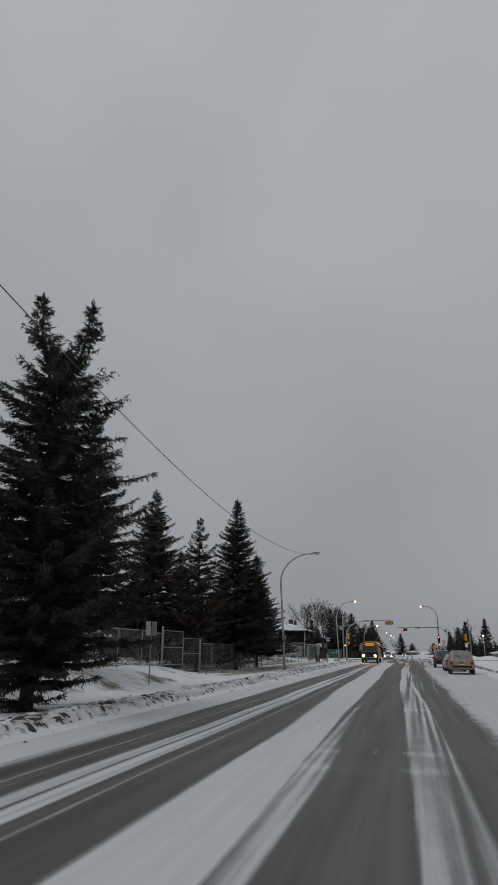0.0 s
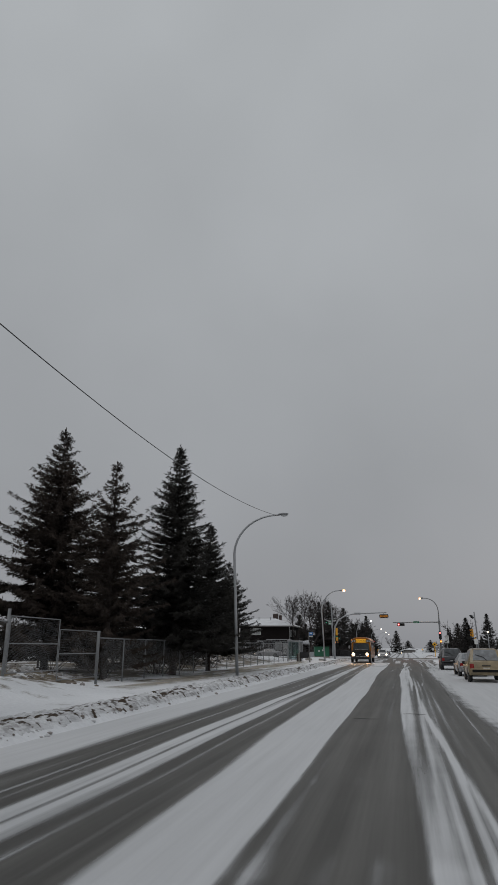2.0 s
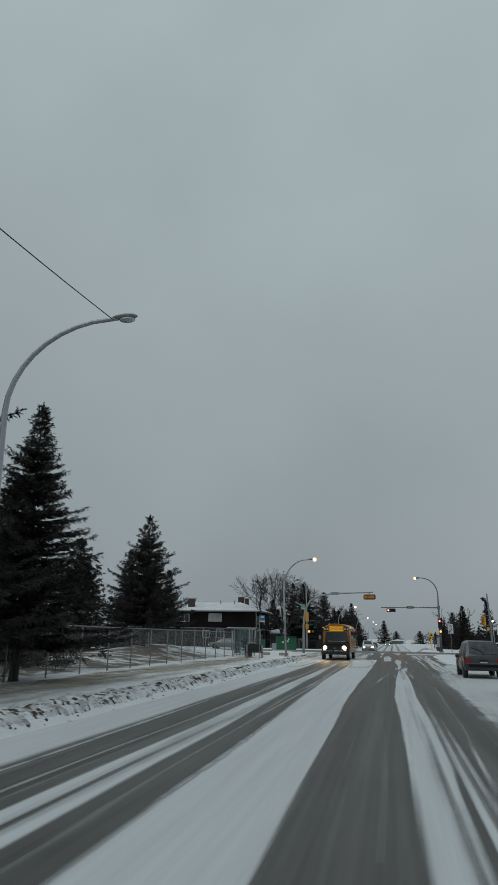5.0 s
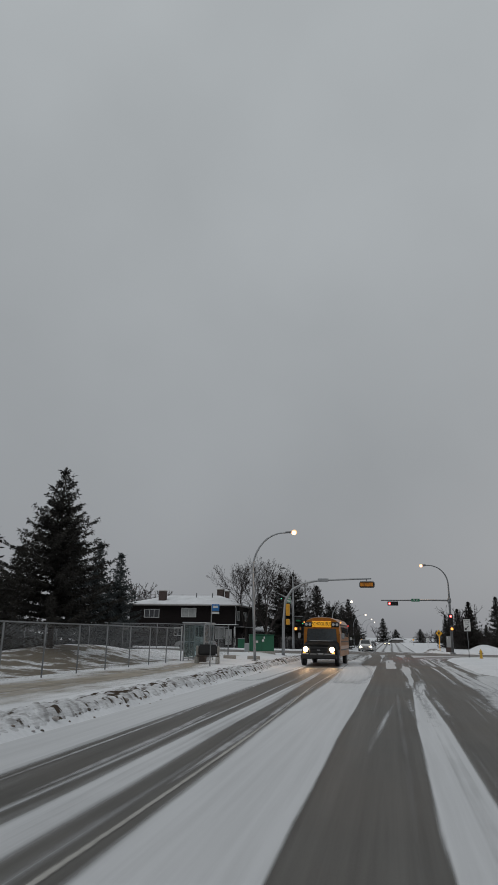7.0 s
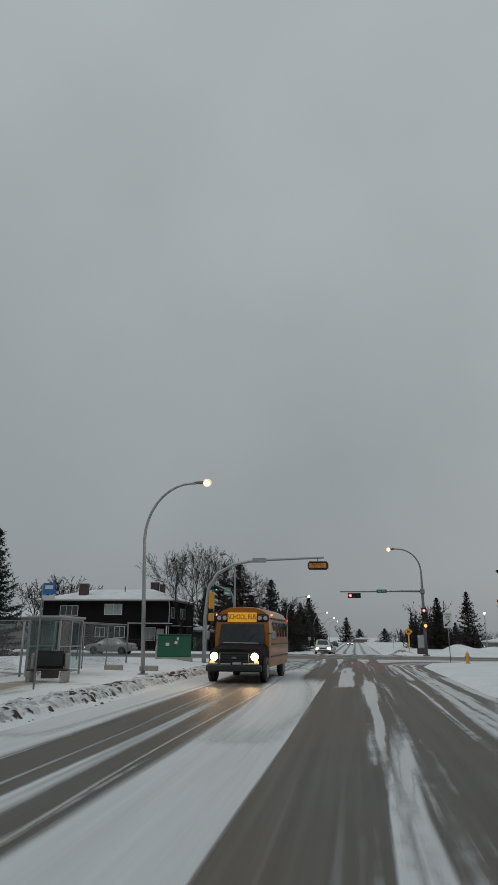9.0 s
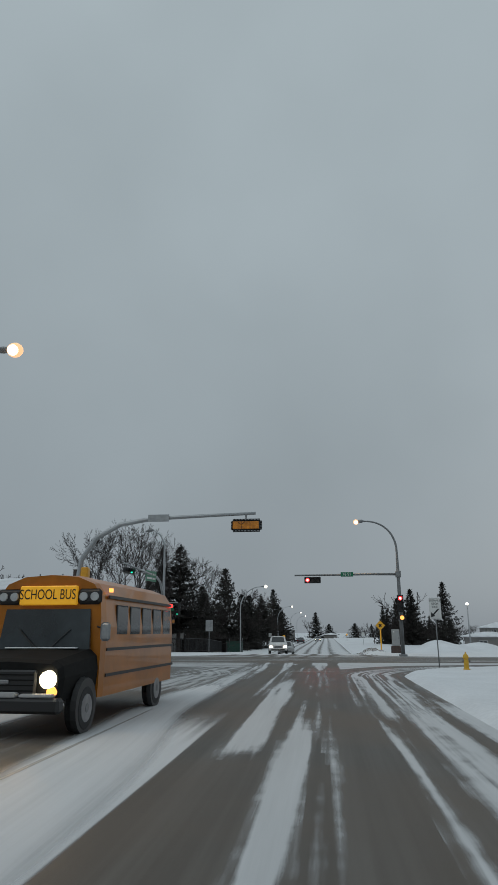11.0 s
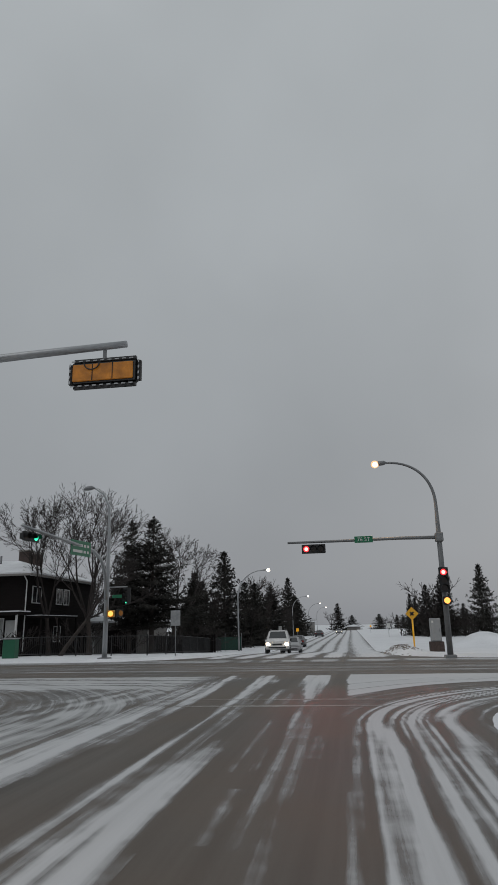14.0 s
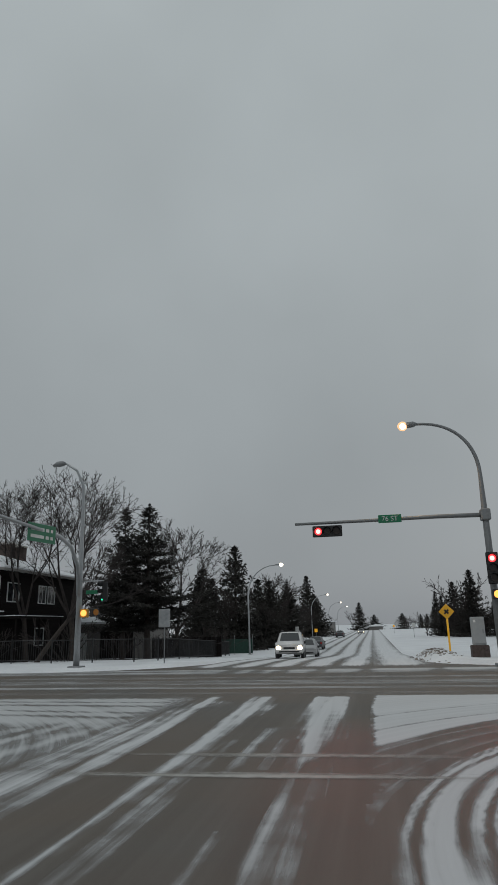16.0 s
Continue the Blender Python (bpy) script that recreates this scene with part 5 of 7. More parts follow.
def signal_head(parent, name, m, lens, colour_lit, vertical=True, body="black", size=0.15):
    """A three-lens traffic signal; lens names the lit one (0 first)."""
    n = 3
    step = size * 2.35
    L = step * n
    bm = bmesh.new()
    if vertical:
        box(-step * 0.62, step * 0.62, -0.02, 0.02, -L / 2 - 0.05, L / 2 + 0.05, 0.03, bm)
        box(-step * 0.42, step * 0.42, 0.0, 0.22, -L / 2, L / 2, 0.03, bm)
    else:
        box(-L / 2 - 0.05, L / 2 + 0.05, -0.02, 0.02, -step * 0.62, step * 0.62, 0.03, bm)
        box(-L / 2, L / 2, 0.0, 0.22, -step * 0.42, step * 0.42, 0.03, bm)
    ob = part(name, bm, body, parent)
    ob.matrix_basis = m
    for k in range(n):
        q = (1 - k) * step
        c = (0, -0.03, q) if vertical else (-q, -0.03, 0)
        lit = k == lens
        part("lens", disc((c[0], -0.02, c[2]), (0, -1, 0), size * 0.93, 0.02, 18), colour_lit if lit else "dark_lens", ob, "glowing lens" if lit else "dark lens")
        if lit and colour_lit == "red_lit":
            part("lamp_core", disc((c[0], -0.041, c[2]), (0, -1, 0), size * 0.58, 0.012, 16), "red_core", ob, "brightest part of the lit lens")
        hood = bmesh.new()
        ring = []
        for a in range(13):
            t = math.pi * (-0.12 + 1.24 * a / 12)
            ring.append((c[0] + math.cos(t) * size * 1.04, c[2] + math.sin(t) * size * 1.04))
        fr = [hood.verts.new((x, -0.02, z)) for x, z in ring]
        bk = [hood.verts.new((x, -0.24, z)) for x, z in ring]
        for a in range(12):
            hood.faces.new((fr[a], fr[a + 1], bk[a + 1], bk[a]))
        bmesh.ops.solidify(hood, geom=hood.faces[:], thickness=0.008)
        part("visor", hood, body, ob)
    return ob


def pedestrian_box(parent, m, lit=None, body="yellow"):
    ob = part("crossing_light", box(-0.2, 0.2, -0.12, 0.12, -0.2, 0.2, 0.03), body, parent)
    ob.matrix_basis = m
    if lit:
        part("lens", disc((0, -0.115, 0), (0, -1, 0), 0.155, 0.025, 16), lit, ob, "glowing amber hand panel")
    return ob


def letters(text, size, mat, parent, m, name="lettering"):
    cu = bpy.data.curves.new(name, "FONT")
    cu.body, cu.size, cu.align_x, cu.align_y, cu.extrude = text, size, "CENTER", "CENTER", 0.002
    tmp = new("tmp", cu)
    me = bpy.data.meshes.new_from_object(tmp.evaluated_get(bpy.context.evaluated_depsgraph_get()))
    bpy.data.objects.remove(tmp)
    bpy.data.curves.remove(cu)
    me.materials.clear()
    me.materials.append(M[mat])
    ob = new(name, me)
    ob.parent = parent
    ob.matrix_basis = m @ pose(0, 0, 0, 90)
    return ob


# near mast on the far-left corner: arm over the street with a panel seen from behind
mast = thing("signal_mast", pose(-10.23, 113.7, 0.1), "galvanised traffic signal mast with a long curved arm", "traffic signal", "signal masts")
mp = [(0, 0, 0), (0.01, 0, 1.6), (0.03, 0, 2.9), (0.2, 0, 4.6), (0.77, 0, 5.5), (1.81, 0, 6.06), (2.87, 0, 6.24), (3.93, -0.02, 6.31), (5.8, -0.04, 6.37), (7.55, -0.05, 6.42)]
part("pole", tube(mp, [0.14, 0.13, 0.12, 0.11, 0.1, 0.095, 0.09, 0.08, 0.07, 0.06], 12), "galv", mast, smooth=True)
part("base_plate", box(-0.26, 0.26, -0.26, 0.26, -0.05, 0.08, 0.02), "galv_dark", mast)
part("arm_sign", box(3.02, 3.92, -0.14, -0.10, 6.14, 6.44, 0.01), "sign_back", mast, "bare back of a street name plate")
panel = part("signal_panel", box(6.52, 7.81, -0.06, 0.05, 5.66, 6.20, 0.09, seg=3), "black", mast, "black-rimmed amber signal backboard hung under the arm")
# The amber gets a little added glow, though no lamp faces this way.
part("amber_face", box(6.60, 7.68, -0.085, -0.055, 5.78, 6.09, 0.012), "panel_glow", panel, "worn amber housings of a signal seen from behind")
for k in range(9):
    part("rim_stud", box(6.57 + 0.13 * k, 6.64 + 0.13 * k, -0.068, -0.058, 5.69, 5.712), "galv", panel)
    part("rim_stud", box(6.57 + 0.13 * k, 6.64 + 0.13 * k, -0.068, -0.058, 6.148, 6.165), "galv", panel)
for k in range(4):
    for x in (6.535, 7.765):
        part("rim_stud", box(x, x + 0.022, -0.068, -0.058, 5.75 + 0.105 * k, 5.80 + 0.105 * k), "galv", panel)
for x in (6.96, 7.32):
    part("housing_joint", box(x - 0.008, x + 0.008, -0.09, -0.083, 5.785, 6.085), "bark", panel)
part("cable_loop", tube([(6.95 + 0.14 * math.cos(a), -0.1, 6.11 - 0.13 * math.sin(a)) for a in [math.pi * k / 8 for k in range(9)]], 0.012, 5), "black", panel)
part("hanger", tube([(7.15, -0.02, 6.18), (7.15, -0.02, 6.42)], 0.035, 8), "galv_dark", mast)
for dz, hh in ((3.3, 1.0), (2.55, 0.48)):
    part("side_signal", box(0.24, 0.56, -0.16, 0.16, dz, dz + hh, 0.05), "yellow", mast, "yellow signal housing seen from behind")

# far mast: red signals over the street, a street name plate and a lamp on top
far = thing("signal_mast", pose(5.7, 138.9, gz(5.7, 141.8) - 0.05), "dark steel signal mast with red lights and a lamp on top", "traffic signal", "signal masts")
fp = [(0, 0, 0), (0, 0, 3), (0, 0, 6.0)] + [(-2.45 + 2.45 * math.cos(a) ** 0.9, 0, 7.65 + 2.45 * math.sin(a) ** 0.9) for a in [math.pi / 2 * k / 14 for k in range(15)]]
part("pole", tube(fp, [0.15, 0.14, 0.13] + [0.085 - 0.002 * k for k in range(15)], 12), "galv_dark", far, smooth=True)
part("base_plate", box(-0.28, 0.28, -0.28, 0.28, -0.05, 0.1, 0.02), "galv_dark", far)
part("arm", tube([(0.1, -0.05, 5.95), (-2.0, -0.05, 5.98), (-5.0, -0.05, 5.95), (-7.95, -0.05, 5.94)], [0.1, 0.09, 0.075, 0.06], 10), "galv_dark", far, smooth=True)
part("collar", box(-0.2, 0.2, -0.22, 0.2, 5.72, 6.2, 0.04), "galv_dark", far)
signal_head(far, "arm_signal", pose(-6.56, -0.2, 5.56), 0, "red_lit", vertical=False, size=0.165)
signal_head(far, "pole_signal", pose(0.0, -0.32, 3.75), 0, "red_lit", vertical=True, size=0.165)
pedestrian_box(far, pose(0.05, -0.30, 2.72), "amber_lit", "black")
plate = part("name_plate", box(-4.38, -3.42, -0.19, -0.16, 5.80, 6.14, 0.008), "green_sign", far, "green street name plate with white letters")
letters("76 ST", 0.29, "white_sign", plate, pose(-3.9, -0.198, 5.965))
hd = tube([(-2.40, 0, 10.11), (-2.55, 0, 10.11), (-2.80, 0, 10.09), (-3.05, 0, 10.06)], [0.06, 0.13, 0.14, 0.04], 10)
part("lamp_head", hd, "galv_dark", far, "cobra-head housing", smooth=True)
# Oversized lens ball again, its orange rim imitating the halo.
ln = bmesh.new()
bmesh.ops.create_uvsphere(ln, u_segments=12, v_segments=8, radius=0.5)
for v in ln.verts:
    v.co = Vector((-3.02 + v.co.x * 0.44, v.co.y * 0.40, 10.05 + v.co.z * 0.42))
part("lens", ln, "street_lit", far, "warm lens enlarged to show its glare", smooth=True)
lamp_core(far, -3.02, -0.12, 10.01)

# far-left corner pole: arm with a green plate, lamp on top, signals for the cross street
cor = thing("signal_mast", pose(-13.3, 141.4, gz(-13.3, 141.8) - 0.05), "galvanised signal mast with a green name plate on its arm", "traffic signal", "signal masts")
part("pole", tube([(0, 0, 0), (0, 0, 4), (0, 0, 7.0), (-0.05, 0, 8.9), (-0.40, -0.1, 9.7), (-1.0, -0.2, 10.1)], [0.15, 0.13, 0.09, 0.07, 0.06, 0.05], 12), "galv", cor, smooth=True)
part("base_plate", box(-0.32, 0.32, -0.32, 0.32, -0.05, 0.12, 0.02), "galv_dark", cor)
part("arm", tube([(0.0, -0.12, 3.4), (0.0, -0.35, 4.8), (0.0, -1.2, 5.65), (0.0, -2.4, 5.98), (-0.1, -5.2, 6.12), (-0.3, -10.2, 6.3)], [0.1, 0.1, 0.095, 0.09, 0.075, 0.06], 10), "galv", cor, smooth=True)
pl2 = part("name_plate", box(-0.95, 0.95, -0.02, 0.02, -0.40, 0.40, 0.01), "green_sign", cor, "large green street name plate with pale writing")
pl2.matrix_basis = pose(-0.02, -4.1, 5.92, 0, 0, 80)
for k, (a, b) in enumerate(((-0.78, 0.12), (0.24, 0.46), (0.58, 0.74))):
    part("writing_bar", box(a, b, -0.028, -0.018, 0.08, 0.22), "white_sign", pl2, "pale bar of writing")
    part("writing_bar", box(a, b, -0.028, -0.018, -0.24, -0.10), "white_sign", pl2, "pale bar of writing")
part("lamp_head", tube([(-1.0, -0.2, 10.1), (-1.15, -0.22, 10.1), (-1.4, -0.26, 10.07), (-1.65, -0.3, 10.0)], [0.06, 0.14, 0.15, 0.05], 10), "galv_dark", cor, "unlit cobra-head housing", smooth=True)
sgn = signal_head(cor, "side_signal", pose(1.25, -0.1, 3.55, 0, 0, -55), 2, "green_lit", size=0.13)
part("bracket", box(0.1, 1.25, -0.03, 0.03, 4.05, 4.11), "galv", cor)
part("small_plate", box(0.35, 0.95, -0.03, -0.01, 3.45, 3.63), "green_sign", cor)
pedestrian_box(cor, pose(0.36, -0.12, 2.55), "amber_lit", "yellow")
pedestrian_box(cor, pose(0.82, -0.02, 2.58, 0, 0, 60), "amber_dull", "black")
sgl = signal_head(cor, "arm_signal", pose(-0.15, -9.6, 5.85, 0, 0, 78), 2, "green_lit", vertical=False, size=0.15)


# ---- what the lit lamps give off ----
for nm, at, energy in (("street_lamp_light", (-7.45, 101.4, 8.2), 240), ("mast_lamp_light", (2.7, 138.9, 9.7), 220)):
    ld = bpy.data.lights.new(nm, "SPOT")
    ld.energy, ld.color, ld.shadow_soft_size, ld.spot_size, ld.spot_blend = energy, (1.0, 0.58, 0.26), 0.15, radians(140), 0.6
    new(nm, ld).location = at
for nm, at in (("red_signal_light", (-1.2, 138.0, 5.55)), ("red_pole_light", (5.7, 137.9, 4.15))):
    ld = bpy.data.lights.new(nm, "SPOT")
    ld.energy, ld.color, ld.shadow_soft_size, ld.spot_size, ld.spot_blend = 300, (1.0, 0.06, 0.04), 0.14, radians(15), 1.0
    new(nm, ld).matrix_world = look(at, (0.9, 118.0, 0.0))

for dx in (-0.80, 0.80):
    ld = bpy.data.lights.new("bus_headlight", "SPOT")
    ld.energy, ld.color, ld.shadow_soft_size, ld.spot_size, ld.spot_blend = 160, (1.0, 0.60, 0.30), 0.12, radians(62), 1.0
    new("bus_headlight", ld).matrix_world = look((-5.7 + dx, 98.75, 0.99), (-6.1 + dx * 1.5, 82.0, -0.4))


# ---- fences ----
def chain_fence(x0, y0, x1, y1, height, label, spacing=3.0, rise=0.12):
    """Posts, top rail and woven wire of a chain-link fence."""
    L = math.hypot(x1 - x0, y1 - y0)
    fence = thing("chain_link_fence", Matrix.Identity(4), label, "fence", "chain-link fences")
    n = max(1, round(L / spacing))
    tops = []
    for k in range(n + 1):
        u = k / n
        x, y = x0 + (x1 - x0) * u, y0 + (y1 - y0) * u
        z = gz(x, y)
        r = 0.05 if k in (0, n) else 0.033
        part("post", tube([(x, y, z - 0.1), (x, y, z + height + (0.15 if k in (0, n) else 0.02))], r, 8), "galv_dark" if k not in (0, n) else "galv", fence, smooth=True)
        tops.append(Vector((x, y, z + height)))
    part("top_rail", tube(tops, 0.026, 6), "galv_dark", fence, smooth=True)
    V, F = [], []
    cell, w = 0.085, 0.0042
    d = Vector((x1 - x0, y1 - y0, 0)).normalized()

    def zbase(s):
        q = min(max(s / L, 0), 1)
        return gz(x0 + (x1 - x0) * q, y0 + (y1 - y0) * q) + 0.04
    bases = [zbase(L * k / 60) for k in range(61)]

    def base_at(s):
        q = min(max(s / L * 60, 0), 59.999)
        i = int(q)
        return bases[i] + (bases[i + 1] - bases[i]) * (q - i)
    for sgn in (1, -1):
        s = -height
        while s < L + height:
            a, b = (s, s + height) if sgn > 0 else (s + height, s)
            # clip the slanting wire to the fence
            pts = []
            for u in (0.0, 0.5, 1.0):
                q = a + (b - a) * u
                pts.append((q, height * u))
            for (qa, za), (qb, zb) in zip(pts, pts[1:]):
                if min(qa, qb) < 0 or max(qa, qb) > L:
                    continue
                A = Vector((x0, y0, 0)) + d * qa + Vector((0, 0, base_at(qa) + za))
                B = Vector((x0, y0, 0)) + d * qb + Vector((0, 0, base_at(qb) + zb))
                o = d * w
                i = len(V)
                V += [A - o, A + o, B + o, B - o]
                F.append((i, i + 1, i + 2, i + 3))
            s += cell
    mesh = mesh_object("wire_mesh", V, F, "wire")
    mesh.parent = fence
    return fence


FL = "grey galvanised chain-link fence along the snowy yard"
chain_fence(-14.2, 16.0, -14.1, 37.6, 1.85, FL)
chain_fence(-14.1, 45.0, -14.5, 98.6, 2.0, FL)
chain_fence(-14.5, 101.6, -14.57, 111.8, 2.2, FL)
chain_fence(-14.57, 111.8, -40.0, 112.6, 2.2, FL)
# the gate, two leaves
gate = thing("chain_link_gate", Matrix.Identity(4), "closed chain-link gate with two tall posts", "gate")
for a, b in ((37.75, 41.3), (41.4, 44.85)):
    zz = gz(-14.1, a) + 0.12
    leaf = part("gate_frame", tube([(-14.1, a, zz), (-14.1, b, zz), (-14.1, b, zz + 1.95), (-14.1, a, zz + 1.95), (-14.1, a, zz)], 0.022, 6), "galv_dark", gate)
    tube_bm = tube([(-14.1, a, zz + 1.0), (-14.1, b, zz + 1.0)], 0.02, 6)
    part("brace", tube_bm, "galv_dark", gate)
    V, F = [], []
    for k in range(int((b - a) / 0.085)):
        for sgn in (1, -1):
            s0 = a + 0.085 * k
            s1 = s0 + sgn * 1.9
            e0, e1 = 0.0, 1.9
            if s1 > b:
                e1, s1 = b - s0, b
            if s1 < a:
                e1, s1 = s0 - a, a
            i = len(V)
            V += [(-14.1, s0 - 0.004, zz + e0), (-14.1, s0 + 0.004, zz + e0), (-14.1, s1 + 0.004, zz + e1), (-14.1, s1 - 0.004, zz + e1)]
            F.append((i, i + 1, i + 2, i + 3))
    wm = mesh_object("wire_mesh", V, F, "wire")
    wm.parent = gate
for y in (37.6, 45.0):
    zz = gz(-14.1, y)
    part("gate_post", tube([(-14.1, y, zz - 0.1), (-14.1, y, zz + 2.3)], 0.06, 10), "galv_dark", gate, smooth=True)


bm = tube([(0, 0, 0), (0, 0, 1.1)], 0.012, 5)
picket_mesh = bpy.data.meshes.new("picket")
bm.to_mesh(picket_mesh)
bm.free()
picket_mesh.materials.append(M["iron"])


def iron_railing(points, label, height=1.25):
    rail = thing("iron_railing", Matrix.Identity(4), label, "fence", "garden railings")
    for (xa, ya), (xb, yb) in zip(points, points[1:]):
        L = math.hypot(xb - xa, yb - ya)
        n = max(1, round(L / 2.4))
        za, zb = gz(xa, ya), gz(xb, yb)
        for h in (0.15, height):
            part("rail", tube([(xa, ya, za + h), (xb, yb, zb + h)], 0.025, 5), "iron", rail)
        for k in range(n + 1):
            u = k / n
            x, y = xa + (xb - xa) * u, ya + (yb - ya) * u
            part("post", tube([(x, y, gz(x, y) - 0.1), (x, y, gz(x, y) + height + 0.1)], 0.04, 5), "iron", rail)
        m = int(L / 0.14)
        if xa < -29:
            bm = bmesh.new()
            for k in range(m):
                u = (k + 0.5) / m
                x, y, z = xa + (xb - xa) * u, ya + (yb - ya) * u, za + (zb - za) * u
                tube([(x, y, z + 0.15), (x, y, z + height)], 0.011, 4, bm, False)
            tagged(part("railing_infill", bm, "iron", rail), kind="stuff")
            continue
        for k in range(m):
            u = (k + 0.5) / m
            ob = new("picket", picket_mesh)
            ob.parent = rail
            ob.matrix_basis = pose(xa + (xb - xa) * u, ya + (yb - ya) * u, za + (zb - za) * u + 0.15)
    return rail


iron_railing([(-42, 147.0), (-30, 147.0), (-20, 147.2), (-12.6, 147.4), (-11.6, 153), (-11.8, 161), (-12.4, 172)], "low black iron railing round the corner garden")


# ---- the corner house and other buildings ----
def window(parent, x0, x1, z0, z1, y, mats="pane", mullions=1, side=None):
    """A framed window on a wall that faces -y (side None) or +x (side = wall x; x then runs along y)."""
    def bx(a, b, c, d, e, f):
        if side is None:
            return box(a, b, c, d, e, f)
        return box(side - d + y, side - c + y, a, b, e, f)
    w = part("window", bx(x0, x1, y - 0.03, y - 0.005, z0, z1), mats, parent, "glass pane")
    t = 0.07
    for a, b, c, d in ((x0 - t, x1 + t, z1, z1 + t), (x0 - t, x1 + t, z0 - t, z0), (x0 - t, x0, z0, z1), (x1, x1 + t, z0, z1)):
        part("frame", bx(a, b, y - 0.07, y - 0.003, c, d), "white_trim", w)
    for k in range(mullions):
        xm = x0 + (x1 - x0) * (k + 1) / (mullions + 1)
        part("mullion", bx(xm - 0.03, xm + 0.03, y - 0.055, y - 0.028, z0, z1), "white_trim", w)
    return w


def hip_roof(x0, x1, y0, y1, z, rise, over, inset, thick=0.18):
    bm = bmesh.new()
    a = [bm.verts.new(p) for p in ((x0 - over, y0 - over, z), (x1 + over, y0 - over, z), (x1 + over, y1 + over, z), (x0 - over, y1 + over, z))]
    b = [bm.verts.new((v.co.x, v.co.y, z + thick)) for v in a]
    ym = (y0 + y1) / 2
    r0, r1 = bm.verts.new((x0 + inset, ym, z + rise)), bm.verts.new((x1 - inset, ym, z + rise))
    bm.faces.new(a[::-1])
    for k in range(4):
        bm.faces.new((a[k], a[(k + 1) % 4], b[(k + 1) % 4], b[k]))
    bm.faces.new((b[0], b[1], r1, r0))
    bm.faces.new((b[1], b[2], r1))
    bm.faces.new((b[2], b[3], r0, r1))
    bm.faces.new((b[3], b[0], r0))
    return bm


def siding_wall(parent, x0, x1, y0, y1, z0, z1, mat):
    """Four walls as a shell with a recessed band between the storeys."""
    bm = box(x0, x1, y0, y1, z0, z1, 0.02)
    ob = part("wall", bm, mat, parent)
    n = int((z1 - z0) / 0.25)
    for k in range(1, n):
        zz = z0 + (z1 - z0) * k / n
        part("siding_board", box(x0 - 0.012, x1 + 0.012, y0 - 0.012, y1 + 0.012, zz - 0.10, zz + 0.10, 0.008), mat, ob)
    return ob


house = thing("house", Matrix.Identity(4), "long dark brown two-storey house with a snowy roof", "house", "houses")
wall_l = siding_wall(house, -38.8, -22.8, 150.0, 162.5, -0.6, 5.75, "siding")
part("roof", hip_roof(-38.8, -22.8, 150.0, 162.5, 5.75, 1.75, 0.65, 4.0), "roof_snow", house, "low hipped roof under snow")
part("gutter", box(-39.5, -22.1, 149.22, 149.36, 5.66, 5.82, 0.02), "siding_grey", house, "pale gutter")
part("gutter", box(-22.18, -22.06, 149.3, 163.2, 5.66, 5.82, 0.02), "siding_grey", house, "pale gutter")
part("drainpipe", tube([(-22.7, 149.35, 5.7), (-22.72, 149.9, 5.3), (-22.72, 149.92, 0.3)], 0.045, 6), "white_trim", house)
for x, y, z1, w in ((-34.6, 152.2, 7.85, 0.52), (-27.1, 158.0, 8.45, 0.5), (-26.1, 158.2, 8.2, 0.28)):
    ch = part("chimney", box(x - w, x + w, y - 0.4, y + 0.4, 5.9, z1, 0.02), "brick", house, "dark brick chimney")
    part("chimney_cap", box(x - w - 0.06, x + w + 0.06, y - 0.46, y + 0.46, z1 + 0.002, z1 + 0.12, 0.02), "concrete", ch)
for x in (-30.0, -27.5):
    part("roof_vent", tube([(x, 154.5, 6.6), (x, 154.5, 7.75)], 0.08, 8), "galv_dark", house)
for x0, x1, z0, z1, mt, mu in ((-36.5, -34.3, 4.05, 5.1, "pane", 2), (-30.8, -28.7, 4.15, 5.3, "curtain", 1), (-31.8, -30.7, 1.55, 2.6, "pane", 1), (-29.4, -28.2, 1.5, 2.7, "pane", 1)):
    window(house, x0, x1, z0, z1, 149.99, mt, mu)
canopy = part("porch_canopy", box(-27.2, -22.3, 148.2, 150.0, 2.85, 3.05, 0.02), "siding", house, "flat canopy edged with snow")
part("canopy_snow", box(-27.2, -22.3, 148.2, 149.98, 3.054, 3.14, 0.03), "roof_snow", canopy)
part("porch_post", box(-22.62, -22.50, 148.35, 148.47, -0.3, 2.85), "white_trim", house)
window(house, -25.6, -24.4, 1.2, 2.6, 149.99, "curtain", 1)
side_canopy = part("porch_canopy", box(-22.78, -21.5, 150.1, 156.8, 2.66, 2.80, 0.02), "siding", house, "lean-to roof along the side wall")
part("canopy_snow", box(-22.7, -21.52, 150.1, 156.8, 2.804, 2.86, 0.02), "roof_snow", side_canopy)
for y in (150.3, 153.4, 156.6):
    part("porch_post", box(-21.66, -21.56, y - 0.05, y + 0.05, -0.2, 2.66), "siding", house)
part("door", box(-24.2, -23.3, 149.93, 149.99, 0.35, 2.5, 0.01), "white_trim", house, "white front door")
for a, b in ((151.0, 152.4), (155.2, 156.2), (156.6, 157.6)):
    window(house, a, b, 3.8, 4.95, 0.0, "pane", 1, side=-22.8)
window(house, 155.0, 156.2, 0.9, 2.0, 0.0, "pane", 1, side=-22.8)


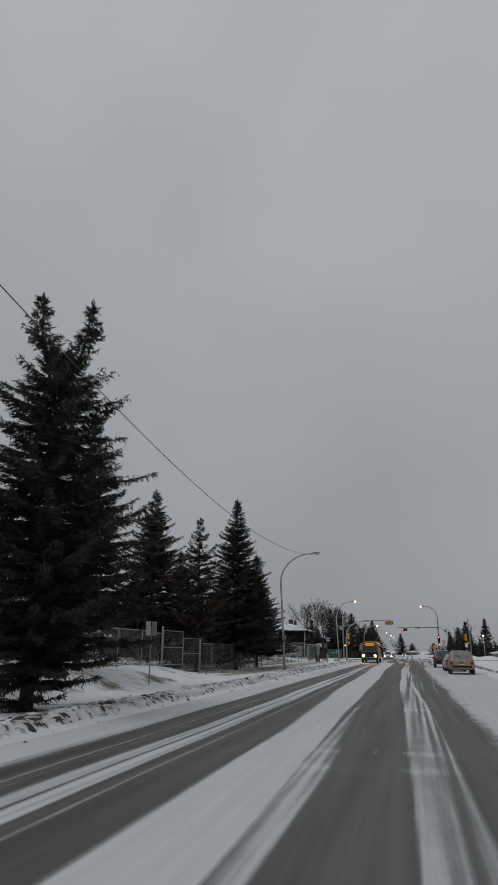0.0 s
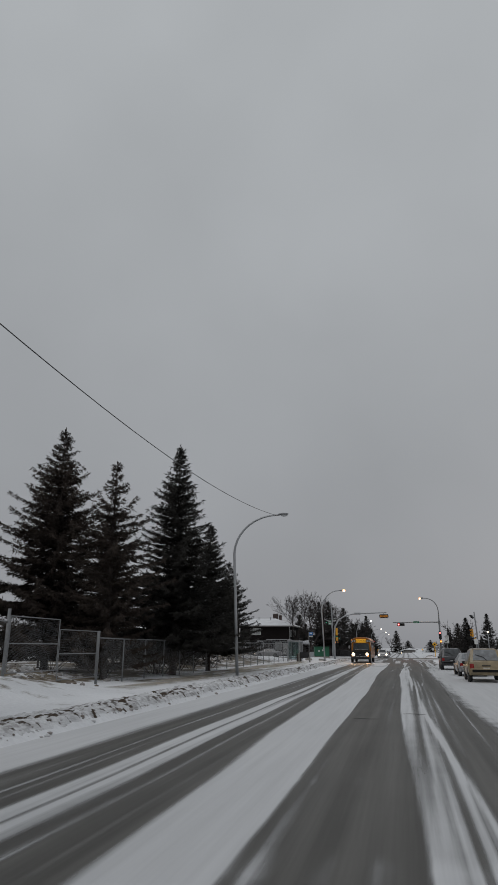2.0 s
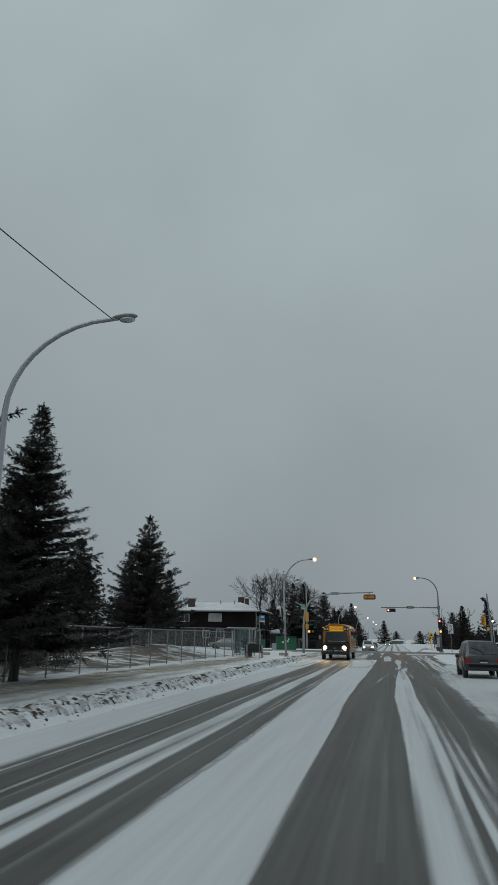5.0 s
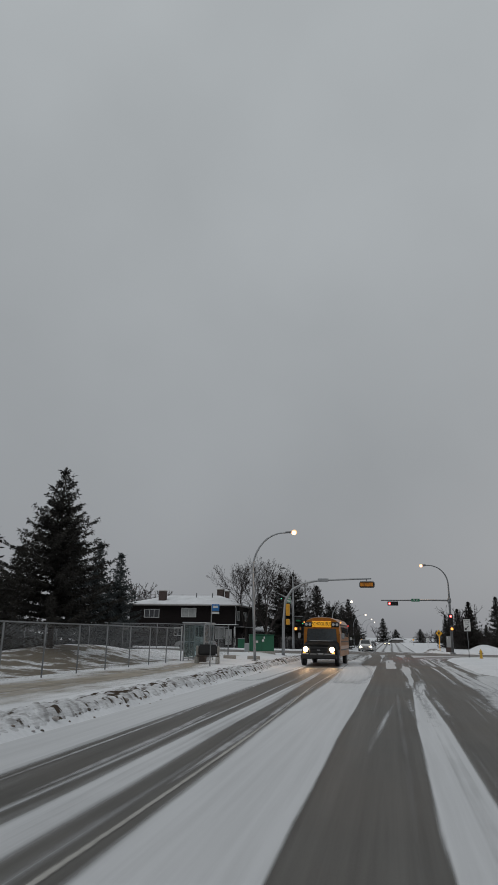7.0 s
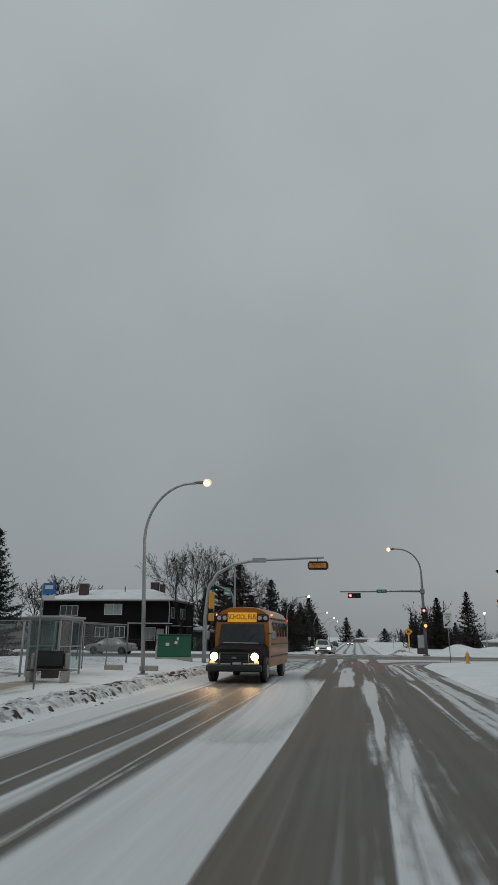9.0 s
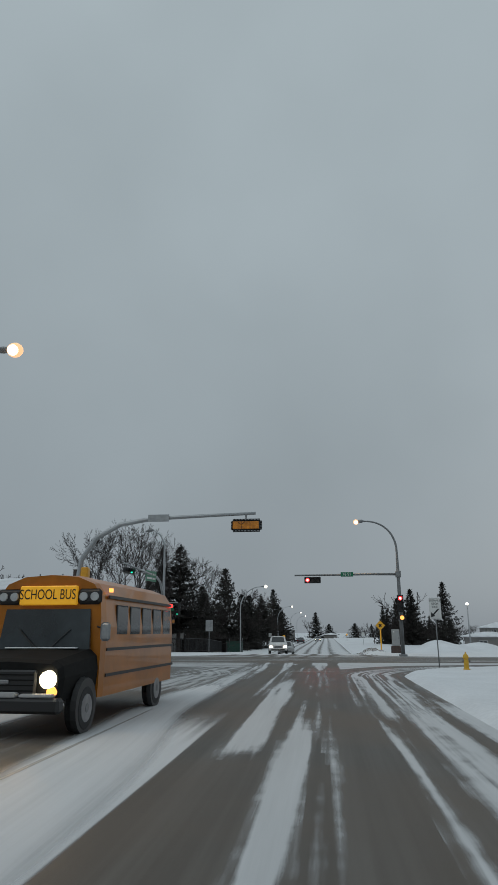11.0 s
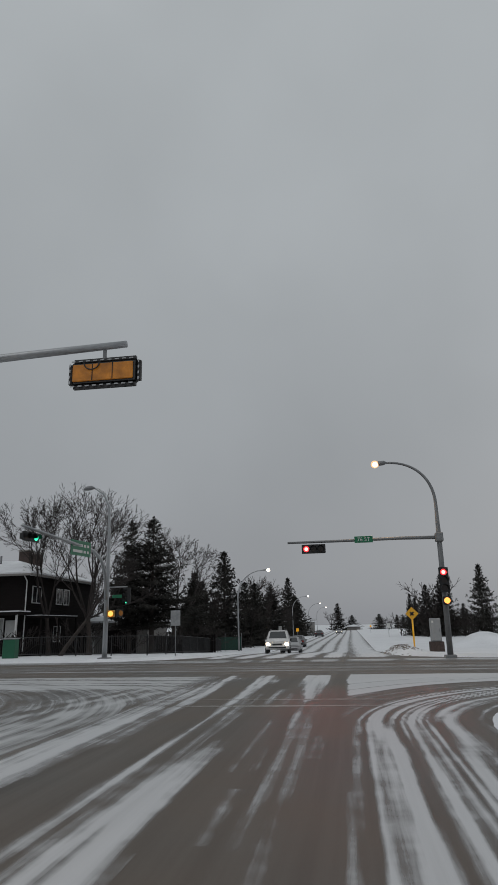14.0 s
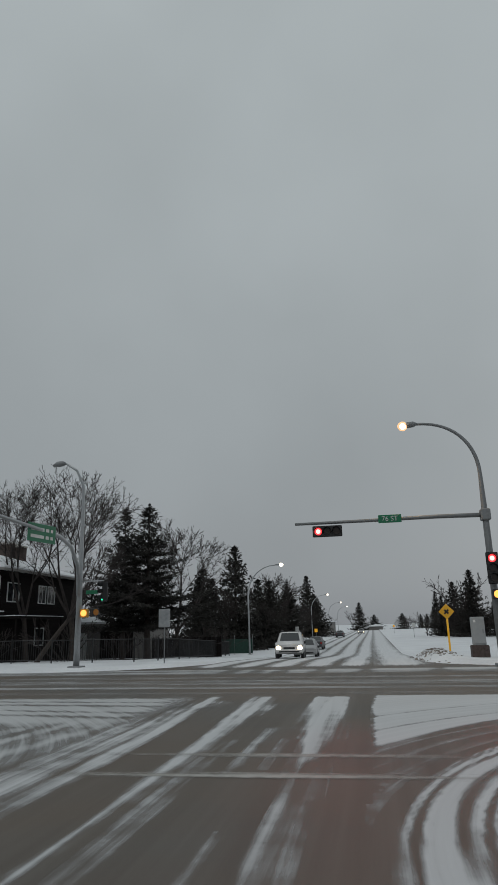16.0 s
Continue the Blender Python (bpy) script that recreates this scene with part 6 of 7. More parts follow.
def simple_house(x0, x1, y0, y1, h, wall, label, rise=1.6, windows=2, z=None, lit=False):
    z0 = gz((x0 + x1) / 2, y0) if z is None else z
    ob = thing("house", pose(0, 0, z0), label, "house", "houses")
    part("wall", box(x0, x1, y0, y1, -0.5, h, 0.02), wall, ob)
    part("roof", hip_roof(x0, x1, y0, y1, h, rise, 0.5, (y1 - y0) * 0.4), "roof_snow", ob, "snow-covered roof")
    for k in range(windows):
        xm = x0 + (x1 - x0) * (k + 0.5) / windows
        window(ob, xm - 0.55, xm + 0.55, h - 1.5, h - 0.55, y0 - 0.002, "curtain" if lit and k == 0 else "pane", 1)
    return ob


garage = simple_house(-24.0, -17.6, 163.5, 170, 2.75, "siding_grey", "low grey stucco garage with snow on its roof", 1.0, 0)
part("garage_door", box(-21.4, -18.6, 163.42, 163.49, -0.1, 2.1, 0.02), "siding", garage, "dark garage door")
part("door", box(-23.5, -22.6, 163.43, 163.49, 0.0, 2.05, 0.02), "white_trim", garage, "pale side door")
simple_house(21.8, 28.0, 192, 198, 1.9, "siding_grey", "low grey-green house with a snowy hipped roof", 0.8, 2)
simple_house(40, 50, 262, 270, 3.6, "siding_grey", "pale house with a snowy roof beyond the lot", 1.4, 3)
simple_house(-1.0, 5.0, 412, 420, 1.5, "siding_grey", "far low building across the end of the street", 1.0, 0)
simple_house(-20, -11, 318, 328, 3.4, "siding_grey", "far pale house beside the street", 1.4, 3)
simple_house(-60, -50, 176, 186, 5.2, "siding_grey", "grey house behind bare trees", 1.8, 4)
simple_house(-34, -26, 84, 92, 3.0, "siding_grey", "pale shed at the back of the yard", 1.1, 2)
for k, (x, y) in enumerate([(52, 270), (70, 280), (-40, 260), (-30, 300), (40, 400)]):
    simple_house(x, x + 10 + k % 3, y, y + 8, 3.0 + 0.4 * (k % 2), "siding_grey" if k % 3 else "siding", "far house with snow on its roof", 1.5, 3)

bf = thing("board_fence", Matrix.Identity(4), "dark stained board fence behind the garden spruces", "fence")
for k in range(28):
    x = -17.4 + 0.21 * k
    zz = gz(x, 165.0)
    part("board", box(x, x + 0.19, 164.98 + 0.01 * (k % 2), 165.02 + 0.01 * (k % 2), zz - 0.05, zz + 1.55 + 0.02 * (k % 3), 0.006), "siding", bf)
for k in range(4):
    x = -17.4 + 1.93 * k
    part("post", box(x - 0.06, x + 0.06, 165.05, 165.17, gz(x, 165) - 0.1, gz(x, 165) + 1.6), "siding", bf)
# hoarding by the railing
hd = thing("fence_panel", pose(-12.2, 176.5, gz(-12.2, 176.5)), "green mesh panel fence beside the street", "fence")
part("panel", box(-2.5, 1.2, -0.03, 0.03, 0.1, 1.45, 0.01), "mesh_green", hd)
for x in (-2.5, -0.6, 1.2):
    part("post", tube([(x, 0, -0.1), (x, 0, 1.85)], 0.035, 6), "galv_dark", hd)
yard_lamp = thing("street_lamp", pose(17.5, 172.5, gz(17.5, 175) - 0.05), "slim lot lamp, lit white, behind snow heaps", "street lamp", "street lamps")
part("pole", tube([(0, 0, 0), (0, 0, 5.2)], [0.09, 0.06], 8), "galv", yard_lamp, smooth=True)
bm = bmesh.new()
bmesh.ops.create_uvsphere(bm, u_segments=10, v_segments=8, radius=0.2)
for v in bm.verts:
    v.co.z = v.co.z * 0.8 + 5.3
part("lens", bm, "street_white", yard_lamp, "glowing lens", smooth=True)


# ---- street furniture ----
def flat_sign(name, x, y, label, category, pole_h, w, h, zc, face, turn=0.0, pole_mat="galv_dark", back=None, pr=0.03, lean=0.0):
    z = gz(x, y)
    ob = thing(name, pose(x, y, z, 0, lean, turn), label, category)
    part("pole", tube([(0, 0.03, -0.1), (0, 0.03, pole_h)], pr, 8), pole_mat, ob, smooth=True)
    pl = part("plate", box(-w / 2, w / 2, -0.03, -0.012, zc - h / 2, zc + h / 2, 0.008), face, ob)
    return ob, pl


sg, pl = flat_sign("traffic_sign", 5.9, 124.0, "white sign reading signals stop line with an arrow", "sign", 3.3, 0.62, 1.12, 3.05, "white_sign", 2)
for k, (tx, sz) in enumerate((("SIGNALS", 0.15), ("STOP", 0.15), ("LINE", 0.15))):
    letters(tx, sz, "ink", pl, pose(0, -0.034, 3.46 - 0.17 * k))
bm = box(-0.05, 0.05, -0.04, -0.032, 2.68, 3.02)
for v in bm.verts:
    v.co.x += (v.co.z - 2.85) * 0.95
part("arrow_shaft", bm, "ink", pl)
bm = bmesh.new()
a, b, c = [bm.verts.new(p) for p in ((-0.25, -0.037, 2.60), (-0.22, -0.037, 2.86), (-0.02, -0.037, 2.66))]
bm.faces.new((a, b, c))
r = bmesh.ops.extrude_face_region(bm, geom=bm.faces[:])
for v in [q for q in r["geom"] if isinstance(q, bmesh.types.BMVert)]:
    v.co.y -= 0.004
part("arrow_head", bm, "ink", pl)
for q in ((-0.29, 0.29, 3.585, 3.595), (-0.29, 0.29, 2.505, 2.515)):
    part("border", box(q[0], q[1], -0.036, -0.029, q[2], q[3]), "ink", pl)

ys, pl = flat_sign("warning_sign", 5.25, 153.2, "yellow diamond crossing sign on a yellow sleeved pole", "sign", 2.35, 0.66, 0.66, 2.45, "sign_yellow", 0, "orange_pole", pr=0.06)
pl.matrix_basis = Matrix.Translation((0, 0, 2.45)) @ pose(0, 0, 0, 0, 45) @ Matrix.Translation((0, 0, -2.45))
part("symbol", box(-0.16, 0.16, -0.04, -0.031, 2.38, 2.50), "ink", pl)
part("symbol", box(-0.05, 0.05, -0.042, -0.033, 2.26, 2.62), "ink", pl)

sg0, pl0 = flat_sign("parking_sign", -11.6, 29.4, "two narrow white plates on a thin post, seen from the road", "sign", 2.55, 0.24, 0.62, 2.45, "white_sign", 0)
pl0.matrix_basis = pose(-0.14, 0, 0)
p2 = part("plate", box(0.03, 0.27, -0.03, -0.012, 2.13, 2.75, 0.008), "sign_back", sg0)
flat_sign("traffic_sign", -9.95, 144.6, "bare back of a sign on a thin post at the corner", "sign", 2.6, 0.62, 0.92, 2.25, "sign_back", 0)
flat_sign("traffic_sign", -9.7, 205, "small pale sign by the far street", "sign", 2.3, 0.5, 0.6, 2.2, "white_sign", 0)
flat_sign("traffic_sign", 8.2, 240, "small white sign by the far street", "sign", 2.3, 0.6, 0.8, 2.2, "white_sign", 0)
flat_sign("traffic_sign", 7.8, 100, "small white sign beside the street", "sign", 2.6, 0.4, 0.6, 2.4, "white_sign", 0)

bs, pl = flat_sign("bus_stop_sign", -11.0, 92.8, "blue bus stop flag on a grey post in the snow bank", "sign", 3.25, 0.42, 0.36, 3.1, "blue_sign", 0)
pl.matrix_basis = pose(0.24, 0, 0)
part("symbol", box(-0.14, 0.14, -0.036, -0.029, 3.08, 3.2), "white_sign", pl)
part("lower_plate", box(0.03, 0.45, -0.03, -0.012, 2.76, 2.88), "white_sign", bs)

# These signs are no lamps; board_glow adds brightness to their yellow.
for x, y in ((-7.9, 215.0), (6.4, 300.0)):
    flat_sign("crossing_sign", x, y, "small yellow sign beside the far street", "sign", 2.0, 0.45, 0.5, 1.9, "board_glow", 0)

# near mast on the other corner
rm = thing("signal_mast", pose(10.2, 122.2, gz(10.2, 122.2)), "grey signal mast with yellow heads at the near corner", "traffic signal", "signal masts")
part("pole", tube([(0, 0, -0.05), (0, 0, 3.5), (-0.15, 0, 6.8)], [0.13, 0.11, 0.08], 10), "galv_dark", rm, smooth=True)
hd2 = signal_head(rm, "side_signal", pose(-0.72, 0.1, 3.75, 0, 0, -80), 5, "red_lit", size=0.15, body="yellow")
part("bracket", box(-0.7, 0.0, -0.03, 0.03, 4.3, 4.36), "galv_dark", rm)
pedestrian_box(rm, pose(-0.32, 0, 2.85, 0, 0, 90), None, "yellow")
hd3 = signal_head(rm, "upper_signal", pose(-0.55, 0.0, 6.1, 0, 25, -80), 5, "red_lit", size=0.12, vertical=False)
part("bracket", box(-0.5, -0.1, -0.03, 0.03, 6.2, 6.26), "galv_dark", rm)

# hydrant
hyd = thing("fire_hydrant", pose(6.45, 119.8, gz(6.45, 119.8) - 0.02), "yellow fire hydrant standing in snow", "hydrant")
part("barrel", tube([(0, 0, 0), (0, 0, 0.06), (0, 0, 0.07), (0, 0, 0.52), (0, 0, 0.53), (0, 0, 0.57)], [0.16, 0.16, 0.115, 0.11, 0.145, 0.145], 14), "hydrant", hyd, smooth=False)
part("bonnet", tube([(0, 0, 0.57), (0, 0, 0.66), (0, 0, 0.72), (0, 0, 0.735), (0, 0, 0.80)], [0.125, 0.11, 0.05, 0.03, 0.03], 12), "hydrant", hyd)
for s in (-1, 1):
    part("outlet_cap", disc((s * 0.1, 0, 0.42), (s, 0, 0), 0.06, 0.09, 10), "galv_dark", hyd, "grey outlet cap")
part("outlet_cap", disc((0, -0.1, 0.36), (0, -1, 0), 0.075, 0.09, 10), "hydrant", hyd)

# controller cabinet
cab = thing("control_cabinet", pose(5.95, 146.2, gz(5.95, 146.2) - 0.03), "tall grey traffic control cabinet on a brown plinth", "cabinet")
part("plinth", box(-0.42, 0.42, -0.34, 0.34, -0.1, 0.62, 0.04), "brick", cab, "brown plinth")
cb = part("body", box(-0.31, 0.31, -0.26, 0.26, 0.62, 1.98, 0.03), "cabinet_grey", cab)
part("door", box(-0.27, 0.27, -0.285, -0.255, 0.7, 1.9, 0.012), "cabinet_grey", cb)
part("handle", box(0.18, 0.21, -0.31, -0.28, 1.2, 1.38), "galv_dark", cb)
part("notice", box(-0.23, -0.12, -0.292, -0.284, 1.72, 1.84), "white_sign", cb)

# transformer kiosk
kz = gz(-12.3, 113.6) - 0.03
kiosk = thing("transformer_box", pose(-12.1, 113.6, kz, 0, 0, 14), "green steel transformer box with a few pale labels", "cabinet")
part("pad", box(-1.14, 1.14, -0.8, 0.8, -0.3, 0.10, 0.03), "concrete", kiosk)
kb = part("body", box(-1.03, 1.03, -0.7, 0.7, 0.10, 1.38, 0.04), "cabinet_green", kiosk)
part("lid", box(-1.07, 1.07, -0.74, 0.74, 1.38, 1.45, 0.02), "cabinet_green", kiosk)
part("door_seam", box(-0.01, 0.01, -0.712, -0.695, 0.15, 1.34), "black", kb)
for x, z, w in ((-0.42, 0.85, 0.11), (0.1, 0.95, 0.09), (0.2, 1.18, 0.06)):
    part("label_plate", box(x - w, x + w, -0.715, -0.701, z - 0.08, z + 0.1), "white_sign", kb)
pedestal = thing("utility_pedestal", pose(-13.9, 116.6, gz(-13.9, 116.6)), "small grey-green utility pedestal in the snow", "cabinet")
part("body", box(-0.28, 0.28, -0.22, 0.22, -0.05, 0.95, 0.05), "cabinet_grey", pedestal)
for x, y in ((-12.7, 104.6), (-11.0, 104.9)):
    blk = thing("concrete_block", pose(x, y, gz(x, y) - 0.02, 0, 0, 8), "weathered concrete kerb block half sunk in snow", "block", "concrete blocks")
    part("block", box(-0.45, 0.45, -0.14, 0.14, -0.02, 0.26, 0.04), "concrete", blk)
kp = thing("utility_pedestal", pose(-20.6, 144.2, gz(-20.6, 144.2)), "green utility pedestal at the corner garden", "cabinet")
part("body", box(-0.42, 0.42, -0.3, 0.3, -0.05, 1.15, 0.05), "cabinet_green", kp)
part("cap", box(-0.45, 0.45, -0.33, 0.33, 1.15, 1.22, 0.02), "cabinet_grey", kp)

# bus shelter: glass walls in a steel frame with a flat glazed roof
sx0, sx1, sy0, sy1 = -14.45, -13.1, 99.0, 101.3
sz = gz(-13.8, 101) - 0.02
shelter = thing("bus_shelter", pose(0, 0, sz), "glazed bus shelter with a pale steel frame", "bus shelter")
for x in (sx0, sx1):
    for y in (sy0, (sy0 + sy1) / 2, sy1):
        part("post", box(x - 0.04, x + 0.04, y - 0.04, y + 0.04, 0, 2.32, 0.01), "galv", shelter)
for x in (sx0, sx1):
    for z in (0.18, 1.2, 2.3):
        part("rail", box(x - 0.03, x + 0.03, sy0, sy1, z - 0.025, z + 0.025), "galv", shelter)
for y in (sy0, sy1):
    for z in (0.18, 2.3):
        part("rail", box(sx0, sx1, y - 0.03, y + 0.03, z - 0.025, z + 0.025), "galv", shelter)
part("roof", box(sx0 - 0.12, sx1 + 0.12, sy0 - 0.12, sy1 + 0.12, 2.34, 2.44, 0.03), "galv", shelter, "flat metal roof with thin snow")
ym = (sy0 + sy1) / 2
for y0, y1 in ((sy0 + 0.05, ym - 0.05), (ym + 0.05, sy1 - 0.05)):
    p = part("glass_pane", box(sx0 - 0.008, sx0 + 0.008, y0, y1, 0.25, 2.25), "shelter_glass", shelter, "misted glass pane")
    p.visible_shadow = False
for y in (sy0, sy1):
    p = part("glass_pane", box(sx0 + 0.05, sx1 - 0.05, y - 0.008, y + 0.008, 0.25, 2.25), "shelter_glass", shelter, "misted glass pane")
    p.visible_shadow = False
p = part("glass_pane", box(sx1 - 0.008, sx1 + 0.008, sy0 + 0.05, ym - 0.05, 0.25, 2.25), "shelter_glass", shelter, "misted glass pane")
p.visible_shadow = False

# advert bench
bx, by = -12.0, 95.9
bench = thing("street_bench", pose(bx, by, gz(bx, by) - 0.02, 0, 0, 8), "bench with concrete ends and a dark backrest", "bench")
for x in (-0.62, 0.62):
    part("bench_end", box(x - 0.09, x + 0.09, -0.35, 0.35, 0.0, 0.42, 0.04), "concrete", bench)
    part("bench_arm", box(x - 0.08, x + 0.08, 0.05, 0.25, 0.42, 1.02, 0.05), "concrete", bench)
for k in range(3):
    part("seat_slat", box(-0.7, 0.7, -0.33 + 0.2 * k, -0.16 + 0.2 * k, 0.42, 0.47, 0.01), "bark", bench)
bk = bmesh.new()
box(-0.58, 0.58, 0.0, 0.2, 0.48, 1.10, 0.09, bk, 4)
part("backrest", bk, "black", bench, "dark curved advert backrest")
bin_ = thing("litter_bin", pose(-13.0, 98.2, gz(-13.0, 98.2) - 0.02), "dark square litter bin beside the shelter", "bin")
part("body", box(-0.27, 0.27, -0.27, 0.27, 0, 0.85, 0.04), "bark", bin_)
part("lid", box(-0.29, 0.29, -0.29, 0.29, 0.85, 0.92, 0.03), "black", bin_)


# ---- vehicles ----
def wheel(parent, x, y, r, w, side):
    t = tube([(x - side * w, y, r), (x - side * w * 0.9, y, r), (x - side * 0.03, y, r), (x, y, r)], [r * 0.86, r, r, r * 0.86], 20)
    ob = part("wheel", t, "rubber", parent, "black tyre")
    part("rim", disc((x - side * 0.02, y, r), (side, 0, 0), r * 0.62, 0.03, 14), "chrome", ob)
    part("hub", disc((x, y, r), (side, 0, 0), r * 0.2, 0.02, 8), "galv_dark", ob)
    return ob


def car(name, m, label, paint, stations, W, roof_w, lit_front=False, lit_tail=False, wheel_r=0.36, axles=(-1.4, 1.4), category="car", rack=False, bed=False, glazing="car_glass"):
    """stations: rows of y (front is +y), sill, belt, top, and 1 where the cabin glass stands between this row and the next."""
    ob = thing(name, m, label, category, "vehicles")
    bm = bmesh.new()
    rings = []
    for y, sill, belt, top, g in stations:
        cabin = top > belt + 0.2
        rw = roof_w if cabin else W * 0.90
        end = 0.94 if (y == stations[0][0] or y == stations[-1][0]) else 1.0
        pts = [(W / 2 * 0.93 * end, sill), (W / 2 * end, sill + 0.18), (W / 2 * end, (sill + belt) / 2 + 0.1), (W / 2 * 0.985 * end, belt), (rw / 2 * end, top - 0.07), (rw / 2 * end - 0.10, top)]
        ring = [bm.verts.new((x, y, z)) for x, z in pts] + [bm.verts.new((-x, y, z)) for x, z in pts[::-1]]
        rings.append(ring)
    for a, b in zip(rings, rings[1:]):
        for k in range(12):
            bm.faces.new((a[k], a[(k + 1) % 12], b[(k + 1) % 12], b[k]))
    bm.faces.new(rings[0])
    bm.faces.new(rings[-1][::-1])
    coords = [[v.co.copy() for v in r] for r in rings]
    bmesh.ops.bevel(bm, geom=[e for e in bm.edges if e.calc_length() > 0.25 and e.calc_face_angle(0) > 0.5], offset=0.035, segments=2, affect="EDGES")
    body = part("body", bm, paint, ob, smooth=True)
    body.data.set_sharp_from_angle(angle=radians(38))

    def pane(q, push, nm="window", mat=glazing):
        c = sum(q, Vector()) / 4
        n = (q[1] - q[0]).cross(q[3] - q[0]).normalized()
        if n.dot(c - Vector((0, c.y * 0.6, 0.9))) < 0:
            n = -n
        b2 = bmesh.new()
        inner = [p.lerp(c, 0.10) + n * push for p in q]
        outer = [p.lerp(c, 0.10) - n * 0.02 for p in q]
        vi, vo = [b2.verts.new(p) for p in inner], [b2.verts.new(p) for p in outer]
        b2.faces.new(vi)
        b2.faces.new(vo[::-1])
        for k in range(4):
            b2.faces.new((vi[k], vi[(k + 1) % 4], vo[(k + 1) % 4], vo[k]))
        return part(nm, b2, mat, ob, "dark window glass")
    for i, (st, nx_) in enumerate(zip(stations, stations[1:])):
        a, b = coords[i], coords[i + 1]
        if st[4] == 1:
            for s in (3, 7):
                k0, k1 = (3, 4) if s == 3 else (8, 7)
                pane([a[k0], b[k0], b[k1], a[k1]], 0.012)
        if st[4] == 2:
            pane([a[5], a[6], b[6], b[5]], 0.014, "windscreen")
    front, rear = stations[-1], stations[0]
    yf, yr = front[0], rear[0]
    zf, zr = front[2], rear[2]
    for s in (-1, 1):
        for y in axles:
            part("wheel_arch", disc((s * (W / 2 - 0.10), y, wheel_r + 0.02), (s, 0, 0), wheel_r + 0.07, 0.115, 18), "black", ob)
            wheel(ob, s * (W / 2 + 0.005), y, wheel_r, 0.22, s)
        lamp_bm = disc((s * W * 0.375, yf - 0.04, zf - 0.20), (0, 1, 0), 0.15, 0.07, 16) if lit_front else box(s * W * 0.36 - 0.2, s * W * 0.36 + 0.2, yf - 0.14, yf + 0.03, zf - 0.31, zf - 0.09, 0.05, seg=2)
        part("headlamp", lamp_bm, "head_lit" if lit_front else "lens_off", ob, "lit headlamp" if lit_front else "clear headlamp")
        part("tail_lamp", box(s * W * 0.40 - 0.11, s * W * 0.40 + 0.11, yr - 0.03, yr + 0.12, zr - 0.42, zr - 0.02, 0.03), "tail_lit" if lit_tail else "tail", ob, "red tail lamp")
        part("mirror", box(s * (W / 2 + 0.02) - 0.11, s * (W / 2 + 0.02) + 0.11, stations[-3][0] - 0.5, stations[-3][0] - 0.32, zf + 0.02, zf + 0.19, 0.04), "black", ob)
    part("bumper", box(-W / 2 * 0.93, W / 2 * 0.93, yf - 0.1, yf + 0.09, front[1] + 0.02, front[1] + 0.24, 0.05), paint, ob, "front bumper")
    part("intake", box(-W * 0.36, W * 0.36, yf - 0.05, yf + 0.1, front[1] + 0.05, front[1] + 0.15, 0.02), "black", ob, "dark lower intake")
    part("bumper", box(-W / 2 * 0.93, W / 2 * 0.93, yr - 0.10, yr + 0.1, rear[1] + 0.05, rear[1] + 0.30, 0.05), paint, ob)
    part("grille", box(-W * 0.2, W * 0.2, yf - 0.05, yf + 0.03, zf - 0.38, zf - 0.14, 0.02), "black", ob, "black grille")
    part("plate", box(-0.17, 0.17, yr - 0.045, yr - 0.01, zr - 0.38, zr - 0.22), "white_sign", ob, "blank pale number plate")
    if stations[1][4] == 2:
        # rear wiper, plate recess and bumper pad of a tailgate
        (ya, za), (yb, zb) = (stations[1][0], stations[1][3]), (stations[2][0], stations[2][3])
        at = lambda x, f: (x, ya + (yb - ya) * f - 0.035, za + (zb - za) * f + 0.012)
        part("rear_wiper", tube([at(0.04, 0.06), at(-0.10, 0.30), at(-0.52, 0.52)], 0.016, 5), "black", ob)
        part("plate_recess", box(-0.34, 0.34, yr - 0.038, yr + 0.02, zr - 0.44, zr - 0.16, 0.012), paint, ob, "raised frame round the plate")
        part("bumper_pad", box(-W * 0.40, W * 0.40, yr - 0.125, yr - 0.08, rear[1] + 0.10, rear[1] + 0.24, 0.02), "hood_black", ob, "dark bumper pad")
        part("tailgate_handle", box(-0.22, 0.22, yr - 0.05, yr, zr - 0.13, zr - 0.09, 0.01), "black", ob)
    if rack:
        zt = max(s[3] for s in stations)
        for s in (-1, 1):
            part("roof_rail", tube([(s * roof_w * 0.42, stations[1][0] + 0.3, zt + 0.0), (s * roof_w * 0.42, stations[1][0] + 0.45, zt + 0.07), (s * roof_w * 0.42, 0.4, zt + 0.07), (s * roof_w * 0.42, 0.55, zt)], 0.02, 6), "black", ob)
    return ob


SUV = [(-2.28, 0.42, 0.98, 1.02, 0), (-2.22, 0.38, 1.06, 1.10, 2), (-1.85, 0.34, 1.06, 1.72, 1), (-0.75, 0.30, 1.04, 1.76, 1), (0.35, 0.30, 1.02, 1.72, 0), (0.55, 0.30, 1.02, 1.68, 2), (1.25, 0.32, 1.02, 1.06, 0), (2.0, 0.36, 0.96, 1.0, 0), (2.28, 0.42, 0.86, 0.88, 0)]
SEDAN = [(-2.3, 0.36, 0.86, 0.90, 0), (-2.1, 0.30, 0.96, 1.02, 0), (-1.55, 0.26, 0.96, 1.04, 2), (-0.85, 0.24, 0.94, 1.42, 1), (0.15, 0.24, 0.92, 1.45, 1), (0.5, 0.24, 0.92, 1.40, 2), (1.2, 0.26, 0.92, 0.98, 0), (2.05, 0.30, 0.84, 0.88, 0), (2.3, 0.36, 0.74, 0.76, 0)]
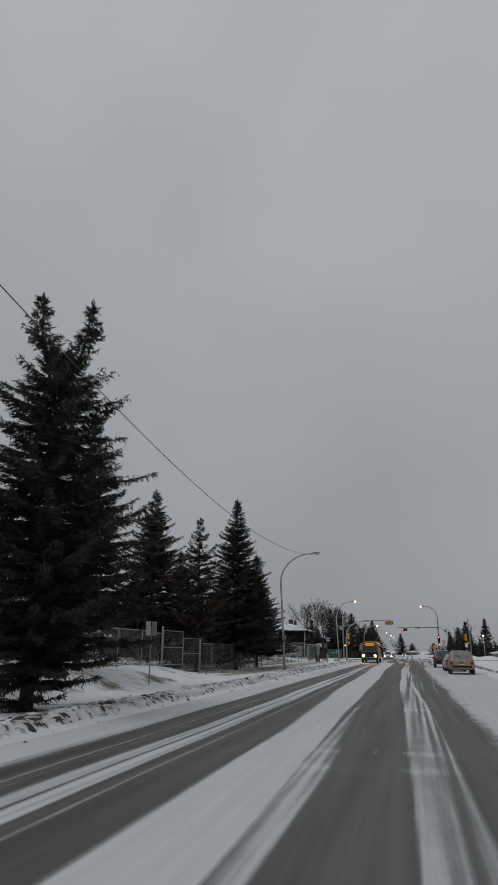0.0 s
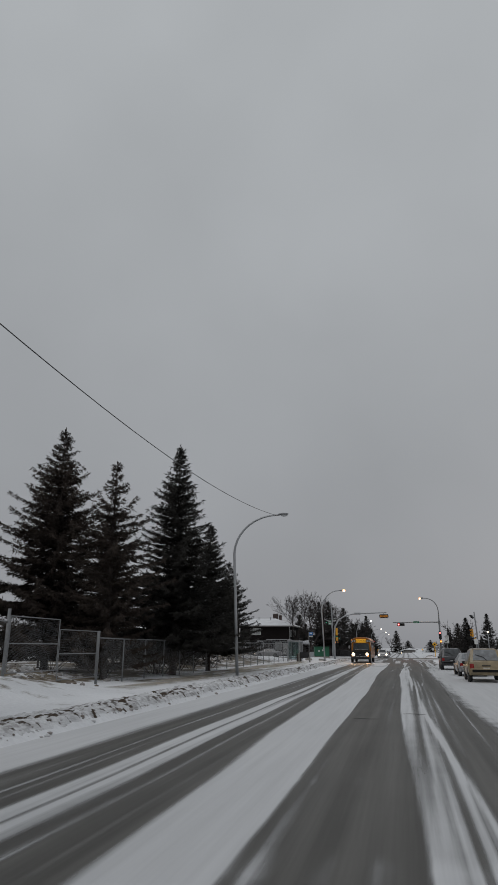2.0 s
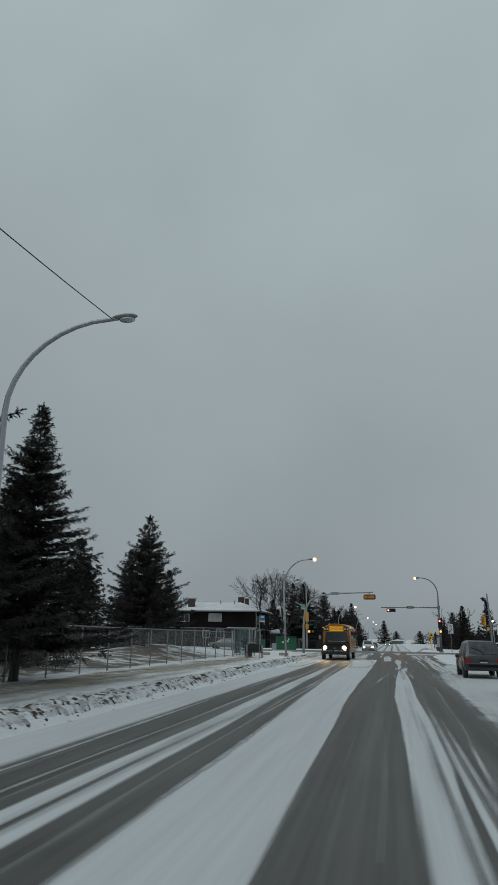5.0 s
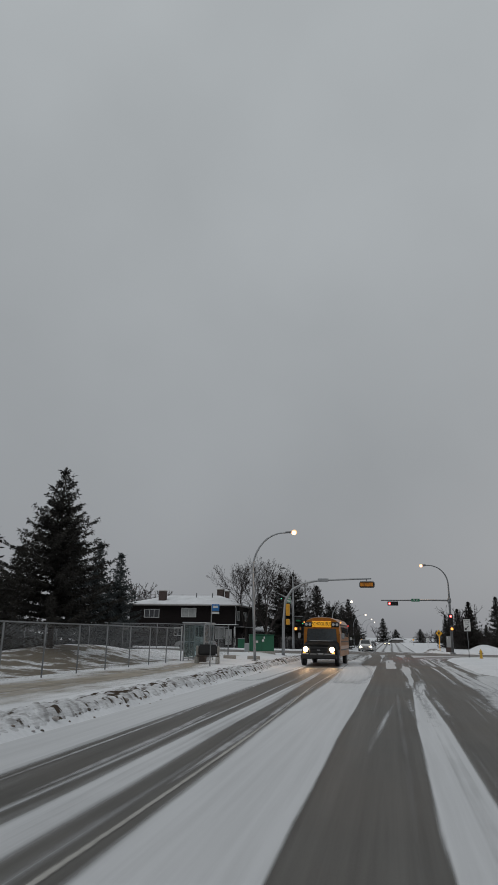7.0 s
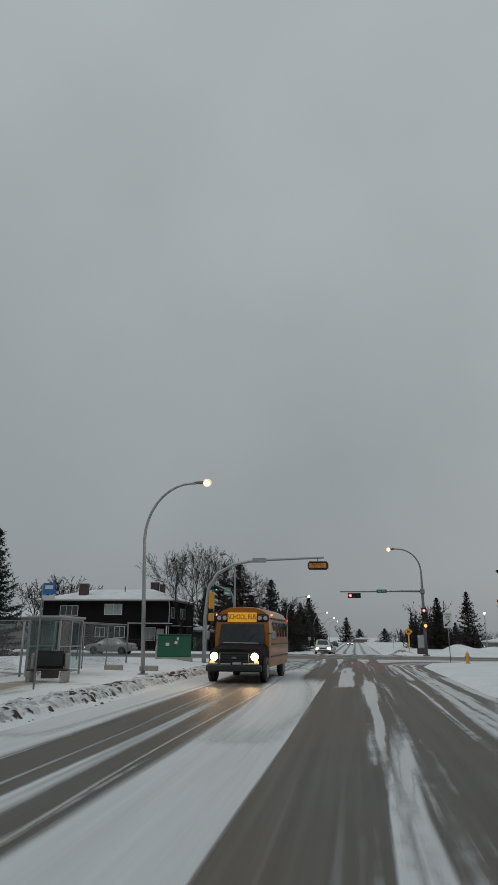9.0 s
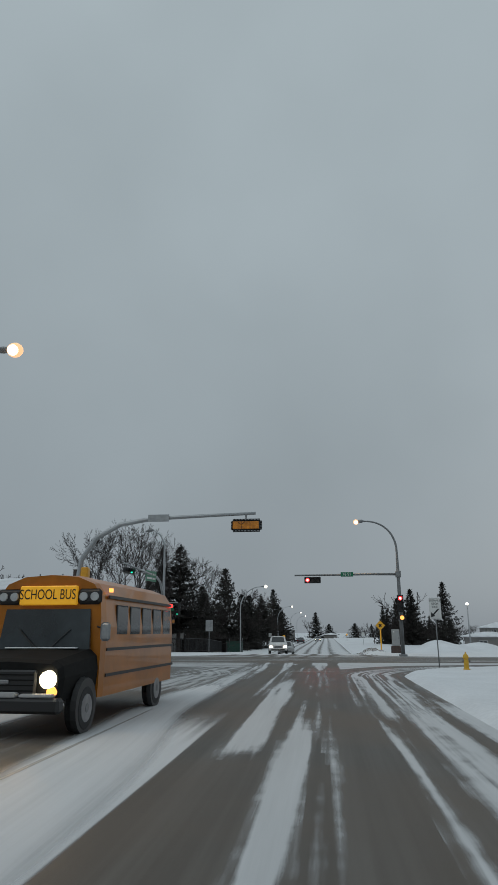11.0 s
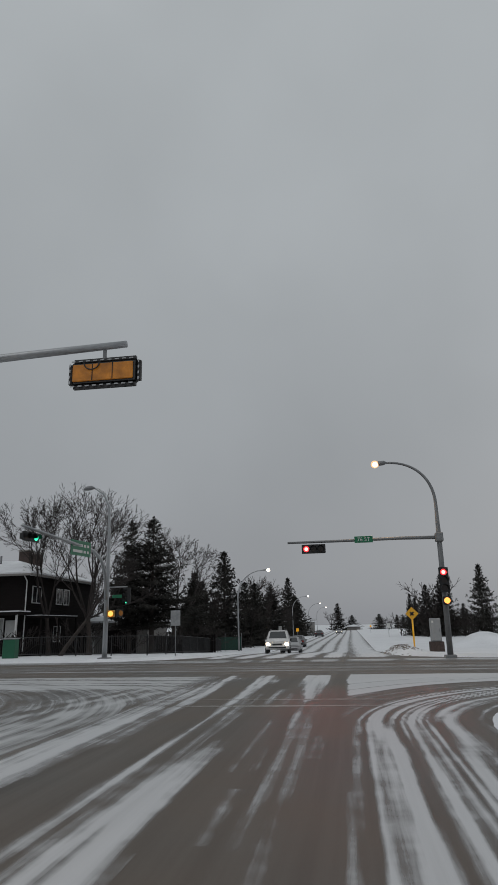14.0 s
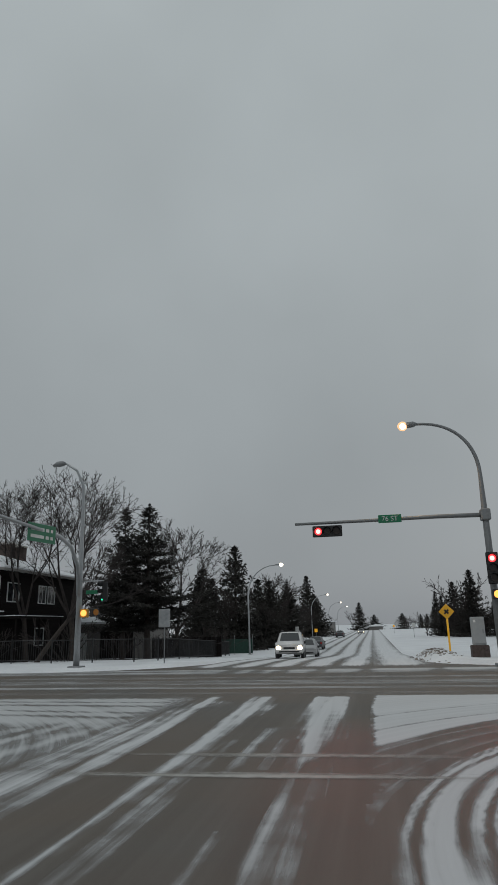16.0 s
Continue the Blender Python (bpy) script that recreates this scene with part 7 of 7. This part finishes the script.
TALL_SUV = [(-2.35, 0.45, 1.00, 1.04, 0), (-2.28, 0.40, 1.10, 1.14, 2), (-1.95, 0.34, 1.10, 1.70, 1), (-0.75, 0.30, 1.10, 1.76, 1), (0.25, 0.30, 1.08, 1.74, 0), (0.42, 0.30, 1.08, 1.70, 2), (1.22, 0.32, 1.10, 1.15, 0), (2.0, 0.36, 1.04, 1.08, 0), (2.3, 0.42, 0.94, 0.97, 0)]
PICKUP = [(-2.8, 0.55, 1.08, 1.12, 0), (-2.7, 0.50, 1.10, 1.14, 0), (-0.75, 0.45, 1.10, 1.15, 2), (-0.55, 0.45, 1.12, 1.82, 1), (0.4, 0.45, 1.12, 1.86, 1), (0.75, 0.45, 1.12, 1.82, 2), (1.35, 0.46, 1.14, 1.18, 0), (2.5, 0.5, 1.08, 1.12, 0), (2.75, 0.55, 1.0, 1.02, 0)]
car("parked_suv", pose(3.88, 57.6, 0.01, 0, 0, -1), "dusty beige SUV with frosted windows parked in snow", "tan_paint", SUV, 1.88, 1.44, rack=True, glazing="snow_glass")
car("parked_sedan", pose(3.82, 65.3, 0.01, 0, 0, 1), "silver sedan with frosted windows parked in snow", "silver_paint", SEDAN, 1.78, 1.3, wheel_r=0.32, axles=(-1.38, 1.38), glazing="snow_glass")
car("parked_suv", pose(3.4, 78.2, 0.01, 0, 0, 0), "dark grey SUV with dark windows parked in snow", "dark_paint", SUV, 1.82, 1.4, lit_tail=False, glazing="pale_tone_glass")
zc = gz(-4.2, 158)
car("white_suv", pose(-5.0, 158.2, zc + 0.06, 0, 0, 184), "white SUV waiting with lit headlamps", "white_paint", TALL_SUV, 1.92, 1.48, lit_front=True, rack=True)
car("parked_sedan", pose(-4.6, 165.6, gz(-4.6, 167) + 0.06, 0, 0, 182), "silver car close behind the white SUV", "silver_paint", SEDAN, 1.8, 1.32, wheel_r=0.32, axles=(-1.38, 1.38))
car("parked_sedan", pose(-6.0, 192.0, gz(-6.0, 192) + 0.06, 0, 0, 0), "grey car far along the street", "dark_paint", SEDAN, 1.78, 1.3, wheel_r=0.32, axles=(-1.38, 1.38))
car("parked_sedan", pose(-6.5, 262.0, gz(-6.5, 262) + 0.06, 0, 0, 0), "dark car far along the street", "dark_paint", SEDAN, 1.78, 1.3, wheel_r=0.32, axles=(-1.38, 1.38))
car("oncoming_car", pose(-2.6, 300.0, gz(-2.6, 300) + 0.06, 0, 0, 180), "far oncoming car with lit headlamps", "silver_paint", SEDAN, 1.78, 1.3, lit_front=True, wheel_r=0.32, axles=(-1.38, 1.38))
car("silver_sedan", pose(-24.0, 134.5, 0.01, 0, 0, 90), "silver car on the cross street", "silver_paint", SEDAN, 1.8, 1.3, wheel_r=0.32, axles=(-1.38, 1.38), lit_front=True)
car("red_pickup", pose(22.0, 134.5, 0.01, 0, 0, 90), "dark red pickup on the cross street", "red_paint", PICKUP, 1.95, 1.5, lit_front=True, wheel_r=0.4, axles=(-1.8, 1.8), category="pickup")


# ---- the school bus ----
bus = thing("school_bus", pose(-5.7, 99.0, 0.01, 0, 0, -2), "short yellow school bus with lit headlamps and amber roof lights", "bus", "vehicles")
bm = bmesh.new()
sec = [(1.19, 0.55), (1.2, 1.2), (1.2, 1.9), (1.14, 2.55), (0.98, 2.78), (0.6, 2.93), (0.0, 2.97)]
sec = sec + [(-x, z) for x, z in sec[-2::-1]]
rings = []
for y, k in ((1.55, 0.97), (1.75, 1.0), (4.5, 1.0), (6.9, 1.0), (7.1, 0.96)):
    rings.append([bm.verts.new((x * k, y, 0.5 + (z - 0.5) * (k * 0.3 + 0.7))) for x, z in sec])
n = len(sec)
for a, b in zip(rings, rings[1:]):
    for k in range(n):
        bm.faces.new((a[k], a[(k + 1) % n], b[(k + 1) % n], b[k]))
bm.faces.new(rings[0])
bm.faces.new(rings[-1][::-1])
part("body", bm, "bus_yellow", bus)
bm = bmesh.new()
hs = [(1.02, 0.62), (1.06, 1.0), (1.02, 1.20), (0.88, 1.30), (0.0, 1.34)]
hs = hs + [(-x, z) for x, z in hs[-2::-1]]
rings = []
for y, k, dz in ((0.02, 0.95, -0.08), (0.16, 1.0, 0.0), (1.0, 1.03, 0.14), (1.6, 1.08, 0.26)):
    rings.append([bm.verts.new((x * k, y, z + dz * (z - 0.6))) for x, z in hs])
for a, b in zip(rings, rings[1:]):
    for k in range(len(hs)):
        bm.faces.new((a[k], a[(k + 1) % len(hs)], b[(k + 1) % len(hs)], b[k]))
bm.faces.new(rings[0])
part("hood", bm, "hood_black", bus, "black engine hood dusted with snow")
gr = part("grille", box(-0.60, 0.60, -0.03, 0.06, 0.72, 1.14, 0.03), "black", bus)
for k in range(4):
    part("grille_bar", box(-0.56, 0.56, -0.045, -0.028, 0.78 + 0.09 * k, 0.80 + 0.09 * k), "hood_black", gr)
part("badge", box(-0.10, 0.10, -0.055, -0.03, 0.90, 0.98, 0.02), "chrome", gr, "small bright badge")
part("hood_snow", box(-0.75, 0.75, 1.26, 1.44, 1.475, 1.50, 0.01), "roof_snow", bus, "snow left under the wipers")
part("bumper", box(-1.12, 1.12, -0.18, 0.08, 0.42, 0.68, 0.05), "black", bus, "snow-crusted dark bumper")
for xa, xb, h in ((-1.0, -0.62, 0.05), (-0.55, -0.12, 0.03), (-0.05, 0.30, 0.07), (0.36, 0.98, 0.045)):
    part("bumper_snow", box(xa, xb, -0.165, 0.04, 0.684, 0.70 + h, 0.02, seg=2), "clump", bus, "crust of dirty snow on the bumper")
ws = bmesh.new()
for a in ((-0.98, 1.42, 1.46), (0.98, 1.42, 1.46), (0.92, 1.52, 2.25), (-0.92, 1.52, 2.25)):
    ws.verts.new(a)
ws.verts.ensure_lookup_table()
ws.faces.new(ws.verts)
r = bmesh.ops.extrude_face_region(ws, geom=ws.faces[:])
for v in [q for q in r["geom"] if isinstance(q, bmesh.types.BMVert)]:
    v.co.y += 0.06
part("windscreen", ws, "bus_glass", bus, "dark windscreen")
for s in (-1, 1):
    part("wiper", tube([(s * 0.15, 1.40, 1.48), (s * 0.55, 1.43, 1.85)], 0.012, 5), "black", bus)
    hl = part("headlamp", disc((s * 0.82, 0.03, 0.98), (0, -1, 0), 0.155, 0.06, 18), "head_lit", bus, "glowing round headlamp")
    part("turn_lamp", disc((s * 0.90, 0.03, 0.77), (0, -1, 0), 0.095, 0.05, 12), "amber_lit", bus, "amber lamp")
    part("mirror_arm", tube([(s * 1.1, 1.5, 1.9), (s * 1.38, 1.2, 1.85), (s * 1.4, 1.2, 1.65)], 0.02, 6), "black", bus)
    part("mirror", box(s * 1.4 - 0.10, s * 1.4 + 0.10, 1.12, 1.2, 1.62, 1.98, 0.05), "galv", bus, "pale mirror housing")
    lampbar = part("lamp_panel", box(s * 0.88 - 0.26, s * 0.88 + 0.26, 1.50, 1.60, 2.34, 2.66, 0.06), "black", bus, "black panel with round warning lamps")
    for dx in (-0.12, 0.12):
        part("warning_lamp", disc((s * 0.88 + dx, 1.50, 2.5), (0, -1, 0), 0.09, 0.03, 12), "lens_off", lampbar)
    for y in (0.95, 5.6):
        part("wheel_arch", disc((s * 1.08, y, 0.46), (s, 0, 0), 0.52, 0.10, 18), "black", bus)
        wheel(bus, s * 1.19, y, 0.42, 0.28, s)
    for k in range(5):
        y0 = 2.35 + 0.9 * k
        part("window", box(s * 1.185 - 0.02, s * 1.185 + 0.02, y0, y0 + 0.74, 1.72, 2.36, 0.03), "car_glass", bus, "dark side window")
    for z in (0.95, 1.45, 2.5):
        part("rub_rail", box(s * 1.2 - 0.02, s * 1.2 + 0.02, 1.8, 7.0, z - 0.03, z + 0.03), "black", bus)
    part("side_marker", box(s * 1.2 - 0.03, s * 1.2 + 0.03, 6.7, 6.8, 2.45, 2.55), "tail_lit", bus)
    part("side_marker", box(s * 1.2 - 0.03, s * 1.2 + 0.03, 1.85, 1.95, 2.6, 2.68), "amber_lit", bus)
part("step_door", box(-1.23, -1.18, 1.75, 2.25, 0.6, 2.3, 0.02), "car_glass", bus)
sgb = part("name_board", box(-0.62, 0.62, 1.44, 1.58, 2.33, 2.72, 0.02), "board_glow", bus, "yellow board with black letters")
lt = letters("SCHOOL BUS", 0.215, "ink", sgb, pose(0, 1.432, 2.525))
lt.matrix_basis = pose(0, 1.432, 2.535) @ Matrix.Diagonal((0.95, 1, 1.35, 1)) @ pose(0, 0, 0, 90)
for x in (-0.22, 0.0, 0.22):
    part("roof_lamp", box(x - 0.07, x + 0.07, 1.62, 1.72, 2.86, 2.93, 0.02), "amber_lit", bus, "lit amber clearance lamp")


# ---- ploughed snow clumps along the kerb ----
def clumps(name, count, seed, where, label, size=(0.05, 0.22)):
    rs = np.random.RandomState(seed)
    base = bmesh.new()
    bmesh.ops.create_icosphere(base, subdivisions=1, radius=1.0)
    bv = np.array([v.co[:] for v in base.verts])
    bf = np.array([[v.index for v in f.verts] for f in base.faces])
    base.free()
    V, F = [], []
    for k in range(count):
        x, y = where(rs)
        s = rs.uniform(size[0], size[1]) * (0.5 + rs.rand() ** 2)
        sc = np.array((s * rs.uniform(0.8, 1.6), s * rs.uniform(0.8, 1.6), s * rs.uniform(0.5, 0.9)))
        v = bv * (1 + 0.35 * (rs.rand(len(bv), 1) - 0.5)) * sc
        a = rs.uniform(0, 6.28)
        v = np.stack([v[:, 0] * math.cos(a) - v[:, 1] * math.sin(a), v[:, 0] * math.sin(a) + v[:, 1] * math.cos(a), v[:, 2]], 1)
        F.append(bf + len(V) * len(bv))
        V.append(v + np.array((x, y, gz(x, y) + s * 0.15)))
    ob = mesh_object(name, np.concatenate(V), np.concatenate(F), "clump")
    return tagged(ob, label, "snow", kind="stuff")


def snow_bank(x0, x1, y0, y1, count, centre, label, seed, dx=0.036, dy=0.05):
    """A ridge of broken, partly dirty snow blocks that melt into one another."""
    rs = np.random.RandomState(seed)
    bxs, bys = np.arange(x0, x1, dx), np.arange(y0, y1, dy)
    px, py = np.meshgrid(bxs, bys)
    base = ground_z(px, py)
    edge = smooth01((px - x0) / 0.3) * smooth01((x1 - px) / 0.3) * smooth01((py - y0) / 1.0) * smooth01((y1 - py) / 1.0)
    lump, dirt = np.zeros_like(px), np.zeros_like(px)
    for k in range(count):
        cy = rs.uniform(y0, y1)
        heap = 0.6 + 0.4 * math.sin(cy * 0.9 + 2 * math.sin(cy * 0.37))
        if rs.rand() > 0.35 + 0.65 * heap:
            continue
        cx = centre + rs.normal(0, 0.44) + 0.16 * math.sin(cy * 0.55)
        r = rs.uniform(0.026, 0.062) + 0.07 * rs.rand() ** 5
        ry, h, turn = r * rs.uniform(0.7, 1.5), r * rs.uniform(0.5, 1.5), rs.uniform(-0.8, 0.8)
        i0, i1 = np.searchsorted(bxs, (cx - 1.8 * r, cx + 1.8 * r))
        j0, j1 = np.searchsorted(bys, (cy - 1.8 * ry, cy + 1.8 * ry))
        if i1 <= i0 or j1 <= j0:
            continue
        ux, uy = (px[j0:j1, i0:i1] - cx), (py[j0:j1, i0:i1] - cy)
        ux, uy = (ux + turn * uy) / r, uy / ry
        d = (np.abs(ux) ** 2.6 + np.abs(uy) ** 2.6)
        z = np.where(d < 1, h * (1 - d) ** 0.55, 0) + (0.05 * heap * rs.rand() if r > 0.06 else 0.0) * (d < 1)
        old = lump[j0:j1, i0:i1]
        up = z > old
        foul = (0.5 + 0.5 * math.sin(cy * 1.15 + 2.2 * math.sin(cy * 0.41 + seed))) * math.exp(-((cx - centre) / 0.55) ** 2)
        tone = rs.uniform(0.45, 1.0) if rs.rand() < 0.05 + 0.50 * foul else rs.choice([0.0, 0.1, 0.25], p=[0.4, 0.35, 0.25])
        dirt[j0:j1, i0:i1] = np.where(up, tone, dirt[j0:j1, i0:i1])
        lump[j0:j1, i0:i1] = np.maximum(old, z)
    z = base + 0.012 + edge * (lump * 0.62 + 0.018 * rough(px, py, 9.0, 61) + 0.01 * rough(px, py, 22.0, 62)) - 0.05 * (1 - edge)
    ny_, nx_ = px.shape
    ids = np.arange(nx_ * ny_).reshape(ny_, nx_)
    f = np.stack([ids[:-1, :-1], ids[:-1, 1:], ids[1:, 1:], ids[1:, :-1]], -1).reshape(-1, 4)
    ob = soup("snow_bank", np.stack([px, py, z], -1).reshape(-1, 3), f, "bank_snow")
    at = ob.data.attributes.new("dirt", "FLOAT", "POINT")
    at.data.foreach_set("value", dirt.astype(np.float32).ravel())
    return tagged(ob, label, "snow", kind="stuff")


BANK = "ploughed bank of broken snow lumps and frozen dirt"
snow_bank(-10.1, -7.75, 0, 60, 36000, -8.62, BANK, 5)
snow_bank(-9.8, -7.75, 59, 114, 26000, -8.55, BANK, 6)
clumps("snow_clumps", 1600, 5, lambda r: (-8.35 + r.normal(0, 0.42), r.uniform(4, 94)), "dirty crumbs of ploughed snow along the kerb", (0.012, 0.055))
clumps("snow_clumps", 260, 7, lambda r: (4.0 + r.normal(0, 0.55), 150 + r.normal(0, 2.6)), "dirty heap of snow clumps past the crossing", (0.025, 0.09))
clumps("snow_clumps", 500, 8, lambda r: (6.2 + abs(r.normal(0, 0.5)), r.uniform(30, 90)), "dirty ploughed snow clumps along the kerb", (0.03, 0.12))
clumps("earth_clumps", 260, 9, lambda r: (-18.0 + r.normal(0, 1.6), 43 + r.normal(0, 3.0)), "earth and snow heap behind the gate", (0.04, 0.16))
